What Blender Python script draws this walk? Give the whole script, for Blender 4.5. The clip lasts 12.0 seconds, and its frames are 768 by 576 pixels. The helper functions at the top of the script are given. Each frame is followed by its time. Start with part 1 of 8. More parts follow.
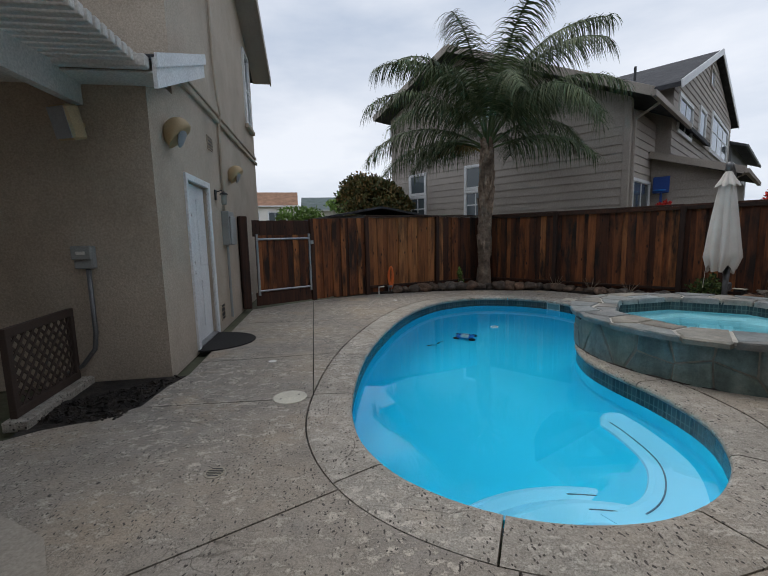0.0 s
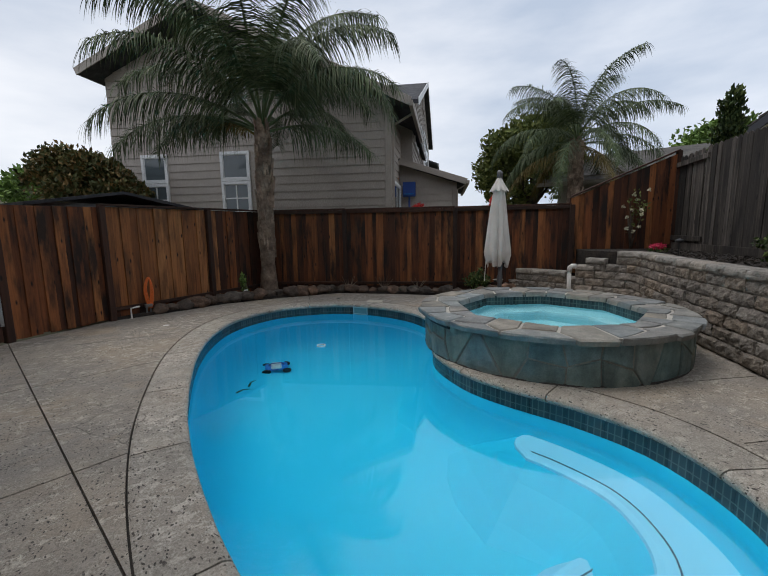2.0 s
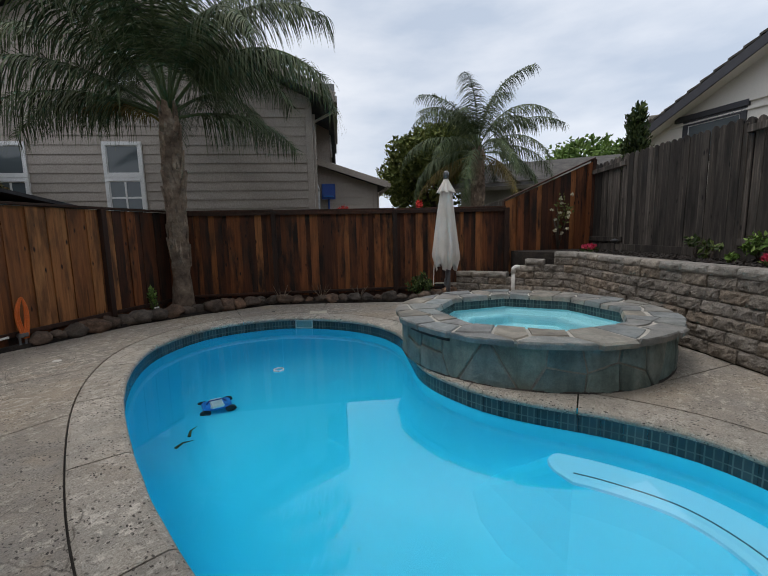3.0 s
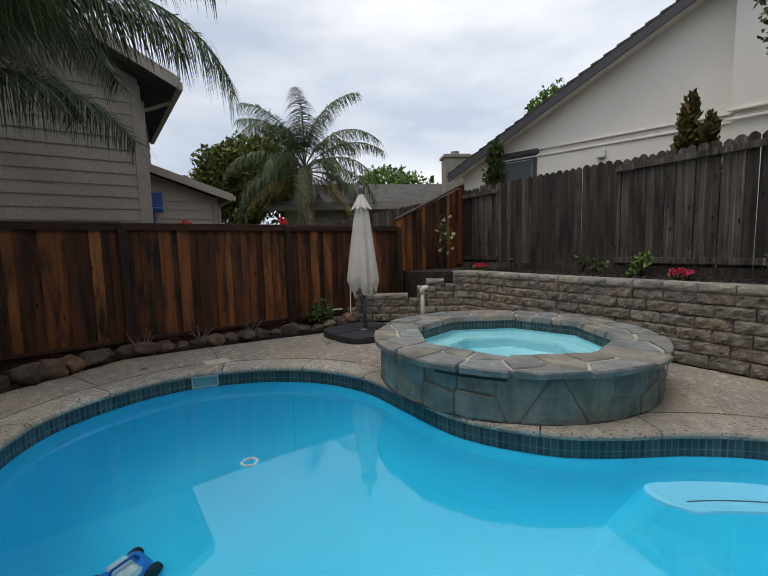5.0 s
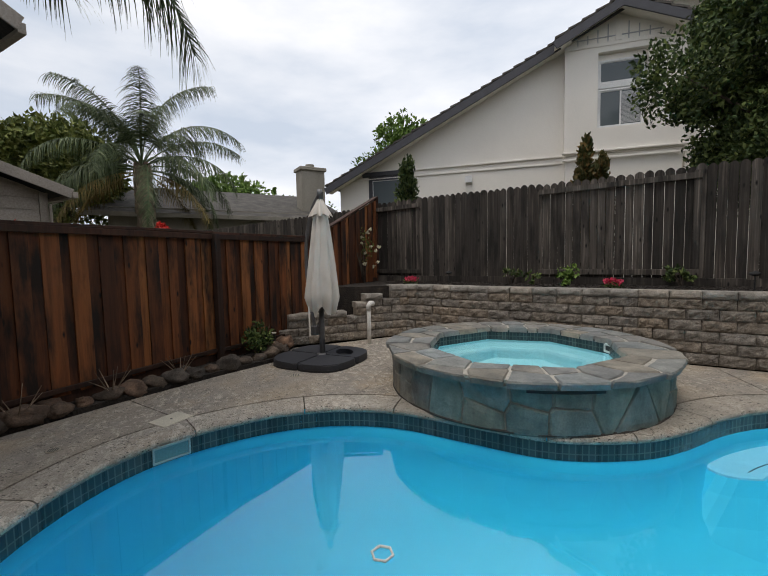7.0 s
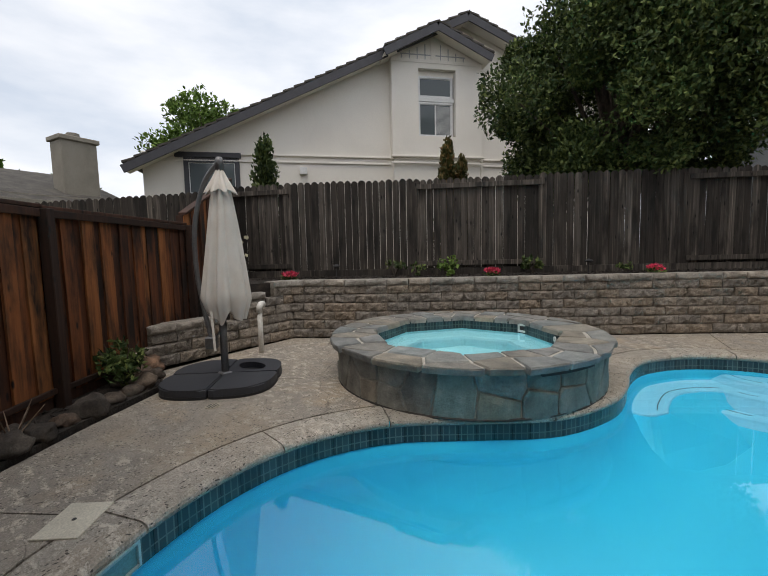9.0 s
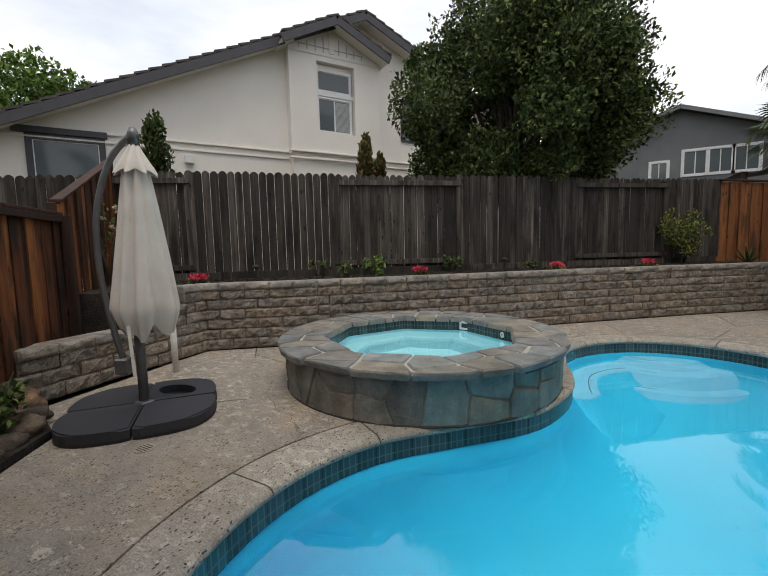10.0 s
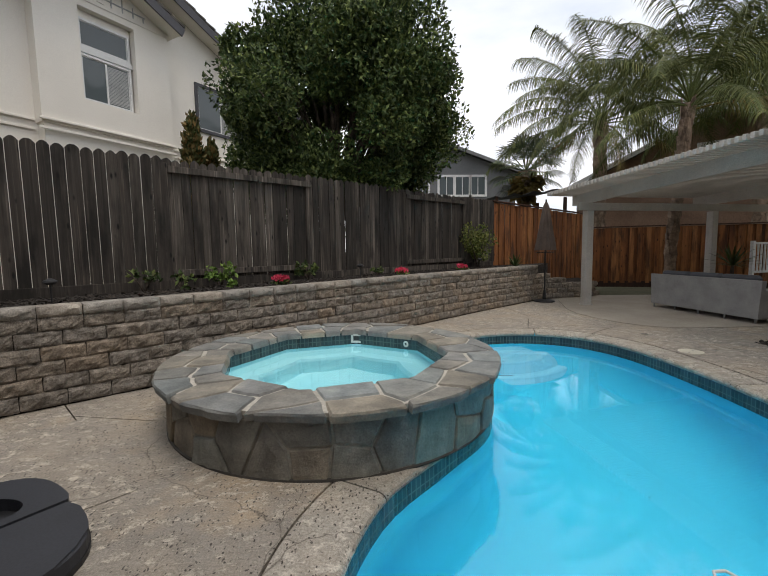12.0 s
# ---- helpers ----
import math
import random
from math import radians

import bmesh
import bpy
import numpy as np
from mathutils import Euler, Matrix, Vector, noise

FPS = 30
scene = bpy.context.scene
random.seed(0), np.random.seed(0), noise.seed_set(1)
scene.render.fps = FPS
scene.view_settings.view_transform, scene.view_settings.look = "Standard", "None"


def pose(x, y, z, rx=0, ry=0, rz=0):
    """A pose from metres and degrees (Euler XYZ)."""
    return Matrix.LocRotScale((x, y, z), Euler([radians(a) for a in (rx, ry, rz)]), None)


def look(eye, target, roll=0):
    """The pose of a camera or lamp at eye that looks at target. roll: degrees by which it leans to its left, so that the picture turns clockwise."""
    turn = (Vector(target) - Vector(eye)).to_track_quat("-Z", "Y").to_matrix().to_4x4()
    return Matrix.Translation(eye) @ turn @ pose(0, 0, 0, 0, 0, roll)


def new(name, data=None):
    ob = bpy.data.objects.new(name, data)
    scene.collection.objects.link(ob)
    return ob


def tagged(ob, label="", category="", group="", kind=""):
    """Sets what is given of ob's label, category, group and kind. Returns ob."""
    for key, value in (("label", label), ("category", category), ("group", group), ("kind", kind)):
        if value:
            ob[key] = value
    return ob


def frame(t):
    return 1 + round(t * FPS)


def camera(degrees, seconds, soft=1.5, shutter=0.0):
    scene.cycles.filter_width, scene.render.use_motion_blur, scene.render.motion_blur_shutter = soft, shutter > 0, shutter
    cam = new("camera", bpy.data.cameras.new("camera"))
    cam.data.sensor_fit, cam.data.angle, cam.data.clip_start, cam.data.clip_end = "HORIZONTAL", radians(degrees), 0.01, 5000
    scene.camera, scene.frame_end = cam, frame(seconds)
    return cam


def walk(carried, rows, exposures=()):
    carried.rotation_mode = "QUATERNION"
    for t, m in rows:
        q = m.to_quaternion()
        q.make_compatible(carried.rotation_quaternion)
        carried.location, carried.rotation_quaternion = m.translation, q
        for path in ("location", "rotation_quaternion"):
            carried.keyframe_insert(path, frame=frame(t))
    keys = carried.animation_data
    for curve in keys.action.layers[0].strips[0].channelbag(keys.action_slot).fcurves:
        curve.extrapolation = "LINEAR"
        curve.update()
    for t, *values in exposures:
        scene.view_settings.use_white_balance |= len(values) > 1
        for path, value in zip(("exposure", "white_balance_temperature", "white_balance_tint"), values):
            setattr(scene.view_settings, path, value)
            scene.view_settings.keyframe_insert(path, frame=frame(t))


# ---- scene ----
cam = camera(87.1, 12.0, 1.1)
LEAN = -0.9
PATH = [
    (0, (0.073, 0.062, 1.412), (0.055, 2.045, 1.152), -2.2),
    (0.5, (-0.035, 0.423, 1.419), (0.288, 2.376, 1.129), -2.3),
    (1, (-0.227, 0.877, 1.41), (0.405, 2.749, 1.097), -2.1),
    (1.5, (-0.433, 1.359, 1.417), (0.523, 3.086, 1.095), -1.5),
    (2, (-0.644, 1.871, 1.435), (0.525, 3.464, 1.125), -1.6),
    (2.5, (-0.791, 2.382, 1.406), (0.569, 3.818, 1.107), -1.9),
    (3, (-0.883, 2.97, 1.401), (0.656, 4.213, 1.104), -1.8),
    (3.5, (-0.921, 3.524, 1.418), (0.786, 4.521, 1.114), -1.6),
    (5.5, (-0.812, 5.825, 1.477), (1.173, 5.961, 1.269), -1.5),
    (6, (-0.691, 6.364, 1.49), (1.299, 6.309, 1.292), -1.3),
    (6.5, (-0.481, 6.873, 1.491), (1.495, 6.63, 1.304), -1.2),
    (7, (-0.188, 7.348, 1.469), (1.733, 6.823, 1.291), -0.9),
    (9, (1.239, 8.584, 1.38), (2.639, 7.171, 1.179), -0.7),
    (9.5, (1.665, 8.692, 1.376), (2.829, 7.079, 1.17), -0.6),
    (10, (2.12, 8.788, 1.358), (3.043, 7.025, 1.153), -0.5),
    (10.5, (2.556, 8.825, 1.343), (3.239, 6.957, 1.137), -0.4),
    (11, (2.979, 8.763, 1.369), (3.376, 6.813, 1.169), -0.2),
    (11.5, (3.343, 8.692, 1.371), (3.492, 6.707, 1.181), -0.2),
    (12, (3.651, 8.508, 1.368), (3.511, 6.522, 1.186), -0.1),
]
walk(cam, [(t, pose(0, 0, 0, 0, LEAN, 0) @ look(eye, target, roll)) for t, eye, target, roll in PATH], [(0.0, -0.10, 6500, 10), (3.5, -0.03, 6750, 10), (7.0, 0.05, 7050, 11), (10.0, 0.19, 7150, 11), (12.0, 0.27, 7200, 11)])

# ---- light ----
world = bpy.data.worlds.new("overcast_sky")
scene.world = world
world.use_nodes = True
wn, wl = world.node_tree.nodes, world.node_tree.links
wn.clear()
w_out = wn.new("ShaderNodeOutputWorld")
w_bg = wn.new("ShaderNodeBackground")
w_sky = wn.new("ShaderNodeTexSky")
w_sky.sky_type = "NISHITA"
w_sky.sun_disc = False
w_sky.sun_elevation, w_sky.sun_rotation = radians(71), radians(325)
w_gain = wn.new("ShaderNodeVectorMath")
w_gain.operation = "SCALE"
w_gain.inputs["Scale"].default_value = 0.09
w_tc = wn.new("ShaderNodeTexCoord")
w_map = wn.new("ShaderNodeMapping")
w_map.inputs["Scale"].default_value = (1.0, 1.0, 3.2)
w_noise = wn.new("ShaderNodeTexNoise")
w_noise.inputs["Scale"].default_value = 1.7
w_noise.inputs["Detail"].default_value = 7
w_noise.inputs["Roughness"].default_value = 0.52
w_ramp = wn.new("ShaderNodeValToRGB")
w_ramp.color_ramp.elements[0].position, w_ramp.color_ramp.elements[0].color = 0.34, (0.46, 0.54, 0.67, 1)
w_ramp.color_ramp.elements[1].position, w_ramp.color_ramp.elements[1].color = 0.68, (0.87, 0.90, 0.96, 1)
w_mix = wn.new("ShaderNodeMix")
w_mix.data_type = "RGBA"
w_mix.inputs["Factor"].default_value = 0.9
wl.new(w_tc.outputs["Generated"], w_map.inputs["Vector"])
wl.new(w_map.outputs["Vector"], w_noise.inputs["Vector"])
wl.new(w_noise.outputs["Fac"], w_ramp.inputs["Fac"])
wl.new(w_sky.outputs["Color"], w_gain.inputs[0])
wl.new(w_gain.outputs["Vector"], w_mix.inputs["A"])
# the cloud is brighter on the sun's side
w_dir = wn.new("ShaderNodeVectorMath")
w_dir.operation = "DOT_PRODUCT"
w_dir.inputs[1].default_value = (0.03, -0.10, 0.0)
w_add = wn.new("ShaderNodeMath")
w_add.inputs[1].default_value = 0.98
w_glow = wn.new("ShaderNodeVectorMath")
w_glow.operation = "SCALE"
wl.new(w_tc.outputs["Generated"], w_dir.inputs[0])
wl.new(w_dir.outputs["Value"], w_add.inputs[0])
wl.new(w_ramp.outputs["Color"], w_glow.inputs[0])
wl.new(w_add.outputs["Value"], w_glow.inputs["Scale"])
wl.new(w_glow.outputs["Vector"], w_mix.inputs["B"])
wl.new(w_mix.outputs["Result"], w_bg.inputs["Color"])
w_bg.inputs["Strength"].default_value = 1.3
wl.new(w_bg.outputs["Background"], w_out.inputs["Surface"])

sun_data = bpy.data.lights.new("sun", "SUN")
sun_data.energy, sun_data.angle, sun_data.color = 1.1, radians(25), (1.0, 0.96, 0.9)
sun = new("sun", sun_data)
sun.matrix_world = look((-2.2, 3.2, 11), (0, 0, 0))


# ---- materials ----
def nodes_of(name):
    m = bpy.data.materials.new(name)
    m.use_nodes = True
    n, l = m.node_tree.nodes, m.node_tree.links
    return m, n, l, n["Principled BSDF"]


def ramp_of(n, stops):
    r = n.new("ShaderNodeValToRGB")
    els = r.color_ramp.elements
    while len(els) < len(stops):
        els.new(0.5)
    for e, (p, c) in zip(els, stops):
        e.position, e.color = p, (*c, 1)
    return r


def mixed(n, l, kind, fac, a, b):
    mx = n.new("ShaderNodeMix")
    mx.data_type, mx.blend_type = "RGBA", kind
    if isinstance(fac, float):
        mx.inputs["Factor"].default_value = fac
    else:
        l.new(fac, mx.inputs["Factor"])
    for sock, v in (("A", a), ("B", b)):
        if isinstance(v, tuple):
            mx.inputs[sock].default_value = (*v, 1)
        else:
            l.new(v, mx.inputs[sock])
    return mx.outputs["Result"]


def coords(n, l, scale=(1, 1, 1), world_space=True, shift=None):
    if world_space:
        src = n.new("ShaderNodeNewGeometry").outputs["Position"]
    else:
        src = n.new("ShaderNodeTexCoord").outputs["Object"]
    mp = n.new("ShaderNodeMapping")
    mp.inputs["Scale"].default_value = scale
    l.new(src, mp.inputs["Vector"])
    if shift:
        l.new(shift, mp.inputs["Location"])
    return mp.outputs["Vector"]


def noise_of(n, l, vec, scale, detail=4.0, rough=0.55):
    t = n.new("ShaderNodeTexNoise")
    t.inputs["Scale"].default_value, t.inputs["Detail"].default_value, t.inputs["Roughness"].default_value = scale, detail, rough
    l.new(vec, t.inputs["Vector"])
    return t.outputs["Fac"]


def bump_of(n, l, b, height, strength, distance=0.01):
    bp = n.new("ShaderNodeBump")
    bp.inputs["Strength"].default_value, bp.inputs["Distance"].default_value = strength, distance
    l.new(height, bp.inputs["Height"])
    l.new(bp.outputs["Normal"], b.inputs["Normal"])


def grainy(name, dark, mid, light, big=1.2, fine=60.0, rough=0.85, bump=0.4, dist=0.004, metal=0.0, spots=None, vary=0.0, world_space=True, grain=0.8, tints=None):
    """Two scales of stain and grain, with relief; spots: (scale, width, colour) of dark pits; vary: by piece."""
    m, n, l, b = nodes_of(name)
    vec = coords(n, l, world_space=world_space)
    r1 = ramp_of(n, [(0.3, dark), (0.5, mid), (0.72, light)])
    l.new(noise_of(n, l, vec, big, 6, 0.62), r1.inputs["Fac"])
    nf = noise_of(n, l, vec, fine, 3, 0.6)
    rf = ramp_of(n, [(0.3, (0.72, 0.72, 0.72)), (0.7, (1.18, 1.18, 1.18))])
    l.new(nf, rf.inputs["Fac"])
    col = mixed(n, l, "MULTIPLY", grain, r1.outputs["Color"], rf.outputs["Color"])
    if spots:
        sc, width, sc_col = spots
        v = n.new("ShaderNodeTexVoronoi")
        v.inputs["Scale"].default_value = sc
        l.new(vec, v.inputs["Vector"])
        rs = ramp_of(n, [(width, (1, 1, 1)), (width + 0.06, (0, 0, 0))])
        l.new(v.outputs["Distance"], rs.inputs["Fac"])
        gate = ramp_of(n, [(0.48, (0, 0, 0)), (0.6, (1, 1, 1))])
        l.new(noise_of(n, l, vec, 1.7, 3), gate.inputs["Fac"])
        both = mixed(n, l, "MULTIPLY", 1.0, rs.outputs["Color"], gate.outputs["Color"])
        col = mixed(n, l, "MIX", both, col, sc_col)
    if tints:
        ti = n.new("ShaderNodeObjectInfo")
        spread = n.new("ShaderNodeMath")
        spread.operation = "FRACT"
        mul = n.new("ShaderNodeMath")
        mul.operation = "MULTIPLY"
        mul.inputs[1].default_value = 7.3
        l.new(ti.outputs["Random"], mul.inputs[0])
        l.new(mul.outputs["Value"], spread.inputs[0])
        rt = ramp_of(n, [(i / (len(tints) - 1), c) for i, c in enumerate(tints)])
        l.new(spread.outputs["Value"], rt.inputs["Fac"])
        col = mixed(n, l, "MULTIPLY", 1.0, col, rt.outputs["Color"])
    if vary:
        oi = n.new("ShaderNodeObjectInfo")
        rv = ramp_of(n, [(0.0, (1 - vary,) * 3), (1.0, (1 + vary,) * 3)])
        l.new(oi.outputs["Random"], rv.inputs["Fac"])
        col = mixed(n, l, "MULTIPLY", 1.0, col, rv.outputs["Color"])
    l.new(col, b.inputs["Base Color"])
    b.inputs["Roughness"].default_value, b.inputs["Metallic"].default_value = rough, metal
    bump_of(n, l, b, nf, bump, dist)
    return m


def wooden(name, stops, stain, stain_amount, grain=(26, 26, 1.3), rough=0.8, bleach=1.25):
    """Upright boards: long grain, knots and weather stains, each board its own tone."""
    m, n, l, b = nodes_of(name)
    oi = n.new("ShaderNodeObjectInfo")
    off = n.new("ShaderNodeVectorMath")
    off.operation = "SCALE"
    off.inputs[0].default_value = (37.0, 51.0, 23.0)
    l.new(oi.outputs["Random"], off.inputs["Scale"])
    vec = coords(n, l, grain, False, off.outputs["Vector"])
    ng = noise_of(n, l, vec, 1.0, 6, 0.65)
    tone = ramp_of(n, stops)
    l.new(oi.outputs["Random"], tone.inputs["Fac"])
    rg = ramp_of(n, [(0.28, (0.42, 0.40, 0.38)), (0.55, (1.0, 1.0, 1.0)), (0.8, (bleach, bleach * 0.98, bleach * 0.95))])
    l.new(ng, rg.inputs["Fac"])
    col = mixed(n, l, "MULTIPLY", 1.0, tone.outputs["Color"], rg.outputs["Color"])
    vec2 = coords(n, l, (3.4, 3.4, 0.75), False, off.outputs["Vector"])
    rs = ramp_of(n, [(0.46, (0, 0, 0)), (0.64, (1, 1, 1))])
    l.new(noise_of(n, l, vec2, 1.5, 5, 0.6), rs.inputs["Fac"])
    sc = n.new("ShaderNodeMath")
    sc.operation = "MULTIPLY"
    sc.inputs[1].default_value = stain_amount
    l.new(rs.outputs["Color"], sc.inputs[0])
    col = mixed(n, l, "MIX", sc.outputs["Value"], col, stain)
    kv = n.new("ShaderNodeTexVoronoi")
    kv.inputs["Scale"].default_value = 1.0
    l.new(coords(n, l, (9, 9, 3.2), False, off.outputs["Vector"]), kv.inputs["Vector"])
    rk = ramp_of(n, [(0.07, (1, 1, 1)), (0.16, (0, 0, 0))])
    l.new(kv.outputs["Distance"], rk.inputs["Fac"])
    col = mixed(n, l, "MIX", rk.outputs["Color"], col, tuple(c * 0.6 for c in stain))
    l.new(col, b.inputs["Base Color"])
    b.inputs["Roughness"].default_value = rough
    bump_of(n, l, b, ng, 0.5, 0.004)
    return m


def plain(name, colour, rough=0.5, metal=0.0, bump=0.15, fine=90.0):
    k = tuple(c * 0.82 for c in colour), colour, tuple(min(1.0, c * 1.12) for c in colour)
    return grainy(name, *k, big=3.0, fine=fine, rough=rough, metal=metal, bump=bump, dist=0.001, world_space=False)


def leafy(name, a, b_, c):
    m, n, l, b = nodes_of(name)
    g = n.new("ShaderNodeNewGeometry")
    r = ramp_of(n, [(0.0, a), (0.55, b_), (1.0, c)])
    l.new(g.outputs["Random Per Island"], r.inputs["Fac"])
    big = ramp_of(n, [(0.3, (0.6, 0.6, 0.6)), (0.7, (1.3, 1.3, 1.2))])
    l.new(noise_of(n, l, coords(n, l), 1.3, 3), big.inputs["Fac"])
    l.new(mixed(n, l, "MULTIPLY", 1.0, r.outputs["Color"], big.outputs["Color"]), b.inputs["Base Color"])
    b.inputs["Roughness"].default_value = 0.6
    b.inputs["Specular IOR Level"].default_value = 0.22
    return m


def glass_pane(name, tint=(0.1, 0.12, 0.13)):
    m, n, l, b = nodes_of(name)
    b.inputs["Base Color"].default_value = (*tint, 1)
    b.inputs["Roughness"].default_value = 0.06
    b.inputs["IOR"].default_value = 1.5
    return m


def water_mat():
    m, n, l, b = nodes_of("pool_water")
    n.remove(b)
    out = n["Material Output"]
    gl = n.new("ShaderNodeBsdfGlossy")
    gl.inputs["Roughness"].default_value = 0.015
    rf = n.new("ShaderNodeBsdfRefraction")
    rf.inputs["IOR"].default_value, rf.inputs["Roughness"].default_value = 1.33, 0.0
    rf.inputs["Color"].default_value = (0.80, 0.96, 1.0, 1)
    fr = n.new("ShaderNodeFresnel")
    fr.inputs["IOR"].default_value = 1.62
    mx = n.new("ShaderNodeMixShader")
    vec = coords(n, l, (1, 1, 1))
    bp = n.new("ShaderNodeBump")
    bp.inputs["Strength"].default_value, bp.inputs["Distance"].default_value = 0.02, 0.01
    l.new(noise_of(n, l, vec, 3.2, 2), bp.inputs["Height"])
    for s in (gl, rf, fr):
        l.new(bp.outputs["Normal"], s.inputs["Normal"])
    l.new(fr.outputs["Fac"], mx.inputs["Fac"])
    l.new(rf.outputs["BSDF"], mx.inputs[1])
    l.new(gl.outputs["BSDF"], mx.inputs[2])
    l.new(mx.outputs["Shader"], out.inputs["Surface"])
    return m


def pool_tile_mat():
    m, n, l, b = nodes_of("pool_tile")
    oi = n.new("ShaderNodeObjectInfo")
    sx = n.new("ShaderNodeSeparateXYZ")
    l.new(coords(n, l, (1, 1, 1), False), sx.inputs["Vector"])
    cx = n.new("ShaderNodeCombineXYZ")
    l.new(sx.outputs["X"], cx.inputs["X"])
    l.new(sx.outputs["Z"], cx.inputs["Y"])
    vec = cx.outputs["Vector"]
    br = n.new("ShaderNodeTexBrick")
    br.offset = 0.0
    for k, v in (("Scale", 1.0), ("Mortar Size", 0.005), ("Brick Width", 0.0503), ("Row Height", 0.085)):
        br.inputs[k].default_value = v
    br.inputs["Color1"].default_value = (0.018, 0.032, 0.040, 1)
    br.inputs["Color2"].default_value = (0.040, 0.066, 0.076, 1)
    br.inputs["Mortar"].default_value = (0.075, 0.098, 0.10, 1)
    l.new(vec, br.inputs["Vector"])
    r = ramp_of(n, [(0, (0.7, 0.8, 0.8)), (1, (1.4, 1.35, 1.25))])
    l.new(oi.outputs["Random"], r.inputs["Fac"])
    l.new(mixed(n, l, "MULTIPLY", 1.0, br.outputs["Color"], r.outputs["Color"]), b.inputs["Base Color"])
    b.inputs["Roughness"].default_value = 0.25
    return m




def concrete(name, stops, worn_tone, worn_at, pit_scale, vary=0.0):
    """Old broom-finished concrete: tan stains, crisp worn scabs, pits in patches, hair cracks and fine grit."""
    m, n, l, b = nodes_of(name)
    vec = coords(n, l)
    base = ramp_of(n, stops)
    l.new(noise_of(n, l, vec, 0.75, 5, 0.6), base.inputs["Fac"])
    mott = ramp_of(n, [(0.3, (0.78, 0.77, 0.76)), (0.7, (1.18, 1.17, 1.16))])
    l.new(noise_of(n, l, vec, 5.0, 8, 0.7), mott.inputs["Fac"])
    col = mixed(n, l, "MULTIPLY", 1.0, base.outputs["Color"], mott.outputs["Color"])
    scab = ramp_of(n, [(worn_at, (0, 0, 0)), (worn_at + 0.05, (1, 1, 1))])
    l.new(noise_of(n, l, coords(n, l, (1.0, 1.4, 1.0)), 9.0, 15, 0.82), scab.inputs["Fac"])
    where = ramp_of(n, [(0.38, (0.25, 0.25, 0.25)), (0.60, (0.95, 0.95, 0.95))])
    l.new(noise_of(n, l, vec, 0.9, 3), where.inputs["Fac"])
    col = mixed(n, l, "MIX", mixed(n, l, "MULTIPLY", 1.0, scab.outputs["Color"], where.outputs["Color"]), col, worn_tone)
    warp = n.new("ShaderNodeVectorMath")
    warp.operation = "MULTIPLY_ADD"
    warp.inputs[1].default_value = (0.05, 0.05, 0.05)
    wn_ = n.new("ShaderNodeTexNoise")
    wn_.inputs["Scale"].default_value = 14.0
    l.new(vec, wn_.inputs["Vector"])
    l.new(wn_.outputs["Color"], warp.inputs[0])
    l.new(coords(n, l, (1.0, 0.6, 1.0)), warp.inputs[2])
    pv = n.new("ShaderNodeTexVoronoi")
    pv.inputs["Scale"].default_value = pit_scale
    l.new(warp.outputs["Vector"], pv.inputs["Vector"])
    pit = ramp_of(n, [(0.20, (1, 1, 1)), (0.27, (0, 0, 0))])
    l.new(pv.outputs["Distance"], pit.inputs["Fac"])
    gate = ramp_of(n, [(0.40, (0, 0, 0)), (0.50, (1, 1, 1))])
    l.new(noise_of(n, l, vec, 2.6, 6, 0.7), gate.inputs["Fac"])
    col = mixed(n, l, "MIX", mixed(n, l, "MULTIPLY", 1.0, pit.outputs["Color"], gate.outputs["Color"]), col, (0.075, 0.064, 0.055))
    cv = n.new("ShaderNodeTexVoronoi")
    cv.feature = "DISTANCE_TO_EDGE"
    cv.inputs["Scale"].default_value = 0.8
    warp2 = n.new("ShaderNodeVectorMath")
    warp2.operation = "MULTIPLY_ADD"
    warp2.inputs[1].default_value = (0.35, 0.35, 0.0)
    wn2 = n.new("ShaderNodeTexNoise")
    wn2.inputs["Scale"].default_value, wn2.inputs["Detail"].default_value = 2.2, 8
    l.new(vec, wn2.inputs["Vector"])
    l.new(wn2.outputs["Color"], warp2.inputs[0])
    l.new(vec, warp2.inputs[2])
    l.new(warp2.outputs["Vector"], cv.inputs["Vector"])
    crack = ramp_of(n, [(0.0012, (0.8, 0.8, 0.8)), (0.004, (0, 0, 0))])
    l.new(cv.outputs["Distance"], crack.inputs["Fac"])
    cg = ramp_of(n, [(0.50, (0, 0, 0)), (0.56, (1, 1, 1))])
    l.new(noise_of(n, l, vec, 0.7, 2), cg.inputs["Fac"])
    col = mixed(n, l, "MIX", mixed(n, l, "MULTIPLY", 1.0, crack.outputs["Color"], cg.outputs["Color"]), col, (0.09, 0.075, 0.06))
    if vary:
        oi = n.new("ShaderNodeObjectInfo")
        rv = ramp_of(n, [(0.0, (1 - vary,) * 3), (1.0, (1 + vary,) * 3)])
        l.new(oi.outputs["Random"], rv.inputs["Fac"])
        col = mixed(n, l, "MULTIPLY", 1.0, col, rv.outputs["Color"])
    grit = noise_of(n, l, vec, 85, 3, 0.7)
    gr = ramp_of(n, [(0.3, (0.66, 0.65, 0.64)), (0.7, (1.32, 1.32, 1.32))])
    l.new(grit, gr.inputs["Fac"])
    l.new(mixed(n, l, "MULTIPLY", 0.9, col, gr.outputs["Color"]), b.inputs["Base Color"])
    b.inputs["Roughness"].default_value = 0.82
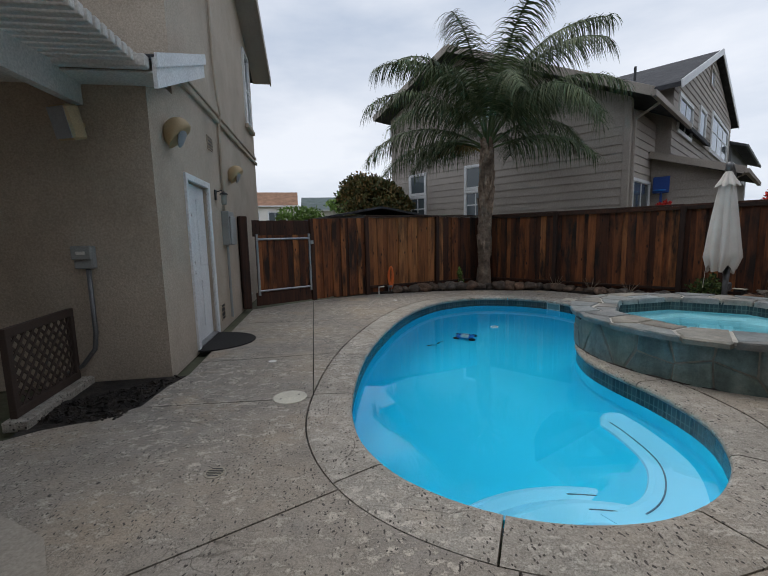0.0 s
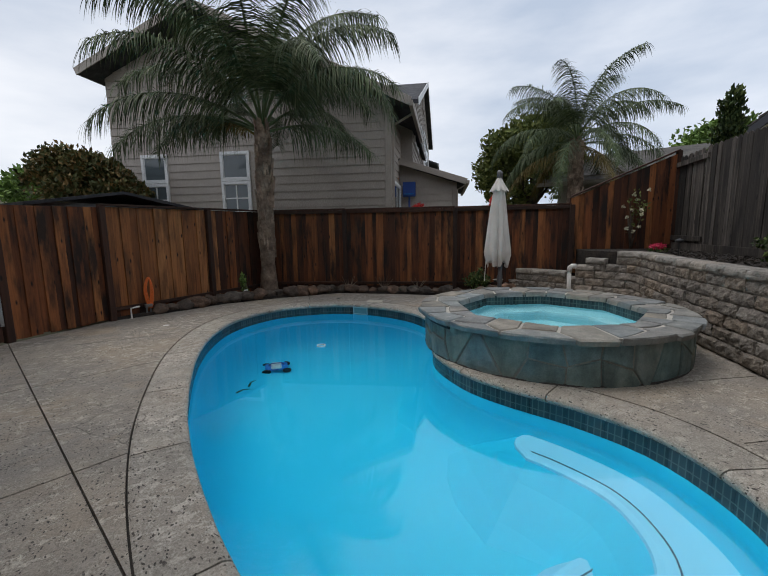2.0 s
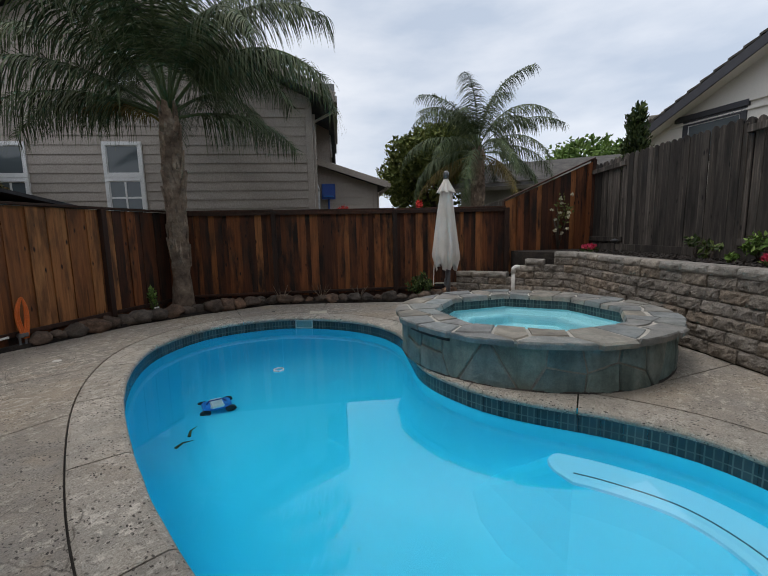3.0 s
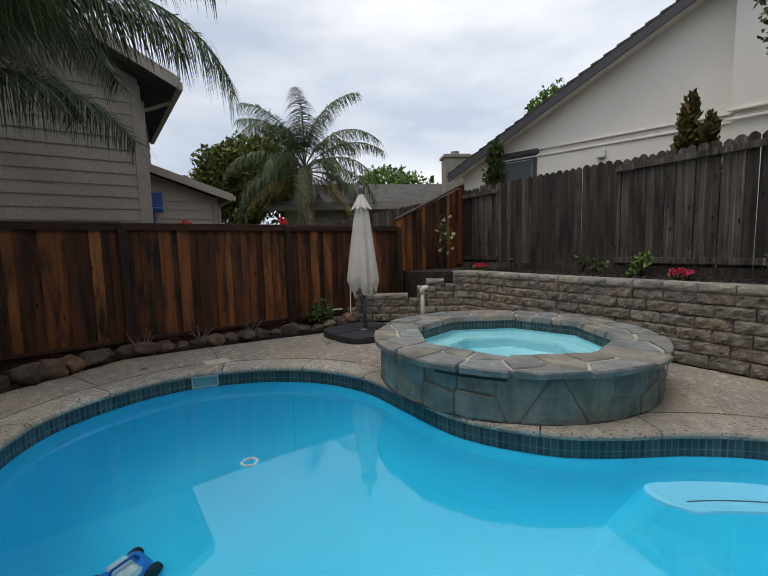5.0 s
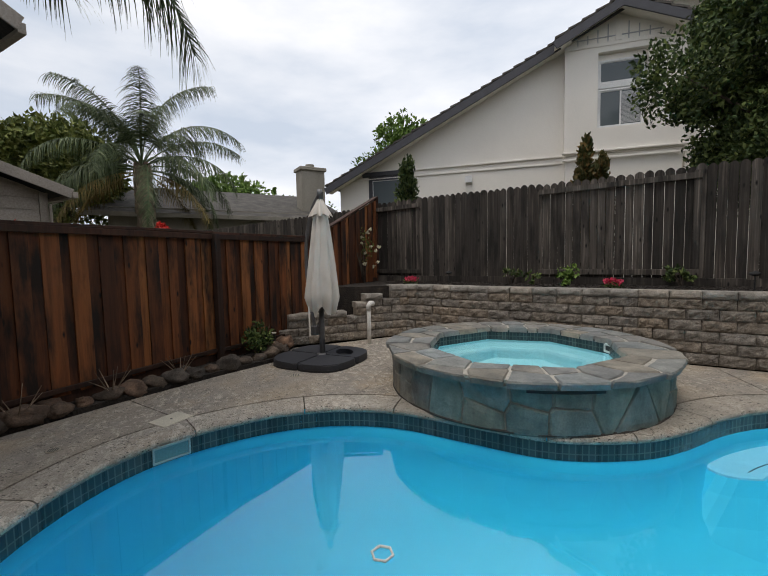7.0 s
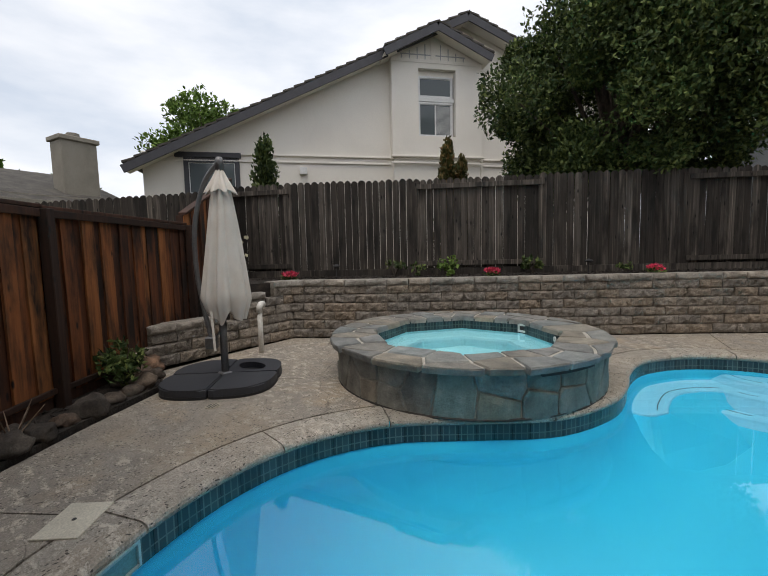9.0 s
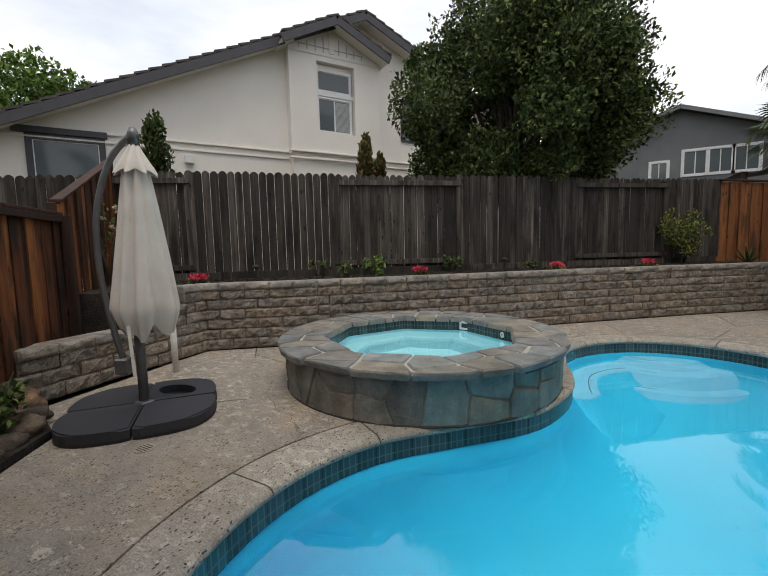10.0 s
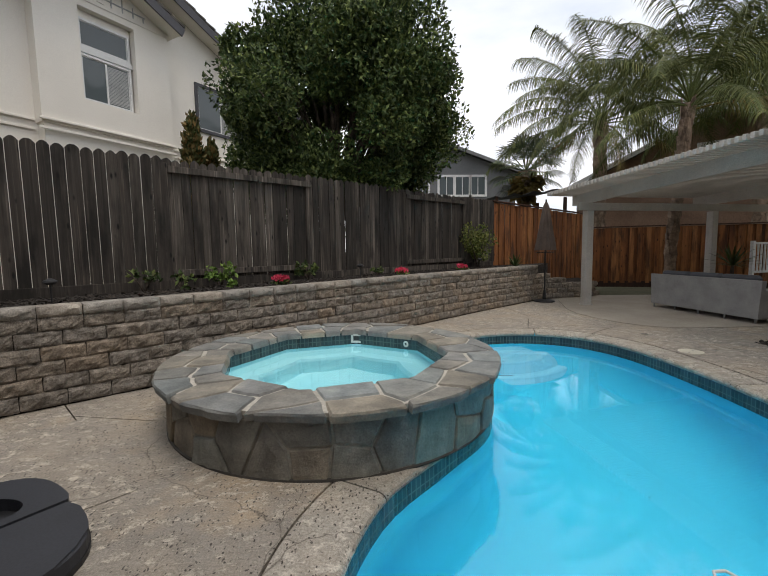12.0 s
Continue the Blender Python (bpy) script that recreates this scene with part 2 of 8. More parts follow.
    bump_of(n, l, b, mixed(n, l, "ADD", 1.0, grit, scab.outputs["Color"]), 0.6, 0.004)
    return m


def stone(name, dark, mid, light, scale, streak, tints, vary, relief, rough=0.85, speck=0.35):
    """Split or weathered stone: mineral blotches, streaks, coarse specks and deep rough relief; tints by piece."""
    m, n, l, b = nodes_of(name)
    oi = n.new("ShaderNodeObjectInfo")
    vec = coords(n, l)
    r1 = ramp_of(n, [(0.30, dark), (0.5, mid), (0.72, light)])
    l.new(noise_of(n, l, vec, scale, 9, 0.66), r1.inputs["Fac"])
    rs = ramp_of(n, [(0.3, (0.68, 0.68, 0.68)), (0.7, (1.28, 1.28, 1.28))])
    l.new(noise_of(n, l, coords(n, l, streak), 1.0, 6, 0.6), rs.inputs["Fac"])
    col = mixed(n, l, "MULTIPLY", 1.0, r1.outputs["Color"], rs.outputs["Color"])
    fine = noise_of(n, l, vec, 75, 5, 0.75)
    rf = ramp_of(n, [(0.34, (1 - speck,) * 3), (0.66, (1 + speck,) * 3)])
    l.new(fine, rf.inputs["Fac"])
    col = mixed(n, l, "MULTIPLY", 1.0, col, rf.outputs["Color"])
    sp = n.new("ShaderNodeMath")
    sp.operation = "MULTIPLY"
    sp.inputs[1].default_value = 7.3
    fr = n.new("ShaderNodeMath")
    fr.operation = "FRACT"
    l.new(oi.outputs["Random"], sp.inputs[0])
    l.new(sp.outputs["Value"], fr.inputs[0])
    rt = ramp_of(n, [(k / (len(tints) - 1), c) for k, c in enumerate(tints)])
    l.new(fr.outputs["Value"], rt.inputs["Fac"])
    col = mixed(n, l, "MULTIPLY", 1.0, col, rt.outputs["Color"])
    rv = ramp_of(n, [(0.0, (1 - vary,) * 3), (1.0, (1 + vary,) * 3)])
    l.new(oi.outputs["Random"], rv.inputs["Fac"])
    l.new(mixed(n, l, "MULTIPLY", 1.0, col, rv.outputs["Color"]), b.inputs["Base Color"])
    b.inputs["Roughness"].default_value = rough
    bump_of(n, l, b, noise_of(n, l, vec, 16, 12, 0.72), 0.9, relief)
    return m


M_DECK = concrete("deck_concrete", [(0.32, (0.37, 0.303, 0.228)), (0.45, (0.325, 0.284, 0.236)), (0.56, (0.275, 0.25, 0.22)), (0.68, (0.40, 0.322, 0.238))], (0.57, 0.51, 0.43), 0.51, 46)
M_COPING = concrete("coping_concrete", [(0.32, (0.32, 0.275, 0.22)), (0.45, (0.38, 0.34, 0.29)), (0.56, (0.33, 0.305, 0.265)), (0.68, (0.43, 0.37, 0.30))], (0.57, 0.52, 0.45), 0.49, 40, 0.10)
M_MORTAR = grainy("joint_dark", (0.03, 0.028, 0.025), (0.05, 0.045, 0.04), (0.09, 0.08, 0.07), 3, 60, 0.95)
M_SOIL = grainy("mulch_soil", (0.012, 0.010, 0.009), (0.028, 0.022, 0.018), (0.06, 0.045, 0.035), 6, 38, 0.95, 1.0, 0.03)
M_GROUND = grainy("dry_ground", (0.06, 0.07, 0.035), (0.10, 0.10, 0.06), (0.16, 0.14, 0.09), 0.4, 9, 0.95, 0.6, 0.02)
M_PLASTER = grainy("pool_plaster", (0.012, 0.61, 0.85), (0.013, 0.63, 0.87), (0.015, 0.65, 0.885), 0.6, 7, 0.6, 0.05, grain=0.06)
# Paler than the basin: the brighter look of shallow water put into the colour
M_STEP = grainy("shallow_tone_plaster", (0.27, 0.69, 0.87), (0.30, 0.72, 0.89), (0.33, 0.74, 0.91), 0.8, 9, 0.6, 0.05, grain=0.06)
M_SPAPLASTER = grainy("spa_plaster", (0.40, 0.76, 0.84), (0.46, 0.81, 0.88), (0.52, 0.85, 0.90), 0.8, 9, 0.6, 0.05, grain=0.06)
M_EDGELINE = plain("step_line", (0.03, 0.10, 0.16), 0.5)
M_WATER = water_mat()
M_TILE = pool_tile_mat()
M_SLATE = stone("slate_veneer", (0.085, 0.115, 0.115), (0.155, 0.195, 0.188), (0.26, 0.28, 0.25), 4.2, (7, 7, 1.6), [(0.85, 1.0, 1.02), (1.0, 1.0, 0.97), (1.16, 1.06, 0.9), (0.8, 1.02, 1.05)], 0.18, 0.022, 0.62, 0.16)
M_SLATEBROWN = stone("brown_slate_veneer", (0.11, 0.10, 0.086), (0.185, 0.172, 0.15), (0.28, 0.265, 0.225), 4.2, (7, 7, 1.6), [(0.9, 0.98, 1.0), (1.0, 1.0, 1.0), (1.18, 1.02, 0.82), (0.92, 1.0, 0.98)], 0.18, 0.022, 0.7, 0.18)
M_FLAG = stone("flagstone", (0.14, 0.145, 0.145), (0.215, 0.215, 0.208), (0.31, 0.30, 0.275), 4.5, (3, 3, 3), [(0.92, 1.0, 1.03), (1.0, 1.0, 1.0), (1.14, 1.01, 0.84), (0.86, 0.95, 0.98), (1.04, 0.98, 0.9)], 0.16, 0.014, 0.7, 0.16)
M_GROUT = grainy("grout", (0.34, 0.315, 0.275), (0.44, 0.41, 0.36), (0.54, 0.50, 0.44), 5, 50, 0.9)
M_VENEERGROUT = grainy("veneer_grout", (0.17, 0.162, 0.14), (0.235, 0.222, 0.19), (0.30, 0.28, 0.24), 5, 50, 0.9)
M_BLOCK = stone("split_face_block", (0.13, 0.110, 0.091), (0.23, 0.198, 0.165), (0.345, 0.30, 0.25), 12, (5, 5, 5), [(0.92, 0.95, 1.0), (1.0, 1.0, 1.0), (1.08, 1.0, 0.92)], 0.12, 0.04, 0.95, 0.45)
M_CAP = stone("wall_cap_block", (0.19, 0.17, 0.148), (0.28, 0.255, 0.225), (0.37, 0.34, 0.30), 6, (3, 3, 3), [(0.96, 0.98, 1.0), (1.0, 1.0, 1.0), (1.05, 1.0, 0.95)], 0.08, 0.015, 0.95, 0.3)
M_RED = wooden("stained_redwood", [(0.0, (0.060, 0.018, 0.006)), (0.4, (0.145, 0.043, 0.012)), (0.75, (0.245, 0.076, 0.021)), (1.0, (0.37, 0.14, 0.043))], (0.010, 0.005, 0.003), 0.95)
M_ORANGE = wooden("fresh_redwood", [(0.0, (0.17, 0.058, 0.017)), (0.5, (0.30, 0.108, 0.032)), (1.0, (0.40, 0.168, 0.058))], (0.028, 0.010, 0.005), 0.7)
M_REDDARK = wooden("dark_redwood", [(0.0, (0.035, 0.014, 0.007)), (1.0, (0.075, 0.026, 0.012))], (0.012, 0.006, 0.004), 0.5)
M_GREY = wooden("weathered_wood", [(0.0, (0.030, 0.025, 0.0215)), (0.5, (0.056, 0.046, 0.039)), (1.0, (0.110, 0.094, 0.081))], (0.008, 0.0065, 0.0055), 0.8, (34, 34, 0.7), 0.92, 3.4)
M_STUCCO = grainy("tan_stucco", (0.40, 0.33, 0.255), (0.48, 0.40, 0.315), (0.55, 0.465, 0.37), 1.1, 55, 0.9, 0.8, 0.006)
M_WHITESTUCCO = grainy("cream_stucco", (0.80, 0.755, 0.69), (0.845, 0.80, 0.735), (0.87, 0.83, 0.77), 0.5, 60, 0.9, 0.5, 0.006, grain=0.4)
M_SIDING = grainy("taupe_siding", (0.34, 0.295, 0.255), (0.39, 0.34, 0.295), (0.44, 0.385, 0.335), 0.8, 30, 0.7, 0.2, 0.003)
M_TAUPETRIM = grainy("taupe_trim", (0.33, 0.285, 0.245), (0.38, 0.33, 0.285), (0.43, 0.375, 0.325), 1.0, 40, 0.65, 0.2, 0.002)
M_GREYSIDING = grainy("grey_siding", (0.13, 0.135, 0.14), (0.16, 0.165, 0.17), (0.19, 0.195, 0.20), 0.8, 30, 0.75, 0.3, 0.003)
M_SHINGLE = grainy("asphalt_shingle", (0.022, 0.023, 0.027), (0.045, 0.045, 0.05), (0.08, 0.08, 0.085), 3, 35, 0.95, 1.0, 0.01)
M_ROOFTILE = grainy("concrete_roof_tile", (0.045, 0.04, 0.036), (0.075, 0.068, 0.06), (0.12, 0.105, 0.09), 2.2, 18, 0.9, 0.8, 0.01)
M_TERRACOTTA = grainy("brown_roof_tile", (0.14, 0.07, 0.04), (0.22, 0.115, 0.065), (0.30, 0.165, 0.10), 1.5, 12, 0.9, 0.6, 0.02)
M_GREENROOF = grainy("slate_green_roof", (0.06, 0.085, 0.085), (0.09, 0.12, 0.12), (0.13, 0.16, 0.155), 1.2, 12, 0.9, 0.6, 0.02)
M_WHITE = grainy("white_paint", (0.70, 0.70, 0.70), (0.78, 0.78, 0.775), (0.83, 0.83, 0.82), 2, 50, 0.55, 0.15, 0.002)
M_PERGOLA = grainy("pergola_paint", (0.50, 0.47, 0.43), (0.58, 0.55, 0.505), (0.65, 0.62, 0.57), 1.5, 50, 0.6, 0.2, 0.002)
M_DARKTRIM = plain("dark_trim", (0.055, 0.055, 0.065), 0.6)
M_BARK = grainy("palm_bark", (0.11, 0.074, 0.052), (0.25, 0.178, 0.128), (0.42, 0.32, 0.24), 5.5, 24, 0.95, 1.0, 0.02, vary=0.35)
M_TREEBARK = grainy("tree_bark", (0.04, 0.03, 0.022), (0.08, 0.06, 0.045), (0.13, 0.10, 0.075), 4, 24, 0.95, 1.0, 0.02)
M_FROND = leafy("palm_leaf", (0.040, 0.060, 0.030), (0.082, 0.115, 0.055), (0.19, 0.215, 0.12))
M_FRONDOLIVE = leafy("palm_leaf_olive", (0.055, 0.075, 0.022), (0.105, 0.13, 0.04), (0.20, 0.20, 0.065))
M_FRONDDRY = leafy("palm_leaf_dry", (0.10, 0.075, 0.02), (0.17, 0.13, 0.035), (0.22, 0.15, 0.06))
M_LEAF = leafy("glossy_leaf", (0.024, 0.045, 0.016), (0.066, 0.105, 0.034), (0.19, 0.235, 0.075))
M_LEAFBRIGHT = leafy("bright_leaf", (0.07, 0.13, 0.03), (0.12, 0.20, 0.045), (0.19, 0.28, 0.07))
M_LEAFOLIVE = leafy("olive_leaf", (0.06, 0.085, 0.022), (0.145, 0.175, 0.048), (0.26, 0.27, 0.085))
M_LEAFRUST = leafy("rusty_leaf", (0.04, 0.055, 0.018), (0.095, 0.092, 0.032), (0.22, 0.13, 0.05))
M_PINK = leafy("pink_petal", (0.55, 0.03, 0.09), (0.70, 0.06, 0.14), (0.80, 0.13, 0.22))
M_ROSE = leafy("red_petal", (0.55, 0.02, 0.02), (0.70, 0.05, 0.05), (0.80, 0.11, 0.08))
M_CREAMPETAL = leafy("cream_petal", (0.55, 0.52, 0.38), (0.68, 0.64, 0.5), (0.75, 0.70, 0.55))
M_ROCK = stone("field_rock", (0.04, 0.032, 0.027), (0.10, 0.078, 0.062), (0.20, 0.155, 0.12), 6, (4, 4, 4), [(0.75, 0.8, 0.85), (1.0, 0.95, 0.9), (1.35, 1.0, 0.8), (1.1, 1.1, 1.1)], 0.35, 0.03, 0.92, 0.3)
M_CANVAS = grainy("cream_canvas", (0.64, 0.59, 0.53), (0.72, 0.67, 0.61), (0.76, 0.72, 0.66), 2.5, 150, 0.9, 0.2, 0.001, world_space=False, grain=0.2)
M_TAUPECANVAS = grainy("taupe_canvas", (0.10, 0.075, 0.06), (0.135, 0.10, 0.082), (0.17, 0.13, 0.105), 2.5, 150, 0.9, 0.4, 0.002, world_space=False)
M_STEEL = plain("grey_metal", (0.20, 0.20, 0.205), 0.45, 0.6)
M_GALV = plain("galvanised_steel", (0.42, 0.43, 0.44), 0.42, 0.8)
M_CHROME = plain("nickel", (0.6, 0.58, 0.55), 0.2, 1.0, 0.02)
M_BLACK = plain("black_plastic", (0.018, 0.018, 0.020), 0.55)
M_BASE = plain("charcoal_plastic", (0.032, 0.034, 0.042), 0.6)
M_PVC = plain("white_pvc", (0.72, 0.70, 0.66), 0.4)
M_LID = plain("cream_plastic", (0.60, 0.56, 0.46), 0.55)
M_SPEAKER = plain("tan_plastic", (0.46, 0.34, 0.19), 0.6)
M_GRILLE = plain("grey_grille", (0.30, 0.31, 0.33), 0.6)
M_BOX = plain("grey_enclosure", (0.30, 0.31, 0.30), 0.5)
M_WICKER = grainy("grey_wicker", (0.29, 0.285, 0.28), (0.36, 0.355, 0.35), (0.43, 0.42, 0.415), 3, 120, 0.8, 1.0, 0.004)
M_CUSHION = plain("grey_cushion", (0.09, 0.095, 0.11), 0.95, 0, 0.3)
M_MAT = plain("rubber_mat", (0.016, 0.014, 0.013), 0.95, 0, 0.6)
M_BLUE = plain("blue_plastic", (0.02, 0.07, 0.30), 0.4)
M_ROBOT = plain("robot_blue", (0.02, 0.22, 0.65), 0.35)
M_HOSE = plain("orange_hose", (0.75, 0.16, 0.03), 0.5)
M_GLASS = glass_pane("window_glass")
M_DRAPE = plain("pale_blind", (0.45, 0.46, 0.46), 0.85)
M_LATTICE = plain("dark_lattice", (0.055, 0.035, 0.026), 0.8, 0, 0.4)
M_CHIMNEY = grainy("taupe_stucco", (0.22, 0.20, 0.165), (0.27, 0.245, 0.205), (0.31, 0.285, 0.24), 1.0, 40, 0.9)


# ---- building helpers ----
def shape(name, bm, mat, parent=None, label="", smooth=False):
    me = bpy.data.meshes.new(name)
    bm.normal_update()
    bm.to_mesh(me)
    bm.free()
    me.materials.append(mat)
    if smooth:
        for p in me.polygons:
            p.use_smooth = True
    ob = new(name, me)
    if parent:
        ob.parent = parent
    if label:
        ob["label"] = label
    return ob


def part(name, bm, mat, parent, label="", smooth=False):
    return shape(name, bm, mat, parent, label, smooth)


def thing(name, m, label, category, group="", kind=""):
    ob = new(name)
    ob.matrix_world = m
    ob.empty_display_size = 0.1
    return tagged(ob, label, category, group, kind)


def add_box(bm, x0, x1, y0, y1, z0, z1, m=None, bevel=0.0):
    vs = [bm.verts.new((x, y, z)) for z in (z0, z1) for y in (y0, y1) for x in (x0, x1)]
    fs = [bm.faces.new([vs[i] for i in q]) for q in ((0, 2, 3, 1), (4, 5, 7, 6), (0, 1, 5, 4), (2, 6, 7, 3), (0, 4, 6, 2), (1, 3, 7, 5))]
    if bevel:
        es = list({e for f in fs for e in f.edges})
        r = bmesh.ops.bevel(bm, geom=es, offset=bevel, segments=1, affect="EDGES", profile=0.7)
        vs = list({v for f in r["faces"] for v in f.verts} | {v for v in vs if v.is_valid})
    if m is not None:
        for v in vs:
            v.co = m @ v.co
    return vs


def boxed(x0, x1, y0, y1, z0, z1, m=None, bevel=0.0):
    bm = bmesh.new()
    add_box(bm, x0, x1, y0, y1, z0, z1, m, bevel)
    return bm


def prism(pts, z0, z1, bm=None):
    """A slab with the outline pts, from z0 up to z1."""
    bm = bm or bmesh.new()
    lo = [bm.verts.new((x, y, z0)) for x, y in pts]
    hi = [bm.verts.new((x, y, z1)) for x, y in pts]
    k = len(pts)
    bm.faces.new(lo[::-1])
    bm.faces.new(hi)
    for i in range(k):
        j = (i + 1) % k
        bm.faces.new((lo[i], lo[j], hi[j], hi[i]))
    return bm


def upright(pts, y0, y1, bm=None):
    """A slab with the outline pts in x and z, from y0 to y1."""
    bm = bm or bmesh.new()
    a = [bm.verts.new((x, y0, z)) for x, z in pts]
    b = [bm.verts.new((x, y1, z)) for x, z in pts]
    k = len(pts)
    bm.faces.new(a)
    bm.faces.new(b[::-1])
    for i in range(k):
        j = (i + 1) % k
        bm.faces.new((a[j], a[i], b[i], b[j]))
    bmesh.ops.recalc_face_normals(bm, faces=bm.faces)
    return bm


def tube(pts, radii, sides=10, bm=None, cap=True):
    """A round tube along pts; radii: one number or one for each point."""
    bm = bm or bmesh.new()
    pts = [Vector(p) for p in pts]
    if not isinstance(radii, (list, tuple)):
        radii = [radii] * len(pts)
    rings = []
    ref = Vector((0.31, 0.17, 0.93))
    for i, p in enumerate(pts):
        d = (pts[min(i + 1, len(pts) - 1)] - pts[max(i - 1, 0)]).normalized()
        if abs(d.dot(ref)) > 0.97:
            ref = Vector((0.9, 0.3, 0.1))
        u = d.cross(ref).normalized()
        w = d.cross(u)
        rings.append([bm.verts.new(p + radii[i] * (math.cos(a) * u + math.sin(a) * w)) for a in [2 * math.pi * k / sides for k in range(sides)]])
    for a, b in zip(rings, rings[1:]):
        for k in range(sides):
            bm.faces.new((a[k], a[(k + 1) % sides], b[(k + 1) % sides], b[k]))
    if cap:
        bm.faces.new(rings[0][::-1])
        bm.faces.new(rings[-1])
    bmesh.ops.recalc_face_normals(bm, faces=bm.faces)
    return bm


def lathe(profile, sides=24, bm=None):
    bm = bm or bmesh.new()
    rings = []
    for r, z in profile:
        if r < 1e-5:
            rings.append([bm.verts.new((0, 0, z))])
        else:
            rings.append([bm.verts.new((r * math.cos(2 * math.pi * k / sides), r * math.sin(2 * math.pi * k / sides), z)) for k in range(sides)])
    for a, b in zip(rings, rings[1:]):
        for k in range(sides):
            j = (k + 1) % sides
            f = [a[k % len(a)], a[j % len(a)], b[j % len(b)], b[k % len(b)]]
            f = list(dict.fromkeys(f))
            if len(f) > 2:
                bm.faces.new(f)
    bmesh.ops.recalc_face_normals(bm, faces=bm.faces)
    return bm


def spline(pts, per=8, closed=True):
    out, k = [], len(pts)
    for i in range(k if closed else k - 1):
        p = [Vector(pts[(i + j) % k] if closed else pts[min(max(i + j, 0), k - 1)]) for j in (-1, 0, 1, 2)]
        for s in range(per):
            t = s / per
            out.append(0.5 * (2 * p[1] + (p[2] - p[0]) * t + (2 * p[0] - 5 * p[1] + 4 * p[2] - p[3]) * t * t + (3 * p[1] - p[0] - 3 * p[2] + p[3]) * t ** 3))
    if not closed:
        out.append(Vector(pts[-1]))
    return out


def even(pts, step):
    """A closed outline walked in equal steps."""
    k = len(pts)
    lens = [(pts[(i + 1) % k] - pts[i]).length for i in range(k)]
    total = sum(lens)
    count = max(3, round(total / step))
    out, i, run = [], 0, 0.0
    for c in range(count):
        want = total * c / count
        while run + lens[i] < want:
            run += lens[i]
            i += 1
        out.append(pts[i].lerp(pts[(i + 1) % k], (want - run) / lens[i]))
    return out


def offset(pts, d):
    """A closed counter-clockwise outline moved outwards by d."""
    k, out = len(pts), []
    for i in range(k):
        t = (pts[(i + 1) % k] - pts[i - 1]).normalized()
        out.append(pts[i] + d * Vector((t.y, -t.x)))
    return out


def clip_poly(poly, a, b, c):
    """The part of poly where a x + b y <= c."""
    out, k = [], len(poly)
    for i in range(k):
        p, q = poly[i], poly[(i + 1) % k]
        fp, fq = a * p[0] + b * p[1] - c, a * q[0] + b * q[1] - c
        if fp <= 0:
            out.append(p)
        if fp * fq < 0:
            s = fp / (fp - fq)
            out.append((p[0] + s * (q[0] - p[0]), p[1] + s * (q[1] - p[1])))
    return out


def cells(seeds, x0, x1, y0, y1, gap):
    """Irregular stones that fill a rectangle, with joints between them."""
    out = []
    for i, (sx, sy) in enumerate(seeds):
        poly = [(x0, y0), (x1, y0), (x1, y1), (x0, y1)]
        for j, (tx, ty) in enumerate(seeds):
            if i == j or abs(tx - sx) > 2.0:
                continue
            dx, dy = tx - sx, ty - sy
            d = math.hypot(dx, dy)
            poly = clip_poly(poly, dx / d, dy / d, (tx * tx + ty * ty - sx * sx - sy * sy) / (2 * d) - gap / 2)
            if len(poly) < 3:
                break
        if len(poly) > 2:
            out.append(poly)
    return out


def refine(poly, step):
    out = []
    for i, p in enumerate(poly):
        q = poly[(i + 1) % len(poly)]
        d = math.hypot(q[0] - p[0], q[1] - p[1])
        for s in range(max(1, int(d / step))):
            t = s / max(1, int(d / step))
            out.append((p[0] + t * (q[0] - p[0]), p[1] + t * (q[1] - p[1])))
    return out


rng = random.Random(7)

# ---- plan ----
POOL = [(1.11, 1.85), (1.62, 1.95), (2.10, 2.30), (2.40, 2.85), (2.42, 3.45), (2.31, 4.05), (2.30, 4.55), (2.52, 5.20), (3.02, 5.74), (3.50, 6.25), (3.76, 6.90), (3.72, 7.65), (3.35, 8.42), (2.70, 8.84), (2.00, 8.92), (1.25, 8.56), (0.72, 7.90), (0.30, 7.00), (-0.02, 5.90), (-0.22, 4.90), (-0.30, 3.85), (-0.24, 2.95), (0.06, 2.32), (0.56, 1.96)]
EDGE = even(spline(POOL, 8), 0.1)
WATER_Z = -0.19
SPA, SPA_R, SPA_TOP = Vector((3.84, 4.62)), 1.46, 0.45
HOUSE = pose(-2.23, 4.16, 0, 0, 0, 9.0)
GREY_A, GREY_B = Vector((8.95, 5.03)), Vector((-0.30, -2.95))
RED = [Vector((-1.60, 8.99)), Vector((-0.43, 9.72)), Vector((2.72, 11.12)), Vector((4.14, 9.85)), Vector((5.93, 8.17)), Vector((7.50, 6.40)), Vector((8.90, 5.02))]
WALL = [Vector((6.98, 4.95)), Vector((5.87, 4.12)), Vector((4.10, 2.50)), Vector((2.30, 0.82)), Vector((0.50, -0.72)), Vector((-1.47, -2.28))]


SPA_HOLE = [SPA + 0.80 * Vector((math.cos(2 * math.pi * k / 32), math.sin(2 * math.pi * k / 32))) for k in range(32)]


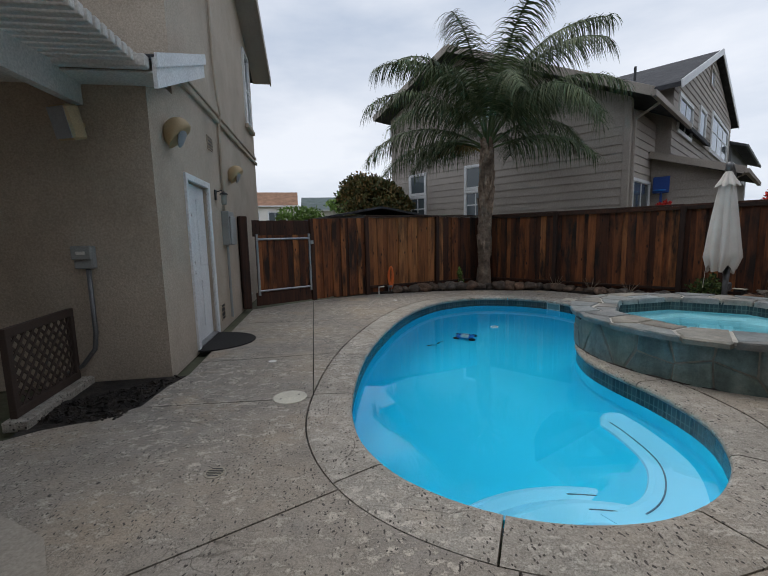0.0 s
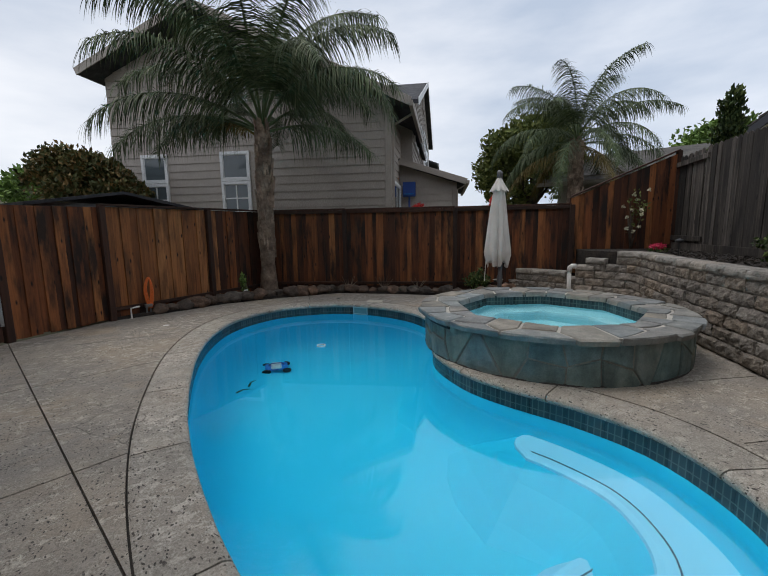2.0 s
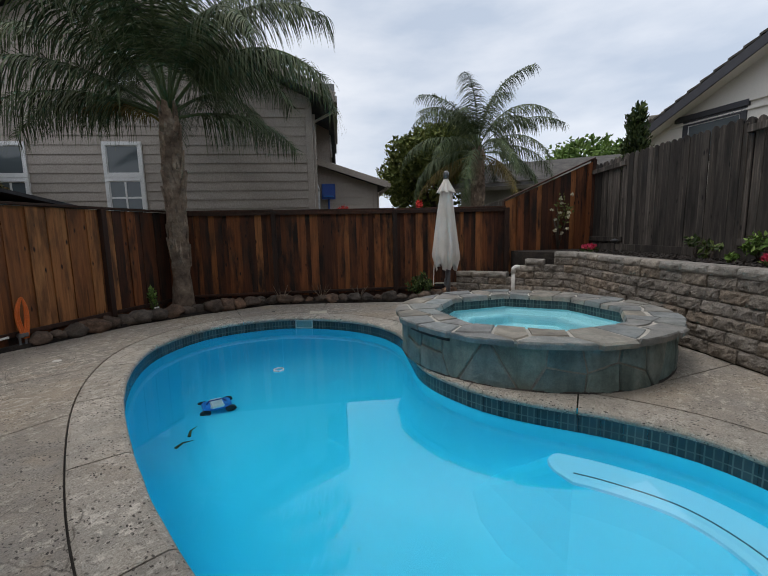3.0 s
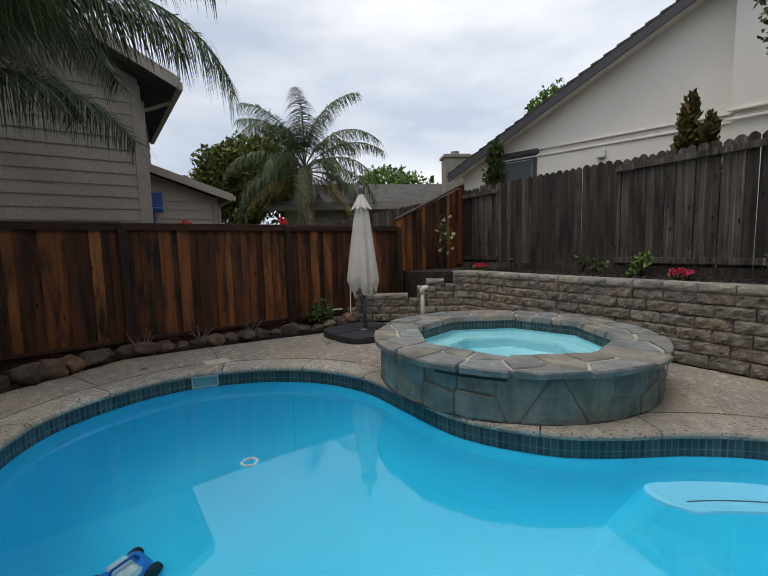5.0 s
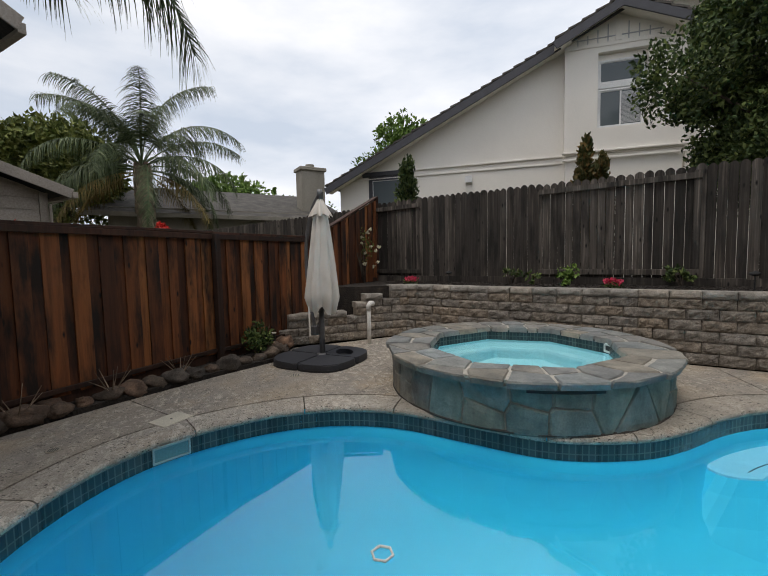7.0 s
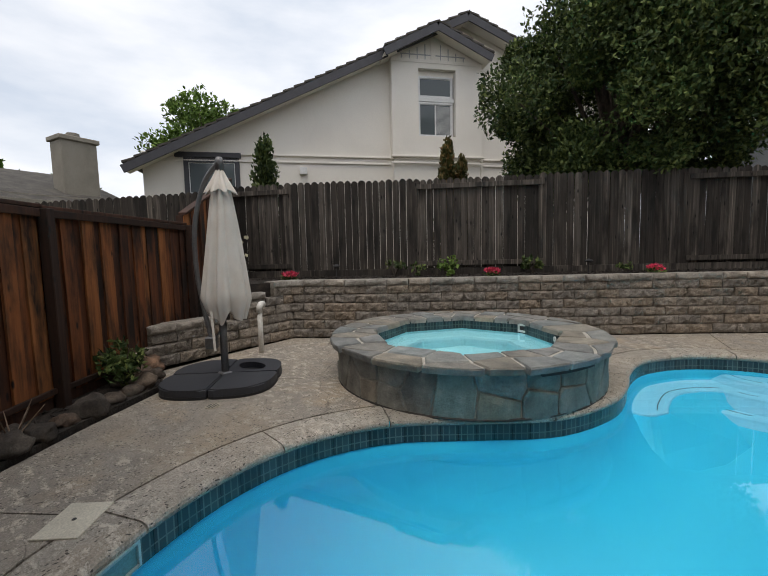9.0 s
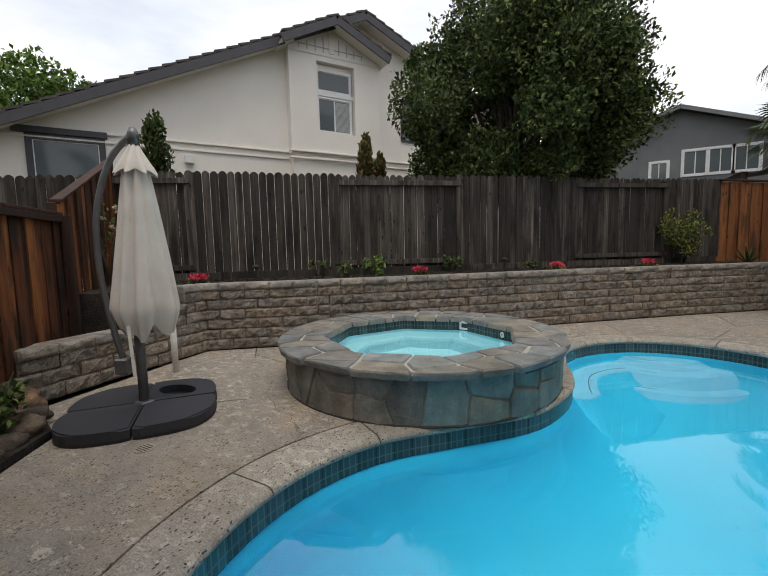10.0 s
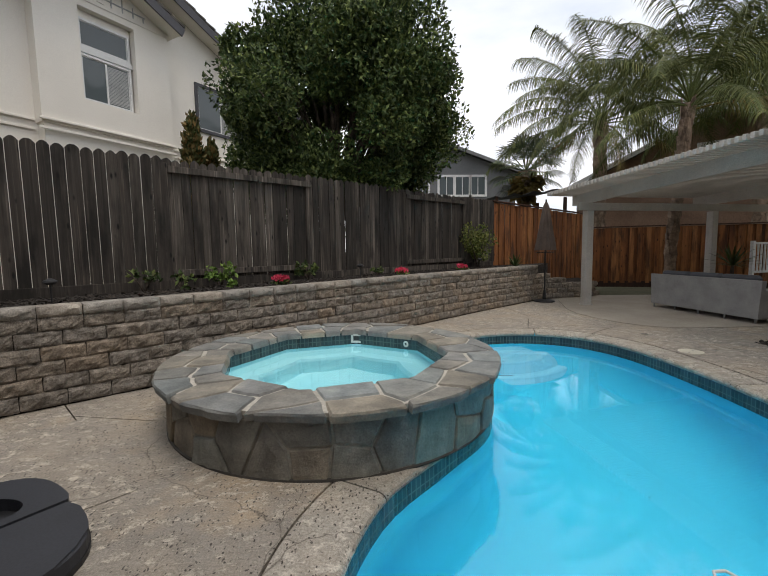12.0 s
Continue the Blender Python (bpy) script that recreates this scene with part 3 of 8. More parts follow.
def filled(outer, holes, z):
    """A flat sheet between outlines."""
    bm = bmesh.new()
    edges = []
    for loop in (outer, *holes):
        vs = [bm.verts.new((p[0], p[1], z)) for p in loop]
        edges += [bm.edges.new((vs[i], vs[(i + 1) % len(vs)])) for i in range(len(vs))]
    bmesh.ops.triangle_fill(bm, use_beauty=True, use_dissolve=False, edges=edges, normal=(0, 0, 1))
    for f in bm.faces:
        if f.normal.z < 0:
            f.normal_flip()
    return bm


# ground: one sheet to the horizon, open where the pool is
R_FAR = 900
bm = filled([(-R_FAR, -R_FAR), (R_FAR, -R_FAR), (R_FAR, R_FAR), (-R_FAR, R_FAR)], [offset(EDGE, 0.06), SPA_HOLE], -0.07)
tagged(shape("ground", bm, M_GROUND), "bare earth round the yard out to the horizon", "ground", kind="structure")

# concrete deck, cut into slabs
DECK = [(-2.05, 4.16), (-2.62, 7.98), (-1.60, 8.95), (-0.43, 9.68), (0.35, 9.80), (1.50, 10.05), (2.60, 9.98), (3.85, 9.72), (4.55, 8.95), (5.25, 8.08), (5.80, 7.30), (6.60, 7.10), (7.00, 4.93), (5.87, 4.10), (4.10, 2.48), (2.30, 0.80), (0.50, -0.74), (-1.47, -2.30), (-2.6, -3.1), (-8.2, -2.2), (-7.4, 2.6), (-2.75, 2.80), (-2.60, 2.95), (-2.30, 3.10), (-2.08, 3.36), (-2.10, 3.80)]
COPE_OUT = offset(EDGE, 0.33)
deck = filled([Vector(p) for p in DECK], [offset(EDGE, 0.342), SPA_HOLE], 0.0)
JOINTS = [((-1.60, 8.99), (-0.62, 3.48)), ((-0.62, 3.48), (-2.04, 3.34)), ((-0.40, 4.88), (-2.10, 4.57)), ((-0.21, 2.19), (-1.9, 1.05)), ((0.60, 1.62), (0.02, 0.31)), ((0.02, 0.31), (0.05, -1.1)), ((0.02, 0.31), (-3.0, -2.0)), ((0.47, 1.52), (-1.25, 1.39)), ((1.66, 1.62), (1.98, 0.65)), ((2.70, 2.45), (3.55, 2.0)), ((3.2, 3.3), (4.3, 2.72)), ((4.72, 5.84), (5.9, 6.85)), ((6.41, 4.58), (6.18, 4.83)), ((6.18, 4.83), (5.33, 5.03)), ((2.84, 9.1), (3.18, 9.86)), ((3.98, 8.36), (4.61, 8.9)), ((0.45, 8.1), (-0.9, 8.3)), ((-0.10, 6.87), (-1.15, 6.75)), ((-1.15, 6.75), (-2.45, 6.7))]
for a, b in JOINTS:
    a, b = Vector(a), Vector(b)
    d = (b - a).normalized()
    nrm = Vector((d.y, -d.x))
    for side in (-0.006, 0.006):
        p = a + nrm * side
        near = [f for f in deck.faces if -3 < (f.calc_center_median().xy - a).dot(d) < (b - a).length + 3]
        geom = list({g for f in near for g in (*f.verts, *f.edges)}) + near
        bmesh.ops.bisect_plane(deck, geom=geom, plane_co=(p.x, p.y, 0), plane_no=(nrm.x, nrm.y, 0))
    gone = [f for f in deck.faces if abs((f.calc_center_median().xy - a).dot(nrm)) < 0.0058 and -0.05 < (f.calc_center_median().xy - a).dot(d) < (b - a).length + 0.02]
    bmesh.ops.delete(deck, geom=gone, context="FACES")
rim = bmesh.ops.extrude_face_region(deck, geom=list(deck.faces))
for v in rim["geom"]:
    if isinstance(v, bmesh.types.BMVert):
        v.co.z = -0.05
bmesh.ops.recalc_face_normals(deck, faces=deck.faces)
deck_ob = tagged(shape("pavement", deck, M_DECK), "stained grey-tan concrete pool deck with sawn joints", "pavement", kind="structure")
bm = filled([Vector(p) for p in DECK], [offset(EDGE, 0.30), SPA_HOLE], -0.03)
tagged(shape("trim_joint_bed", bm, M_MORTAR), "dark joint filler under the deck slabs", "joint filler", kind="structure")

# the pool: basin, steps, tiles, coping, water
pool = thing("swimming_pool", Matrix(), "kidney-shaped in-ground pool with bright blue plaster", "swimming pool", kind="structure")


def floor_z(y):
    return -1.0 - 0.72 * min(1, max(0, (y - 2.6) / 4.5))


bm = bmesh.new()
rings = []
for inset, fz in ((-0.012, None), (-0.012, 0.05), (0.012, 0.06), (0.025, 0.30), (0.07, 0.48), (0.15, 0.63), (0.27, 0.76), (0.43, 0.87), (0.62, 0.95), (0.82, 1.0)):
    loop = offset(EDGE, -inset)
    rings.append([bm.verts.new((p.x, p.y, -0.02 if fz is None else WATER_Z + (floor_z(p.y) - WATER_Z) * fz)) for p in loop])
for a, b in zip(rings, rings[1:]):
    for i in range(len(a)):
        j = (i + 1) % len(a)
        bm.faces.new((a[i], a[j], b[j], b[i]))
es = [bm.edges.get((rings[-1][i], rings[-1][(i + 1) % len(rings[-1])])) for i in range(len(rings[-1]))]
bmesh.ops.triangle_fill(bm, use_beauty=True, use_dissolve=False, edges=es, normal=(0, 0, 1))
bmesh.ops.recalc_face_normals(bm, faces=bm.faces)
bmesh.ops.reverse_faces(bm, faces=bm.faces)
part("basin", bm, M_PLASTER, pool, "bright blue pool plaster", True)

STEP_C = Vector((1.30, 1.72))


def battered(loops):
    """A solid whose outline changes from level to level: (points, z) from the foot up."""
    b = bmesh.new()
    rows_ = [[b.verts.new((x, y, z)) for x, y in pts] for pts, z in loops]
    for lo, hi in zip(rows_, rows_[1:]):
        for i_ in range(len(lo)):
            j_ = (i_ + 1) % len(lo)
            b.faces.new((lo[i_], lo[j_], hi[j_], hi[i_]))
    b.faces.new(rows_[-1])
    b.faces.new(rows_[0][::-1])
    bmesh.ops.recalc_face_normals(b, faces=b.faces)
    return b


def round_line(c, r):
    return [(c.x + r * math.cos(a), c.y + r * math.sin(a)) for a in [math.pi * 2 * k / 64 for k in range(64)]]


for r, z0, z1 in ((0.52, -0.75, -0.42), (0.90, -1.0, -0.62), (1.28, -1.3, -0.92)):
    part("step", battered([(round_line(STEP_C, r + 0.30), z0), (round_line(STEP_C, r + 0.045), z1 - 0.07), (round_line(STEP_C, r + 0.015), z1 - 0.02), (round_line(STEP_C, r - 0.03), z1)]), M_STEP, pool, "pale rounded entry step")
    part("edge_line", tube([(STEP_C.x + (r - 0.09) * math.cos(a), STEP_C.y + (r - 0.09) * math.sin(a), z1 + 0.002) for a in [0.35 + 1.15 * k / 13 for k in range(14)]], 0.006, 5), M_EDGELINE, pool, "thin dark line along the step edge")
ben = [p for p in EDGE if p.x > 1.6 and 1.95 < p.y < 3.78]
inner = []
for i, p in enumerate(ben):
    t = (ben[min(i + 1, len(ben) - 1)] - ben[max(i - 1, 0)]).normalized()
    w = 0.36 + 0.22 * (1 - i / len(ben)) ** 3
    inner.append(p - w * Vector((t.y, -t.x)))
tip = [inner[-1].lerp(ben[-1], f) + Vector((0.0, 0.17 * math.sin(math.pi * f) ** 0.6)) for f in (0.85, 0.7, 0.5, 0.3, 0.15)]


def bench_line(grow):
    """The bench's outline, with its free front moved out by grow."""
    out_ = []
    for q_, e_ in zip(inner, ben):
        n_ = (q_ - e_).normalized()
        out_.append(tuple(q_ + n_ * grow))
    ends_ = [tuple(q_ + Vector((-0.3, 0.95)) * grow) for q_ in tip]
    return [tuple(p_ + Vector((0.02, 0))) for p_ in ben] + ends_ + out_[::-1]


# front in the basin colour; only the top is paled to look shallower
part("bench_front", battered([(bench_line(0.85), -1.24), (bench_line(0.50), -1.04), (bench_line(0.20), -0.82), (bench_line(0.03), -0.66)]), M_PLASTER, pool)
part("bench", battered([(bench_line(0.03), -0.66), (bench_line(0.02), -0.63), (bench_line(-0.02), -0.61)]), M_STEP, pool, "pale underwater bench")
part("edge_line", tube([(q_.x + (e_.x - q_.x) * 0.2, q_.y + (e_.y - q_.y) * 0.2, -0.607) for q_, e_ in list(zip(inner, ben))[3:]], 0.006, 5), M_EDGELINE, pool, "thin dark line along the bench edge")
bm = filled(offset(EDGE, -0.004), [], WATER_Z)
water = part("water", bm, M_WATER, pool, "still clear pool water")
water.visible_shadow = False

TILE_ME = None
tiles = even(EDGE, 0.1524)
for i, p in enumerate(tiles):
    q = tiles[(i + 1) % len(tiles)]
    ang = math.degrees(math.atan2(q.y - p.y, q.x - p.x))
    mid = (p + q) / 2
    if TILE_ME is None:
        ob = part("tile", boxed(-0.0755, 0.0755, -0.02, 0.010, -0.085, 0.085, None, 0.002), M_TILE, pool)
        TILE_ME = ob.data
    else:
        ob = new("tile", TILE_ME)
        ob.parent = pool
    ob.matrix_world = pose(mid.x, mid.y, -0.150, 0, 0, ang)

# coping stones: rounded nose over the water
n_edge = len(EDGE)
COPE_JOINTS = [(0.67, 1.93), (1.58, 1.93), (2.2, 2.42), (2.42, 3.72), (2.3, 4.6), (2.52, 5.2), (2.8, 5.56), (3.5, 6.23), (3.78, 7.1), (3.62, 8.05), (2.72, 8.83), (1.9, 8.92), (1.2, 8.5), (0.72, 7.9), (0.28, 6.95), (-0.05, 5.8), (-0.25, 4.72), (-0.29, 3.55), (-0.02, 2.42)]
cuts = sorted({min(range(n_edge), key=lambda k: (EDGE[k] - Vector(q)).length) for q in COPE_JOINTS})
PROFILE = [(0.33, -0.06), (0.33, -0.004), (0.31, 0.002), (0.02, 0.004), (0.0, -0.003), (-0.018, -0.014), (-0.027, -0.032), (-0.024, -0.050), (-0.012, -0.064), (0.02, -0.068)]
for ci, c0 in enumerate(cuts):
    c1 = cuts[(ci + 1) % len(cuts)]
    idx = [(c0 + k) % n_edge for k in range((c1 - c0) % n_edge + 1)]
    bm = bmesh.new()
    rows = []
    for k, i in enumerate(idx):
        t = (EDGE[(i + 1) % n_edge] - EDGE[i - 1]).normalized()
        out = Vector((t.y, -t.x))
        shift = 0.006 * t if k == 0 else (-0.006 * t if k == len(idx) - 1 else Vector((0, 0)))
        wob = 0.006 * noise.noise((EDGE[i].x * 3, EDGE[i].y * 3, 0))
        rows.append([bm.verts.new((*(EDGE[i] + out * (d + (wob if d < 0.05 else 0)) + shift), z)) for d, z in PROFILE])
    for a, b in zip(rows, rows[1:]):
        for k in range(len(PROFILE)):
            j = (k + 1) % len(PROFILE)
            bm.faces.new((a[k], a[j], b[j], b[k]))
    bm.faces.new(rows[0])
    bm.faces.new(rows[-1][::-1])
    bmesh.ops.recalc_face_normals(bm, faces=bm.faces)
    part("coping_stone", bm, M_COPING, pool)

# skimmer mouth in the tile band, and its lid on the deck
near = min(range(len(EDGE)), key=lambda q_: (EDGE[q_] - Vector((3.47, 8.30))).length)
ed = (EDGE[(near + 1) % len(EDGE)] - EDGE[near - 1]).normalized()
mid_pool = Vector((1.9, 6.4))
inw = Vector((-ed.y, ed.x))
if inw.dot(mid_pool - EDGE[near]) < 0:
    inw = -inw
sk_at = EDGE[near] + inw * 0.025
sk = thing("pool_skimmer", pose(sk_at.x, sk_at.y, -0.115, 0, 0, math.degrees(math.atan2(inw.y, inw.x)) + 90), "pale plastic skimmer mouth set in the pool tiles", "skimmer")
bm = bmesh.new()
for x0, x1, z0, z1 in ((-0.15, 0.15, 0.045, 0.062), (-0.15, 0.15, -0.082, -0.065), (-0.15, -0.135, -0.065, 0.045), (0.135, 0.15, -0.065, 0.045)):
    add_box(bm, x0, x1, -0.012, 0.012, z0, z1)
part("frame", bm, plain("skimmer_frame", (0.34, 0.46, 0.46), 0.5), sk, "weathered teal-white plastic frame")
part("flap", boxed(-0.134, 0.134, 0.002, 0.010, -0.064, 0.044), plain("skimmer_flap", (0.12, 0.28, 0.30), 0.4), sk, "teal-grey skimmer flap")

# the spa
spa = thing("spa", Matrix.Translation((SPA.x, SPA.y, 0)), "raised round spa clad in slate with a flagstone rim", "spa", kind="structure")
IN_R = 1.06


def spa_inner(a, r=IN_R):
    """Eight-sided inside edge."""
    s = (a + math.radians(10)) % (math.pi / 4) - math.pi / 8
    return r * 0.965 / math.cos(s)


bm = bmesh.new()
K = 96
ang = [2 * math.pi * k / K for k in range(K)]
prof = [lambda a: (SPA_R + 0.003, -0.02), lambda a: (SPA_R + 0.003, SPA_TOP - 0.06), lambda a: (SPA_R + 0.02, SPA_TOP - 0.05), lambda a: (SPA_R + 0.02, SPA_TOP - 0.007), lambda a: (spa_inner(a) - 0.0, SPA_TOP - 0.007), lambda a: (spa_inner(a), SPA_TOP - 0.05)]
rings = [[bm.verts.new((f(a)[0] * math.cos(a), f(a)[0] * math.sin(a), f(a)[1])) for a in ang] for f in prof]
for a, b in zip(rings, rings[1:]):
    for k in range(K):
        bm.faces.new((a[k], a[(k + 1) % K], b[(k + 1) % K], b[k]))
bmesh.ops.recalc_face_normals(bm, faces=bm.faces)
part("masonry_ring", bm, M_VENEERGROUT, spa, "tan grout between the slate stones")
bm = bmesh.new()
rings = [[bm.verts.new((r_ * math.cos(a), r_ * math.sin(a), z_)) for a in ang for r_, z_ in [(SPA_R + 0.022 if e else spa_inner(a) + 0.004, SPA_TOP - 0.004 - 0.03 * f)]] for e, f in ((1, 1), (1, 0), (0, 0), (0, 1))]
for a, b in zip(rings, rings[1:]):
    for k in range(K):
        bm.faces.new((a[k], a[(k + 1) % K], b[(k + 1) % K], b[k]))
bmesh.ops.recalc_face_normals(bm, faces=bm.faces)
part("rim_grout", bm, M_GROUT, spa, "pale grout between the rim stones")
bm = bmesh.new()
rings = []
for dr, z in ((0.0, 0.272), (0.0, 0.10), (-0.30, 0.02), (-0.34, -0.05), (-0.36, -0.42), (-0.62, -0.48)):
    rings.append([bm.verts.new(((spa_inner(a) + dr) * math.cos(a), (spa_inner(a) + dr) * math.sin(a), z)) for a in ang])
for a, b in zip(rings, rings[1:]):
    for k in range(K):
        bm.faces.new((a[(k + 1) % K], a[k], b[k], b[(k + 1) % K]))
bm.faces.new(rings[-1])
part("spa_basin", bm, M_SPAPLASTER, spa, "pale aqua plaster with a bench")
bm = bmesh.new()
bm.faces.new([bm.verts.new(((spa_inner(a) - 0.003) * math.cos(a), (spa_inner(a) - 0.003) * math.sin(a), 0.285)) for a in ang])
w2 = part("spa_water", bm, M_WATER, spa, "clear spa water")
w2.visible_shadow = False
bm = bmesh.new()
lo = [bm.verts.new(((spa_inner(a) + 0.001) * math.cos(a), (spa_inner(a) + 0.001) * math.sin(a), 0.265)) for a in ang]
hi = [bm.verts.new((v.co.x, v.co.y, SPA_TOP - 0.03)) for v in lo]
for k in range(K):
    bm.faces.new((lo[(k + 1) % K], lo[k], hi[k], hi[(k + 1) % K]))
part("tile_bed", bm, M_MORTAR, spa, "dark mortar behind the tiles")
APO = IN_R * 0.965
SIDE = 2 * APO * math.tan(math.pi / 8)
tw = max(v.co.x for v in TILE_ME.vertices) - min(v.co.x for v in TILE_ME.vertices)
for k in range(8):
    for q in range(6):
        ob = new("tile", TILE_ME)
        ob.parent = spa
        ob.matrix_world = Matrix.Translation((SPA.x, SPA.y, 0)) @ pose(0, 0, 0, 0, 0, 12.5 + 45 * k + 90) @ pose(SIDE * ((q + 0.5) / 6 - 0.5), -(APO - 0.008), 0.335) @ Matrix.Scale((SIDE / 6 - 0.003) / tw, 4, (1, 0, 0))

# thin dark ring of uneven width round the spa's foot
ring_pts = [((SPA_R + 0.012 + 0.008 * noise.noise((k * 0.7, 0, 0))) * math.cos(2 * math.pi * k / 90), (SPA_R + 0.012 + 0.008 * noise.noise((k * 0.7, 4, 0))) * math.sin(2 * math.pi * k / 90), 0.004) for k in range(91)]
part("foot_ring", tube(ring_pts, [0.012 + 0.008 * abs(noise.noise((k * 0.9, 8, 0))) for k in range(91)], 6), M_MORTAR, spa, "thin uneven dark ring at the foot")
# slate cladding round the outside
LEN = 2 * math.pi * SPA_R
seeds = []
s = 0.0
while s < LEN - 0.12:
    w = rng.uniform(0.20, 0.40)
    if rng.random() < 0.5:
        seeds.append((s + w / 2, 0.12 + rng.uniform(-0.04, 0.04)))
        seeds.append((s + w / 2 + rng.uniform(-0.08, 0.08), 0.31 + rng.uniform(-0.04, 0.04)))
    else:
        seeds.append((s + w / 2, 0.2 + rng.uniform(-0.1, 0.1)))
    s += w
for poly in cells(seeds, 0.003, LEN - 0.003, -0.01, SPA_TOP - 0.055, 0.014):
    poly = refine(poly, 0.09)
    cx, cz = sum(p[0] for p in poly) / len(poly), sum(p[1] for p in poly) / len(poly)
    proud = rng.uniform(0.008, 0.026)
    tilt = rng.uniform(-0.03, 0.03)
    bm = bmesh.new()

    def at(s_, z_, r_):
        a = s_ / SPA_R
        r_ += 0.010 * noise.noise((s_ * 9, z_ * 9, 1.7)) + tilt * (z_ - cz)
        return bm.verts.new((r_ * math.cos(a), r_ * math.sin(a), z_))
    back = [at(x, z, SPA_R - 0.03) for x, z in poly]
    front = [at(x + 0.004 * noise.noise((x * 30, z * 30, 0)), z + 0.004 * noise.noise((x * 30, z * 30, 7)), SPA_R + proud - 0.010) for x, z in poly]
    face = [at(cx + (x - cx) * 0.93, cz + (z - cz) * 0.93, SPA_R + proud) for x, z in poly]
    inner_ = [at(cx + (x - cx) * 0.5, cz + (z - cz) * 0.5, SPA_R + proud + 0.003) for x, z in poly]
    mid = at(cx, cz, SPA_R + proud + rng.uniform(-0.002, 0.005))
    for a_, b_ in ((back, front), (front, face), (face, inner_)):
        for i in range(len(poly)):
            j = (i + 1) % len(poly)
            bm.faces.new((a_[i], a_[j], b_[j], b_[i]))
    for i in range(len(poly)):
        bm.faces.new((inner_[i], inner_[(i + 1) % len(poly)], mid))
    bmesh.ops.recalc_face_normals(bm, faces=bm.faces)
    turn = math.degrees(cx / SPA_R) + rng.uniform(-14, 14)
    part("stone", bm, M_SLATEBROWN if 5 < turn < 122 else M_SLATE, spa)

# flagstones of the rim: an outer and an inner row
MEAN = 1.31
LEN = 2 * math.pi * MEAN
seeds, s = [], 0.0
while s < LEN - 0.1:
    w = rng.uniform(0.26, 0.50)
    if rng.random() < 0.62:
        seeds.append((s + w / 2, 0.36 + rng.uniform(-0.04, 0.04)))
        seeds.append((s + w / 2 + rng.uniform(-0.1, 0.1), 0.11 + rng.uniform(-0.03, 0.04)))
    else:
        seeds.append((s + w / 2, 0.24 + rng.uniform(-0.1, 0.1)))
        if rng.random() < 0.5:
            seeds.append((s + w / 2 + 0.1, 0.46))
    s += w
for poly in cells(seeds, 0.003, LEN - 0.003, 0.0, 0.49, 0.026):
    poly = refine(poly, 0.08)
    cx, cy = sum(p[0] for p in poly) / len(poly), sum(p[1] for p in poly) / len(poly)
    bm = bmesh.new()
    top = SPA_TOP + rng.uniform(0.004, 0.014)
    lip = rng.uniform(-0.02, 0.02)

    def on(s_, v_, z_, grow=0.0):
        a = s_ / MEAN
        r0, r1 = spa_inner(a) - 0.02, SPA_R + 0.085 + 0.03 * noise.noise((s_ * 3, 3.1, 0)) + lip
        r = r0 + (r1 - r0) * v_ / 0.49
        return bm.verts.new((r * math.cos(a), r * math.sin(a), z_))
    jag = [(0.010 * noise.noise((x * 23, y * 23, 2.0)), 0.014 * noise.noise((x * 17, y * 17, 6.0))) for x, y in poly]
    lo = [on(x + q[0], y + q[1] - 0.012, SPA_TOP - 0.055) for (x, y), q in zip(poly, jag)]
    hi = [on(x + q[0], y + q[1], top - 0.016) for (x, y), q in zip(poly, jag)]
    fc = [on(cx + (x - cx) * 0.95, cy + (y - cy) * 0.93, top + 0.003 * noise.noise((x * 9, y * 9, 0))) for x, y in poly]
    md = on(cx, cy, top + rng.uniform(-0.001, 0.003))
    for a_, b_ in ((lo, hi), (hi, fc)):
        for i in range(len(poly)):
            j = (i + 1) % len(poly)
            bm.faces.new((a_[i], a_[j], b_[j], b_[i]))
    for i in range(len(poly)):
        bm.faces.new((fc[i], fc[(i + 1) % len(poly)], md))
    bm.faces.new(lo[::-1])
    bmesh.ops.recalc_face_normals(bm, faces=bm.faces)
    part("flagstone", bm, M_FLAG, spa)

# ---- retaining walls and planting beds ----
BED_Z = 0.94
bm = prism([tuple(p) for p in (WALL[0] + Vector((0.12, -0.05)), *[p + Vector((0.09, -0.11)) for p in WALL[1:]], Vector((-2.6, -4.2)), GREY_B + Vector((2, -1.5)), GREY_A + Vector((1.0, -0.8)), Vector((8.95, 5.1)), Vector((7.6, 6.3)), Vector((7.2, 5.9)))], -0.06, BED_Z)
tagged(shape("ground_raised_bed", bm, M_SOIL), "dark mulch in the raised planting bed", "soil", kind="structure")
bm = prism([(6.95, 7.10), (7.06, 6.0), (7.2, 5.7), (7.65, 6.25), (7.1, 7.05)], -0.06, 0.33)
tagged(shape("ground_lower_bed", bm, M_SOIL), "dark soil behind the low block wall", "soil", kind="structure")
bm = prism([(-0.35, 9.70), (0.35, 9.82), (1.50, 10.07), (2.60, 10.0), (3.85, 9.74), (4.57, 8.97), (5.27, 8.10), (5.82, 7.32), (6.75, 7.05), (7.45, 6.45), (5.93, 8.17), (4.14, 9.85), (2.72, 11.1)], -0.06, 0.05)
tagged(shape("ground_fence_bed", bm, M_SOIL), "dark soil strip along the red fence", "soil", kind="structure")
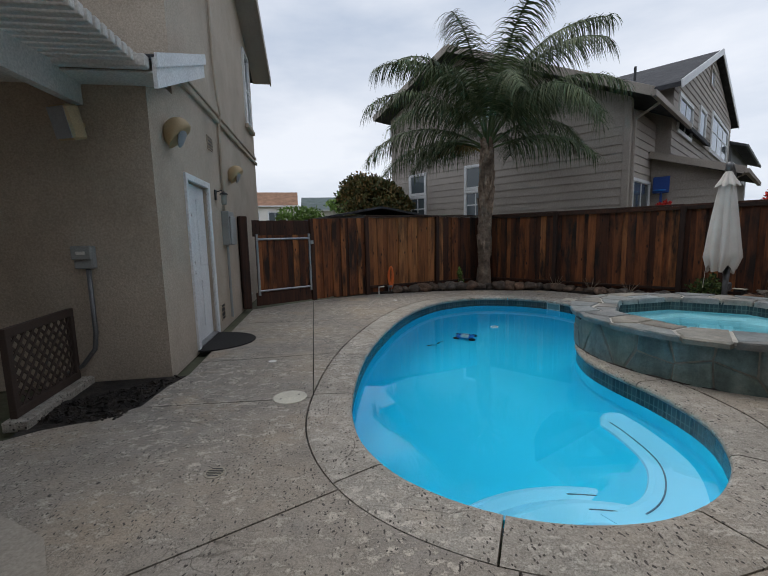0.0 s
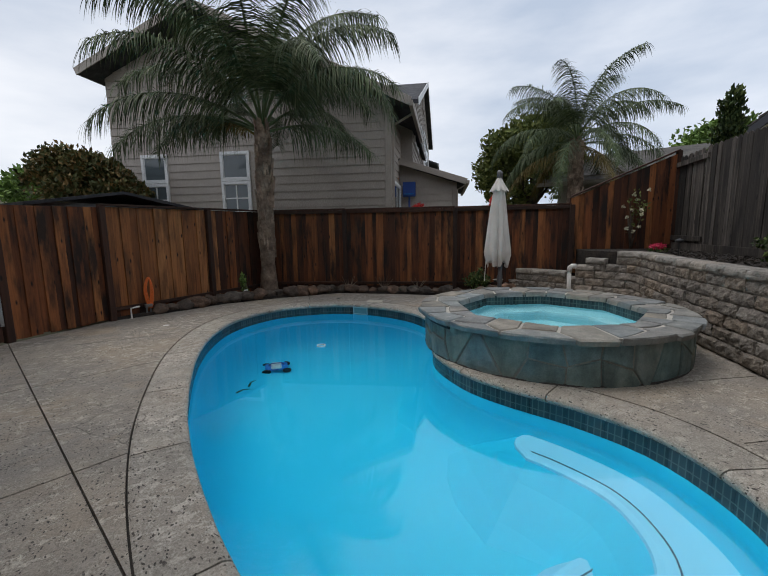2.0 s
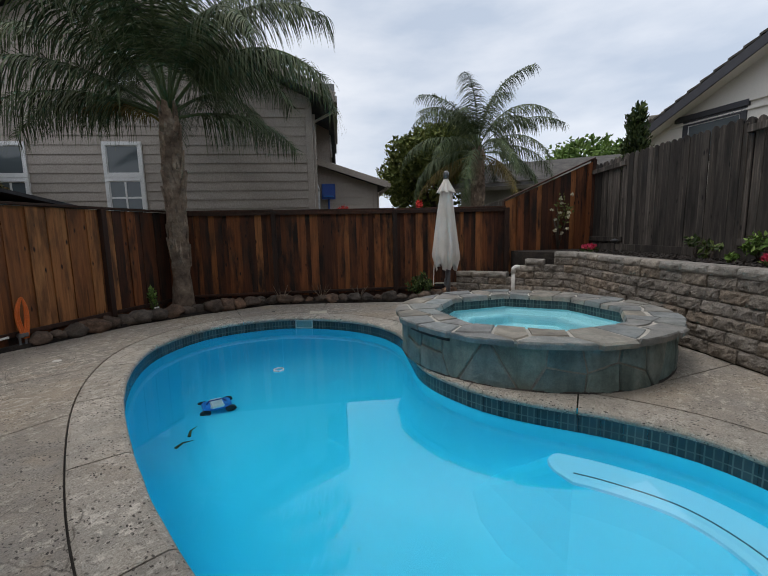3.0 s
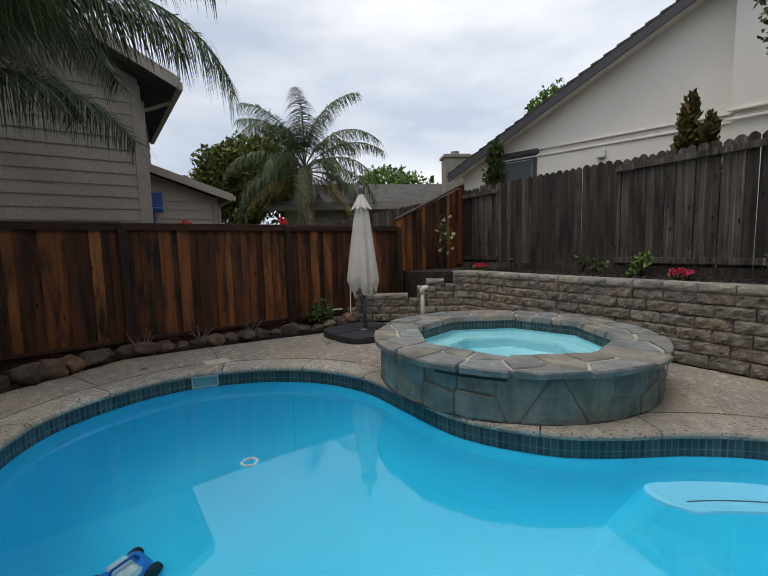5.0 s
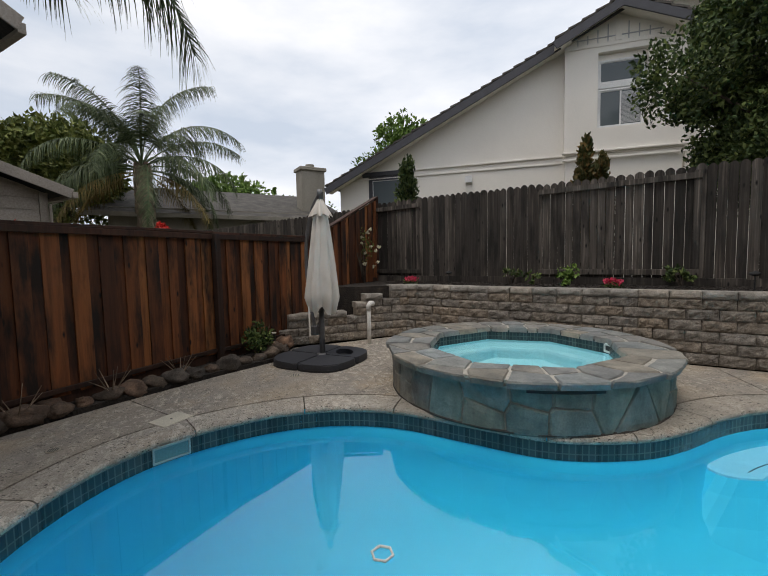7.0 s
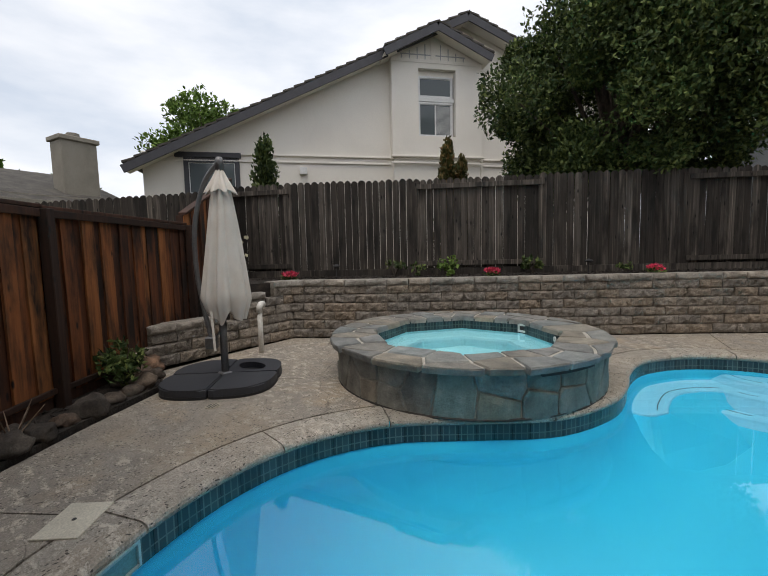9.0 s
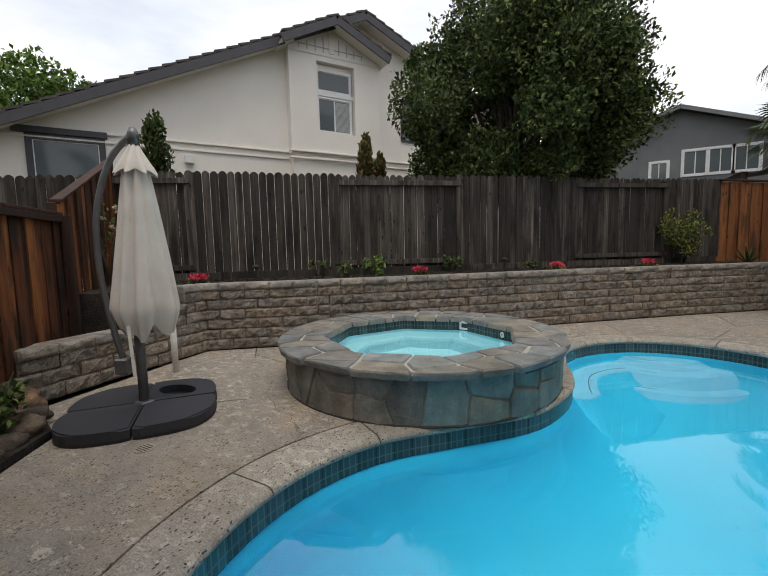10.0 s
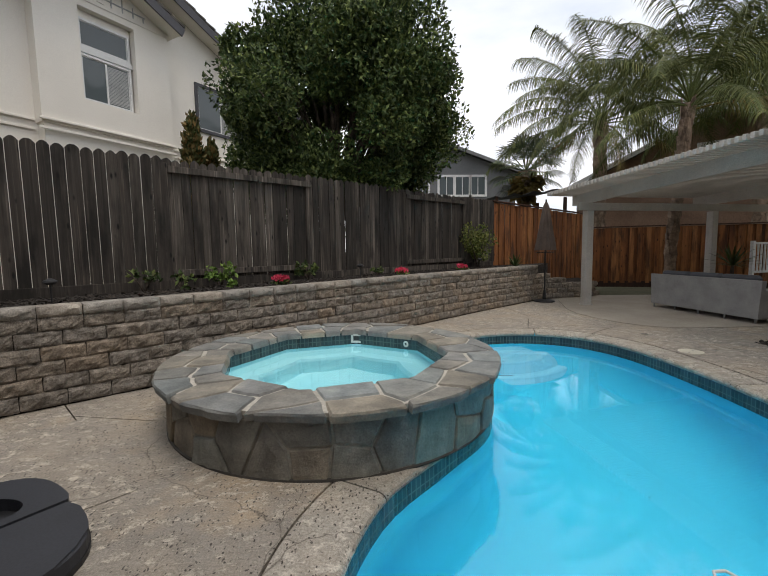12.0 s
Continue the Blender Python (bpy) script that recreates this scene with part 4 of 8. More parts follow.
bm = prism([(-2.09, 4.16), (-2.12, 3.80), (-2.10, 3.38), (-2.32, 3.12), (-2.62, 2.97), (-2.75, 2.85), (-3.1, 3.85), (-3.0, 4.02), (-2.23, 4.14)], -0.06, -0.012)
tagged(shape("ground_house_bed", bm, M_SOIL), "bark mulch beside the house wall", "soil", kind="structure")

def split_block(k, w, h, depth, rough):
    """A block with a broken front face and chipped edges."""
    bm = bmesh.new()
    nx, nz = 12, 6
    grid = []
    for iz in range(nz + 1):
        row = []
        for ix in range(nx + 1):
            x, z = -w / 2 + w * ix / nx, -h / 2 + h * iz / nz
            ex = min(ix, nx - ix) / nx * w
            ez = min(iz, nz - iz) / nz * h
            swell = min(1.0, min(ex, ez) / 0.028) ** 0.6
            y = swell * (0.020 + rough * noise.noise((x * 11 + k * 9, z * 13, k)) + 0.5 * rough * noise.noise((x * 31, z * 37, k + 5)))
            chip_ = 0.007 * (1 - swell)
            x += chip_ * noise.noise((x * 25, z * 25, k + 11)) - math.copysign(0.003 * (1 - swell), x)
            z += chip_ * noise.noise((x * 25, z * 25, k + 17))
            row.append(bm.verts.new((x, -y, z)))
        grid.append(row)
    for iz in range(nz):
        for ix in range(nx):
            bm.faces.new((grid[iz][ix], grid[iz][ix + 1], grid[iz + 1][ix + 1], grid[iz + 1][ix]))
    bk = [bm.verts.new((sx * w / 2, depth, sz * h / 2)) for sx, sz in ((-1, -1), (1, -1), (1, 1), (-1, 1))]
    rims = (grid[0], [r[-1] for r in grid], grid[-1][::-1], [r[0] for r in grid[::-1]])
    for i, rim_ in enumerate(rims):
        bm.faces.new([*rim_[::-1], bk[i], bk[(i + 1) % 4]])
    bmesh.ops.recalc_face_normals(bm, faces=bm.faces)
    return bm


BLOCKS = []
for k in range(8):
    ob = shape("block", split_block(k, 0.349, 0.137, 0.2, 0.030), M_BLOCK)
    BLOCKS.append(ob.data)
    bpy.data.objects.remove(ob)
CAPS = []
for k in range(3):
    ob = shape("cap_block", split_block(k + 20, 0.350, 0.098, 0.26, 0.014), M_CAP)
    CAPS.append(ob.data)
    bpy.data.objects.remove(ob)


def walk_line(pts, step, start=0.0):
    """Points and headings along a bent line, one at each step."""
    out, run, want = [], 0.0, start
    for a, b in zip(pts, pts[1:]):
        d = b - a
        while want <= run + d.length:
            out.append((a + d * ((want - run) / d.length), math.degrees(math.atan2(d.y, d.x))))
            want += step
        run += d.length
    return out


def block_wall(name, label, pts, tops, courses, z_first=0.015):
    """Courses of split-face blocks in running bond; tops(s): how many courses stand at s metres along."""
    w = thing(name, Matrix(), label, "retaining wall", kind="structure")
    for c in range(courses):
        for i, (p, a) in enumerate(walk_line(pts, 0.352, 0.0 if c % 2 else 0.176)):
            n_here, capped = tops((0.0 if c % 2 else 0.176) + 0.352 * i)
            if c >= n_here:
                continue
            z = z_first + 0.069 + 0.14 * c
            ob = new("block", BLOCKS[(i * 5 + c * 3) % 8])
            ob.parent = w
            ob.matrix_world = pose(p.x, p.y, z, 0, 0, a) @ pose(0, 0.02 * c + rng.uniform(-0.012, 0.010), 0, rng.uniform(-1.5, 1.5), rng.uniform(-0.7, 0.7), rng.uniform(-3.2, 3.2))
            if capped and c == n_here - 1:
                cp = new("cap_block", CAPS[(i * 2 + c) % 3])
                cp.parent = w
                cp.matrix_world = pose(p.x, p.y, z + 0.120, 0, 0, a) @ pose(0, 0.02 * c - 0.012, 0, 0, 0, rng.uniform(-0.8, 0.8))
    return w


block_wall("wall_retaining", "tan-grey split-face block retaining wall with cap course", WALL, lambda s: (6, True), 6)
block_wall("wall_retaining_wing", "stepped split-face block wing wall", [Vector((6.72, 7.15)), Vector((6.85, 6.1)), Vector((7.0, 4.72))], lambda s: ((3, True) if s < 1.1 else (4, True) if s < 1.5 else (5, True) if s < 1.8 else (6, True)), 6)
block_wall("wall_retaining_end", "low stepped split-face block wall end", [Vector((-1.5, -2.3)), Vector((-2.3, -2.5)), Vector((-3.0, -2.48)), Vector((-3.35, -2.75))], lambda s: ((5, False) if s < 0.45 else (4, False) if s < 0.8 else (3, False)), 6)
bm = prism([(-1.45, -2.42), (-2.3, -2.62), (-3.0, -2.60), (-3.3, -2.85), (-3.9, -4.7), (-2.7, -4.3)], -0.06, 0.40)
tagged(shape("ground_end_bed", bm, M_SOIL), "dark soil behind the low end of the block wall", "soil", kind="structure")


# ---- fences ----
def fence_run(parent, a, b, z0a, z0b, z1a, z1b, mat, width, gap, thick=0.022, dog=False, proud=0.0115, lap=True, name="board"):
    """Upright boards from a to b, each its own piece; heights run from one end to the other."""
    d = b - a
    ln = d.length
    u = d / ln
    ang = math.degrees(math.atan2(u.y, u.x))
    s, i = 0.0, 0
    while s < ln - 0.03:
        w = min(width * rng.uniform(0.86, 1.1), ln - s)
        c = s + w / 2
        f0, f1 = s / ln, (s + w) / ln
        lo = z0a + (z0b - z0a) * c / ln + rng.uniform(-0.012, 0.012)
        h0, h1 = z1a + (z1b - z1a) * f0, z1a + (z1b - z1a) * f1
        j = rng.uniform(-0.015, 0.012) if dog else 0.0
        hw = w / 2 - gap / 2
        if dog:
            out = [(-hw, lo), (hw, lo), (hw, h1 + j - 0.045), (hw - 0.028, h1 + j - 0.012), (hw - 0.05, h1 + j), (-hw + 0.05, h0 + j), (-hw + 0.028, h0 + j - 0.012), (-hw, h0 + j - 0.045)]
        else:
            out = [(-hw, lo), (hw, lo), (hw, h1), (-hw, h0)]
        bm = upright([(x, z) for x, z in out], -thick / 2, thick / 2)
        ob = part(name, bm, mat, parent)
        p = a + u * c
        yy = (proud if i % 2 else -proud) * (1 if lap else 0.25) + rng.uniform(-0.003, 0.003)
        ob.matrix_world = pose(p.x, p.y, 0, 0, 0, ang) @ pose(0, yy, 0, rng.uniform(-0.4, 0.4), 0, rng.uniform(-0.5, 0.5))
        s += w - (0.022 if lap else 0.0)
        i += 1


def rail(parent, name, a, b, za, zb, h, t, mat, off=0.0):
    """A lying member from a to b, set off to one side."""
    d = b - a
    ang = math.degrees(math.atan2(d.y, d.x))
    bm = boxed(0, d.length, -t / 2, t / 2, -h / 2, h / 2, None, 0.004)
    for v in bm.verts:
        v.co.z += (zb - za) * v.co.x / d.length
    ob = part(name, bm, mat, parent)
    ob.matrix_world = pose(a.x, a.y, za, 0, 0, ang) @ pose(0, off, 0)
    return ob


def post(parent, p, z0, z1, w, mat, ang=0.0, name="post"):
    ob = part(name, boxed(-w / 2, w / 2, -w / 2, w / 2, z0, z1, None, 0.006), mat, parent)
    ob.matrix_world = pose(p.x, p.y, 0, 0, 0, ang)
    return ob


FENCE_Z = 1.83
red = thing("fence_red", Matrix(), "dark-stained redwood board fence with capped top rail", "fence", kind="structure")
orange = thing("fence_orange", Matrix(), "fresh orange redwood board fence beside the gate", "fence", kind="structure")
# beside the shed: dark boards, then the orange stretch, then round the palm
fence_run(red, RED[0] + Vector((0.05, 0.03)), RED[1], 0.03, 0.03, 1.80, 1.82, M_RED, 0.13, 0.004)
fence_run(orange, RED[1], RED[1].lerp(RED[2], 0.62), 0.16, 0.14, FENCE_Z, FENCE_Z, M_ORANGE, 0.17, 0.004)
fence_run(orange, RED[1].lerp(RED[2], 0.62), RED[2], 0.14, 0.12, FENCE_Z, FENCE_Z, M_RED, 0.17, 0.004)
rail(orange, "kickboard", RED[1], RED[2], 0.085, 0.085, 0.13, 0.03, M_RED)
rail(orange, "cap", RED[1], RED[2], FENCE_Z + 0.03, FENCE_Z + 0.03, 0.035, 0.12, M_REDDARK)
rail(orange, "rail", RED[1], RED[2], 0.18, 0.18, 0.06, 0.035, M_REDDARK, -0.045)
for q in (0.0, 0.56, 1.0):
    post(orange, RED[1].lerp(RED[2], q) + Vector((0.03, -0.03)), -0.05, FENCE_Z + 0.01, 0.09, M_REDDARK, 24)
for a, b in ((2, 3), (3, 4), (4, 5)):
    A, B = RED[a], RED[b]
    fence_run(red, A, B, 0.14, 0.16, FENCE_Z, FENCE_Z + (0.02 if b == 5 else 0), M_RED, 0.15, 0.003)
    rail(red, "kickboard", A, B, 0.09, 0.10, 0.14, 0.03, M_REDDARK)
    rail(red, "cap", A, B, FENCE_Z + 0.03, FENCE_Z + 0.04, 0.035, 0.12, M_REDDARK)
    rail(red, "top_rail", A, B, FENCE_Z - 0.02, FENCE_Z - 0.02, 0.07, 0.03, M_REDDARK, -0.05)
    rail(red, "rail", A, B, 0.20, 0.21, 0.05, 0.035, M_REDDARK, -0.05)
    post(red, B + Vector((-0.05, -0.06)), -0.05, FENCE_Z + 0.02, 0.09, M_REDDARK, -43)
slope = thing("fence_red_sloping", Matrix(), "dark redwood fence with a cap that climbs the slope", "fence", kind="structure")
fence_run(slope, RED[5], RED[6], 0.42, 1.05, 1.98, 2.80, M_RED, 0.15, 0.003)
rail(slope, "cap", RED[5], RED[6], 2.02, 2.86, 0.035, 0.12, M_REDDARK)
rail(slope, "kickboard", RED[5], RED[6], 0.38, 1.0, 0.16, 0.03, M_REDDARK)
post(slope, RED[5] + Vector((0.04, 0.02)), 0, 2.0, 0.09, M_REDDARK, -43)
post(slope, RED[6], 0.8, 2.85, 0.09, M_REDDARK, -43)

grey = thing("fence_grey", Matrix(), "weathered grey dog-eared board fence above the block wall", "fence", kind="structure")
G0 = GREY_A
gu = (GREY_B - GREY_A).normalized()
glen = (GREY_B - GREY_A).length
marks = [0.0, 1.2, 3.65, 5.97, 8.5, 10.8, glen]
for i, (s0, s1) in enumerate(zip(marks, marks[1:])):
    A, B = G0 + gu * s0, G0 + gu * s1
    zt = 2.68 + 0.012 * i
    under = i % 2 == 0
    off = Vector((gu.y, -gu.x)) * (0.0 if under else 0.03)
    fence_run(grey, A + off - gu * 0.08, B + off + gu * 0.08, 1.06, 1.06, zt + (0.05 if not under else 0.03), zt + 0.05, M_GREY, 0.135, 0.006, 0.018, True, 0.004, False)
    rail(grey, "kickboard", A, B, 0.98, 0.98, 0.18, 0.035, M_GREY, -0.03)
    if under:
        rail(grey, "rail", A, B, zt - 0.12, zt - 0.10, 0.09, 0.04, M_GREY, -0.05)
        rail(grey, "rail", A, B, 1.16, 1.16, 0.09, 0.04, M_GREY, -0.05)
    post(grey, B - gu * 0.05, 0.85, zt - 0.02, 0.09, M_GREY, math.degrees(math.atan2(gu.y, gu.x)))
beyond = G0 - gu * 9.0
fence_run(grey, beyond, G0, 0.6, 1.06, 2.42, 2.66, M_GREY, 0.14, 0.006, 0.018, True, 0.004, False)

far = thing("fence_orange_far", Matrix(), "orange-brown redwood fence with dark cap beyond the patio", "fence", kind="structure")
FAR = [GREY_B, GREY_B.lerp(Vector((-2.95, -4.35)), 1.5), GREY_B.lerp(Vector((-2.95, -4.35)), 1.5) + Vector((-0.1, 0.02)), Vector((-9.9, -3.0))]
fence_run(far, FAR[0], FAR[1], 0.9, 0.12, 2.74, 2.53, M_ORANGE, 0.15, 0.004)
rail(far, "cap", FAR[0], FAR[1], 2.78, 2.57, 0.035, 0.12, M_REDDARK)
fence_run(far, FAR[1], FAR[2], 0.3, 0.2, 2.2, 2.1, M_RED, 0.15, 0.004)
fence_run(far, FAR[2], FAR[3], 0.2, 0.2, 2.05, 2.05, M_ORANGE, 0.15, 0.004)
rail(far, "cap", FAR[2], FAR[3], 2.09, 2.09, 0.035, 0.12, M_REDDARK)
rail(far, "kickboard", FAR[2], FAR[3], 0.15, 0.15, 0.2, 0.03, M_REDDARK)
for p in FAR[1:3]:
    post(far, p, 0, 2.1, 0.09, M_REDDARK, 10)

# gate between house and fence
G_A, G_B = Vector((-2.70, 8.12)), Vector((-1.62, 8.97))
gd = (G_B - G_A)
g_ang = math.degrees(math.atan2(gd.y, gd.x))
gate = thing("wooden_gate", pose(G_A.x, G_A.y, 0, 0, 0, g_ang), "dark redwood gate with a galvanised steel frame, closed", "gate")
gw = gd.length
x = 0.16
while x < gw - 0.03:
    w = min(0.135, gw - x)
    part("board", boxed(x, x + w - 0.004, -0.012, 0.012, 0.30, 1.46, None, 0.003), M_RED, gate)
    x += w
part("bottom_board", boxed(0.12, gw - 0.02, -0.02, 0.02, 0.03, 0.30, None, 0.004), M_REDDARK, gate)
x = 0.12
while x < gw:
    part("header_board", boxed(x, min(x + 0.15, gw) - 0.004, 0.01, 0.03, 1.44, 1.76 + rng.uniform(-0.01, 0.01), None, 0.003), M_REDDARK, gate)
    x += 0.15
for z in (0.33, 1.38):
    part("frame_bar", tube([(0.17, -0.035, z), (gw - 0.03, -0.035, z)], 0.022, 8), M_GALV, gate)
for xx in (0.18, gw - 0.03):
    part("frame_upright", boxed(xx - 0.022, xx + 0.022, -0.055, -0.012, 0.24, 1.48, None, 0.004), M_GALV, gate)
part("latch", boxed(gw - 0.02, gw + 0.06, -0.07, -0.03, 1.25, 1.33, None, 0.005), M_GALV, gate, "galvanised latch")
gp = thing("gate_post", pose(-2.76, 8.06, 0, 0, 0, g_ang), "round-edged brown gate post beside the house", "post")
part("post_body", boxed(-0.08, 0.08, -0.08, 0.08, 0, 1.84, None, 0.02), M_REDDARK, gp)
gp2 = thing("gate_post", pose(-1.58, 9.02, 0, 0, 0, g_ang), "dark gate post with blue tape", "post")
part("post_body", boxed(-0.05, 0.05, -0.05, 0.05, 0, 1.80, None, 0.008), M_REDDARK, gp2)


# ---- houses ----
def window_unit(parent, m, w, h, trim_mat, trim=0.09, split_v=(), split_h=(), blind=False, name="window"):
    """A window that faces local -y, its lower left corner at the pose m: trim, sash bars, panes."""
    win = new(name)
    win.parent = parent
    win.matrix_world = m
    bm = bmesh.new()
    for x0, x1, z0, z1 in ((-trim, w + trim, h, h + trim), (-trim, w + trim, -trim, 0), (-trim, 0, 0, h), (w, w + trim, 0, h)):
        add_box(bm, x0, x1, -0.045, 0.02, z0, z1)
    part("window_frame", bm, trim_mat, win)
    xs, zs = [0, *split_v, w], [0, *split_h, h]
    bm = bmesh.new()
    for x in xs:
        add_box(bm, max(0.001, x - 0.022), min(w - 0.001, x + 0.022), -0.022, 0.012, 0.002, h - 0.002)
    for i in range(len(xs) - 1):
        for z in zs:
            add_box(bm, xs[i] + 0.023, xs[i + 1] - 0.023, -0.021, 0.012, max(0.002, z - 0.022), min(h - 0.002, z + 0.022))
    part("sash", bm, M_WHITE, win, "white sash bars")
    for i in range(len(xs) - 1):
        for j in range(len(zs) - 1):
            part("pane", boxed(xs[i] + 0.02, xs[i + 1] - 0.02, -0.008, -0.004, zs[j] + 0.02, zs[j + 1] - 0.02), M_GLASS, win)
    if blind:
        z = 0.05
        while z < h - 0.05:
            part("blind_slat", boxed(xs[-2] + 0.03, w - 0.03, -0.014, -0.010, z, z + 0.026), M_DRAPE, win, "pale blind slat")
            z += 0.036
    return win


def siding(parent, poly, m, step=0.21, mat=None):
    """Lapped boards over a wall outline (x, z) that faces local -y, one piece a row."""
    z0, z1 = min(p[1] for p in poly), max(p[1] for p in poly)
    z = z0
    while z < z1 - 0.02:
        strip = clip_poly(clip_poly(poly, 0, 1, min(z + step + 0.012, z1)), 0, -1, -z)
        if len(strip) > 2:
            bm = upright(strip, -0.03, 0.0)
            for v in bm.verts:
                if v.co.y < -0.01:
                    v.co.y = -0.030 + 0.024 * min(1, (v.co.z - z) / step)
            ob = part("siding_board", bm, mat or M_SIDING, parent)
            ob.matrix_world = m
        z += step


def slab_roof(parent, name, a, b, c, d, t, mat):
    """A sloping slab over four corners."""
    bm = bmesh.new()
    hi = [bm.verts.new(p) for p in (a, b, c, d)]
    lo = [bm.verts.new((p[0], p[1], p[2] - t)) for p in (a, b, c, d)]
    bm.faces.new(hi)
    bm.faces.new(lo[::-1])
    for i in range(4):
        j = (i + 1) % 4
        bm.faces.new((hi[j], hi[i], lo[i], lo[j]))
    bmesh.ops.recalc_face_normals(bm, faces=bm.faces)
    return part(name, bm, mat, parent)


def beam(parent, name, p, q, w, h, mat, bev=0.004):
    """A squared timber from p to q; h is its upright side."""
    p, q = Vector(p), Vector(q)
    d = q - p
    bm = boxed(0, d.length, -w / 2, w / 2, -h / 2, h / 2, None, bev)
    ob = part(name, bm, mat, parent)
    ob.matrix_local = Matrix.Translation(p) @ d.to_track_quat("X", "Z").to_matrix().to_4x4()
    return ob


# main house: tan stucco, door to the deck
house = thing("house", HOUSE, "two-storey tan stucco house with a white side door", "house", kind="structure")
bm = upright([(-9.0, -0.05), (0, -0.05), (0, 3.05), (-9.0, 3.05)], 0, 0.9)
part("wall_lower", bm, M_STUCCO, house)
DOOR = (0.98, 1.90, 0.02, 2.14)
bm = bmesh.new()
for y0, y1, z0, z1 in ((0.9, 0.98, -0.05, 3.05), (0.98, 1.90, 2.14, 3.05), (1.90, 6.75, -0.05, 3.05)):
    add_box(bm, -0.25, 0, y0, y1, z0, z1)
part("wall_side", bm, M_STUCCO, house)
gab = [(0.75, 3.05), (6.75, 3.05), (6.75, 5.75), (2.2, 7.9), (0.75, 7.25)]
bm = upright(gab, -0.25, 0.0)
for v in bm.verts:
    v.co = Vector((v.co.y, v.co.x, v.co.z))
bmesh.ops.recalc_face_normals(bm, faces=bm.faces)
part("wall_upper", bm, M_STUCCO, house)
part("wall_upper", boxed(-9, -0.25, 0.75, 1.0, 3.05, 7.2), M_STUCCO, house)
for z in (3.27, 3.40):
    part("belt_trim", boxed(0.0, 0.035 if z > 3.3 else 0.05, 0.76, 6.79, z, z + 0.07, None, 0.01), M_STUCCO, house)
slab_roof(house, "roof_gable", (0.45, 7.3, 5.60), (0.45, 2.2, 8.02), (-9, 2.2, 8.02), (-9, 7.3, 5.60), 0.12, M_SHINGLE)
slab_roof(house, "roof_gable", (0.45, 2.2, 8.02), (0.45, -0.2, 6.9), (-9, -0.2, 6.9), (-9, 2.2, 8.02), 0.12, M_SHINGLE)
beam(house, "rake_board", (0.45, 7.3, 5.48), (0.45, 2.2, 7.90), 0.03, 0.2, M_TAUPETRIM)
slab_roof(house, "soffit", (0.44, 7.28, 5.47), (0.44, 2.2, 7.88), (0.0, 2.2, 7.88), (0.0, 7.28, 5.47), 0.02, M_TAUPETRIM)
window_unit(house, HOUSE @ pose(0.0, 5.75, 4.1, 0, 0, 90), 0.55, 1.5, M_WHITE, 0.08, (), (0.75,), name="upper_window")
part("window_sill", boxed(0.0, 0.09, 5.6, 6.45, 3.93, 4.02, None, 0.01), M_STUCCO, house)
# little shed roof over the corner, with gutter
slab_roof(house, "porch_roof", (0.19, -0.36, 3.03), (0.19, 1.34, 3.72), (-9, 1.34, 3.72), (-9, -0.36, 3.03), 0.05, M_SHINGLE)
for x0, x1, zs, nm in ((0.19, 0.225, ((-0.32, 2.76), (-0.33, 3.02), (1.33, 3.70), (1.35, 3.46)), "porch_rake"), (0.225, 0.25, ((-0.35, 2.93), (-0.36, 3.05), (1.35, 3.74), (1.36, 3.62)), "porch_rake_trim")):
    bm = bmesh.new()
    vs = [bm.verts.new((x0, y_, z_)) for y_, z_ in zs]
    vs2 = [bm.verts.new((x1, y_, z_)) for y_, z_ in zs]
    bm.faces.new(vs[::-1])
    bm.faces.new(vs2)
    for i in range(4):
        k = (i + 1) % 4
        bm.faces.new((vs[i], vs[k], vs2[k], vs2[i]))
    bmesh.ops.recalc_face_normals(bm, faces=bm.faces)
    part(nm, bm, M_WHITE, house, "white rake board")
slab_roof(house, "porch_soffit", (0.19, -0.34, 2.90), (0.19, 0.02, 2.90), (-9, 0.02, 2.90), (-9, -0.34, 2.90), 0.015, M_PERGOLA)
part("gutter", boxed(-9, 0.18, -0.44, -0.35, 2.90, 3.01, None, 0.012), M_PERGOLA, house)
# side door
door = new("side_door")
door.parent = house
bm = bmesh.new()
for y0, y1, z0, z1 in ((0.90, 0.98, -0.01, 2.22), (1.90, 1.98, -0.01, 2.22), (0.98, 1.90, 2.14, 2.22)):
    add_box(bm, -0.02, 0.03, y0, y1, z0, z1, None, 0.005)
part("door_frame", bm, M_WHITE, door)
part("door_leaf", boxed(-0.10, -0.055, 0.985, 1.895, 0.03, 2.13, None, 0.004), M_WHITE, door, "flush white door, closed")
for y0, y1, z0, z1 in ((1.08, 1.38, 0.2, 0.85), (1.5, 1.8, 0.2, 0.85), (1.08, 1.38, 1.05, 1.95), (1.5, 1.8, 1.05, 1.95)):
    part("door_panel", boxed(-0.056, -0.045, y0, y1, z0, z1, None, 0.008), M_WHITE, door)
part("threshold", boxed(-0.2, 0.02, 0.985, 1.895, -0.02, 0.028, None, 0.005), M_GALV, door, "metal threshold")
for z in (0.98, 1.12, 1.72):
    k = part("door_knob", lathe([(0, 0), (0.03, 0.002), (0.03, 0.012), (0.012, 0.018), (0.012, 0.035), (0.028, 0.045), (0.028, 0.06), (0, 0.068)], 14), M_CHROME, door, "nickel knob", True)
    k.matrix_local = pose(-0.054, 1.05, z, 0, 90, 0)


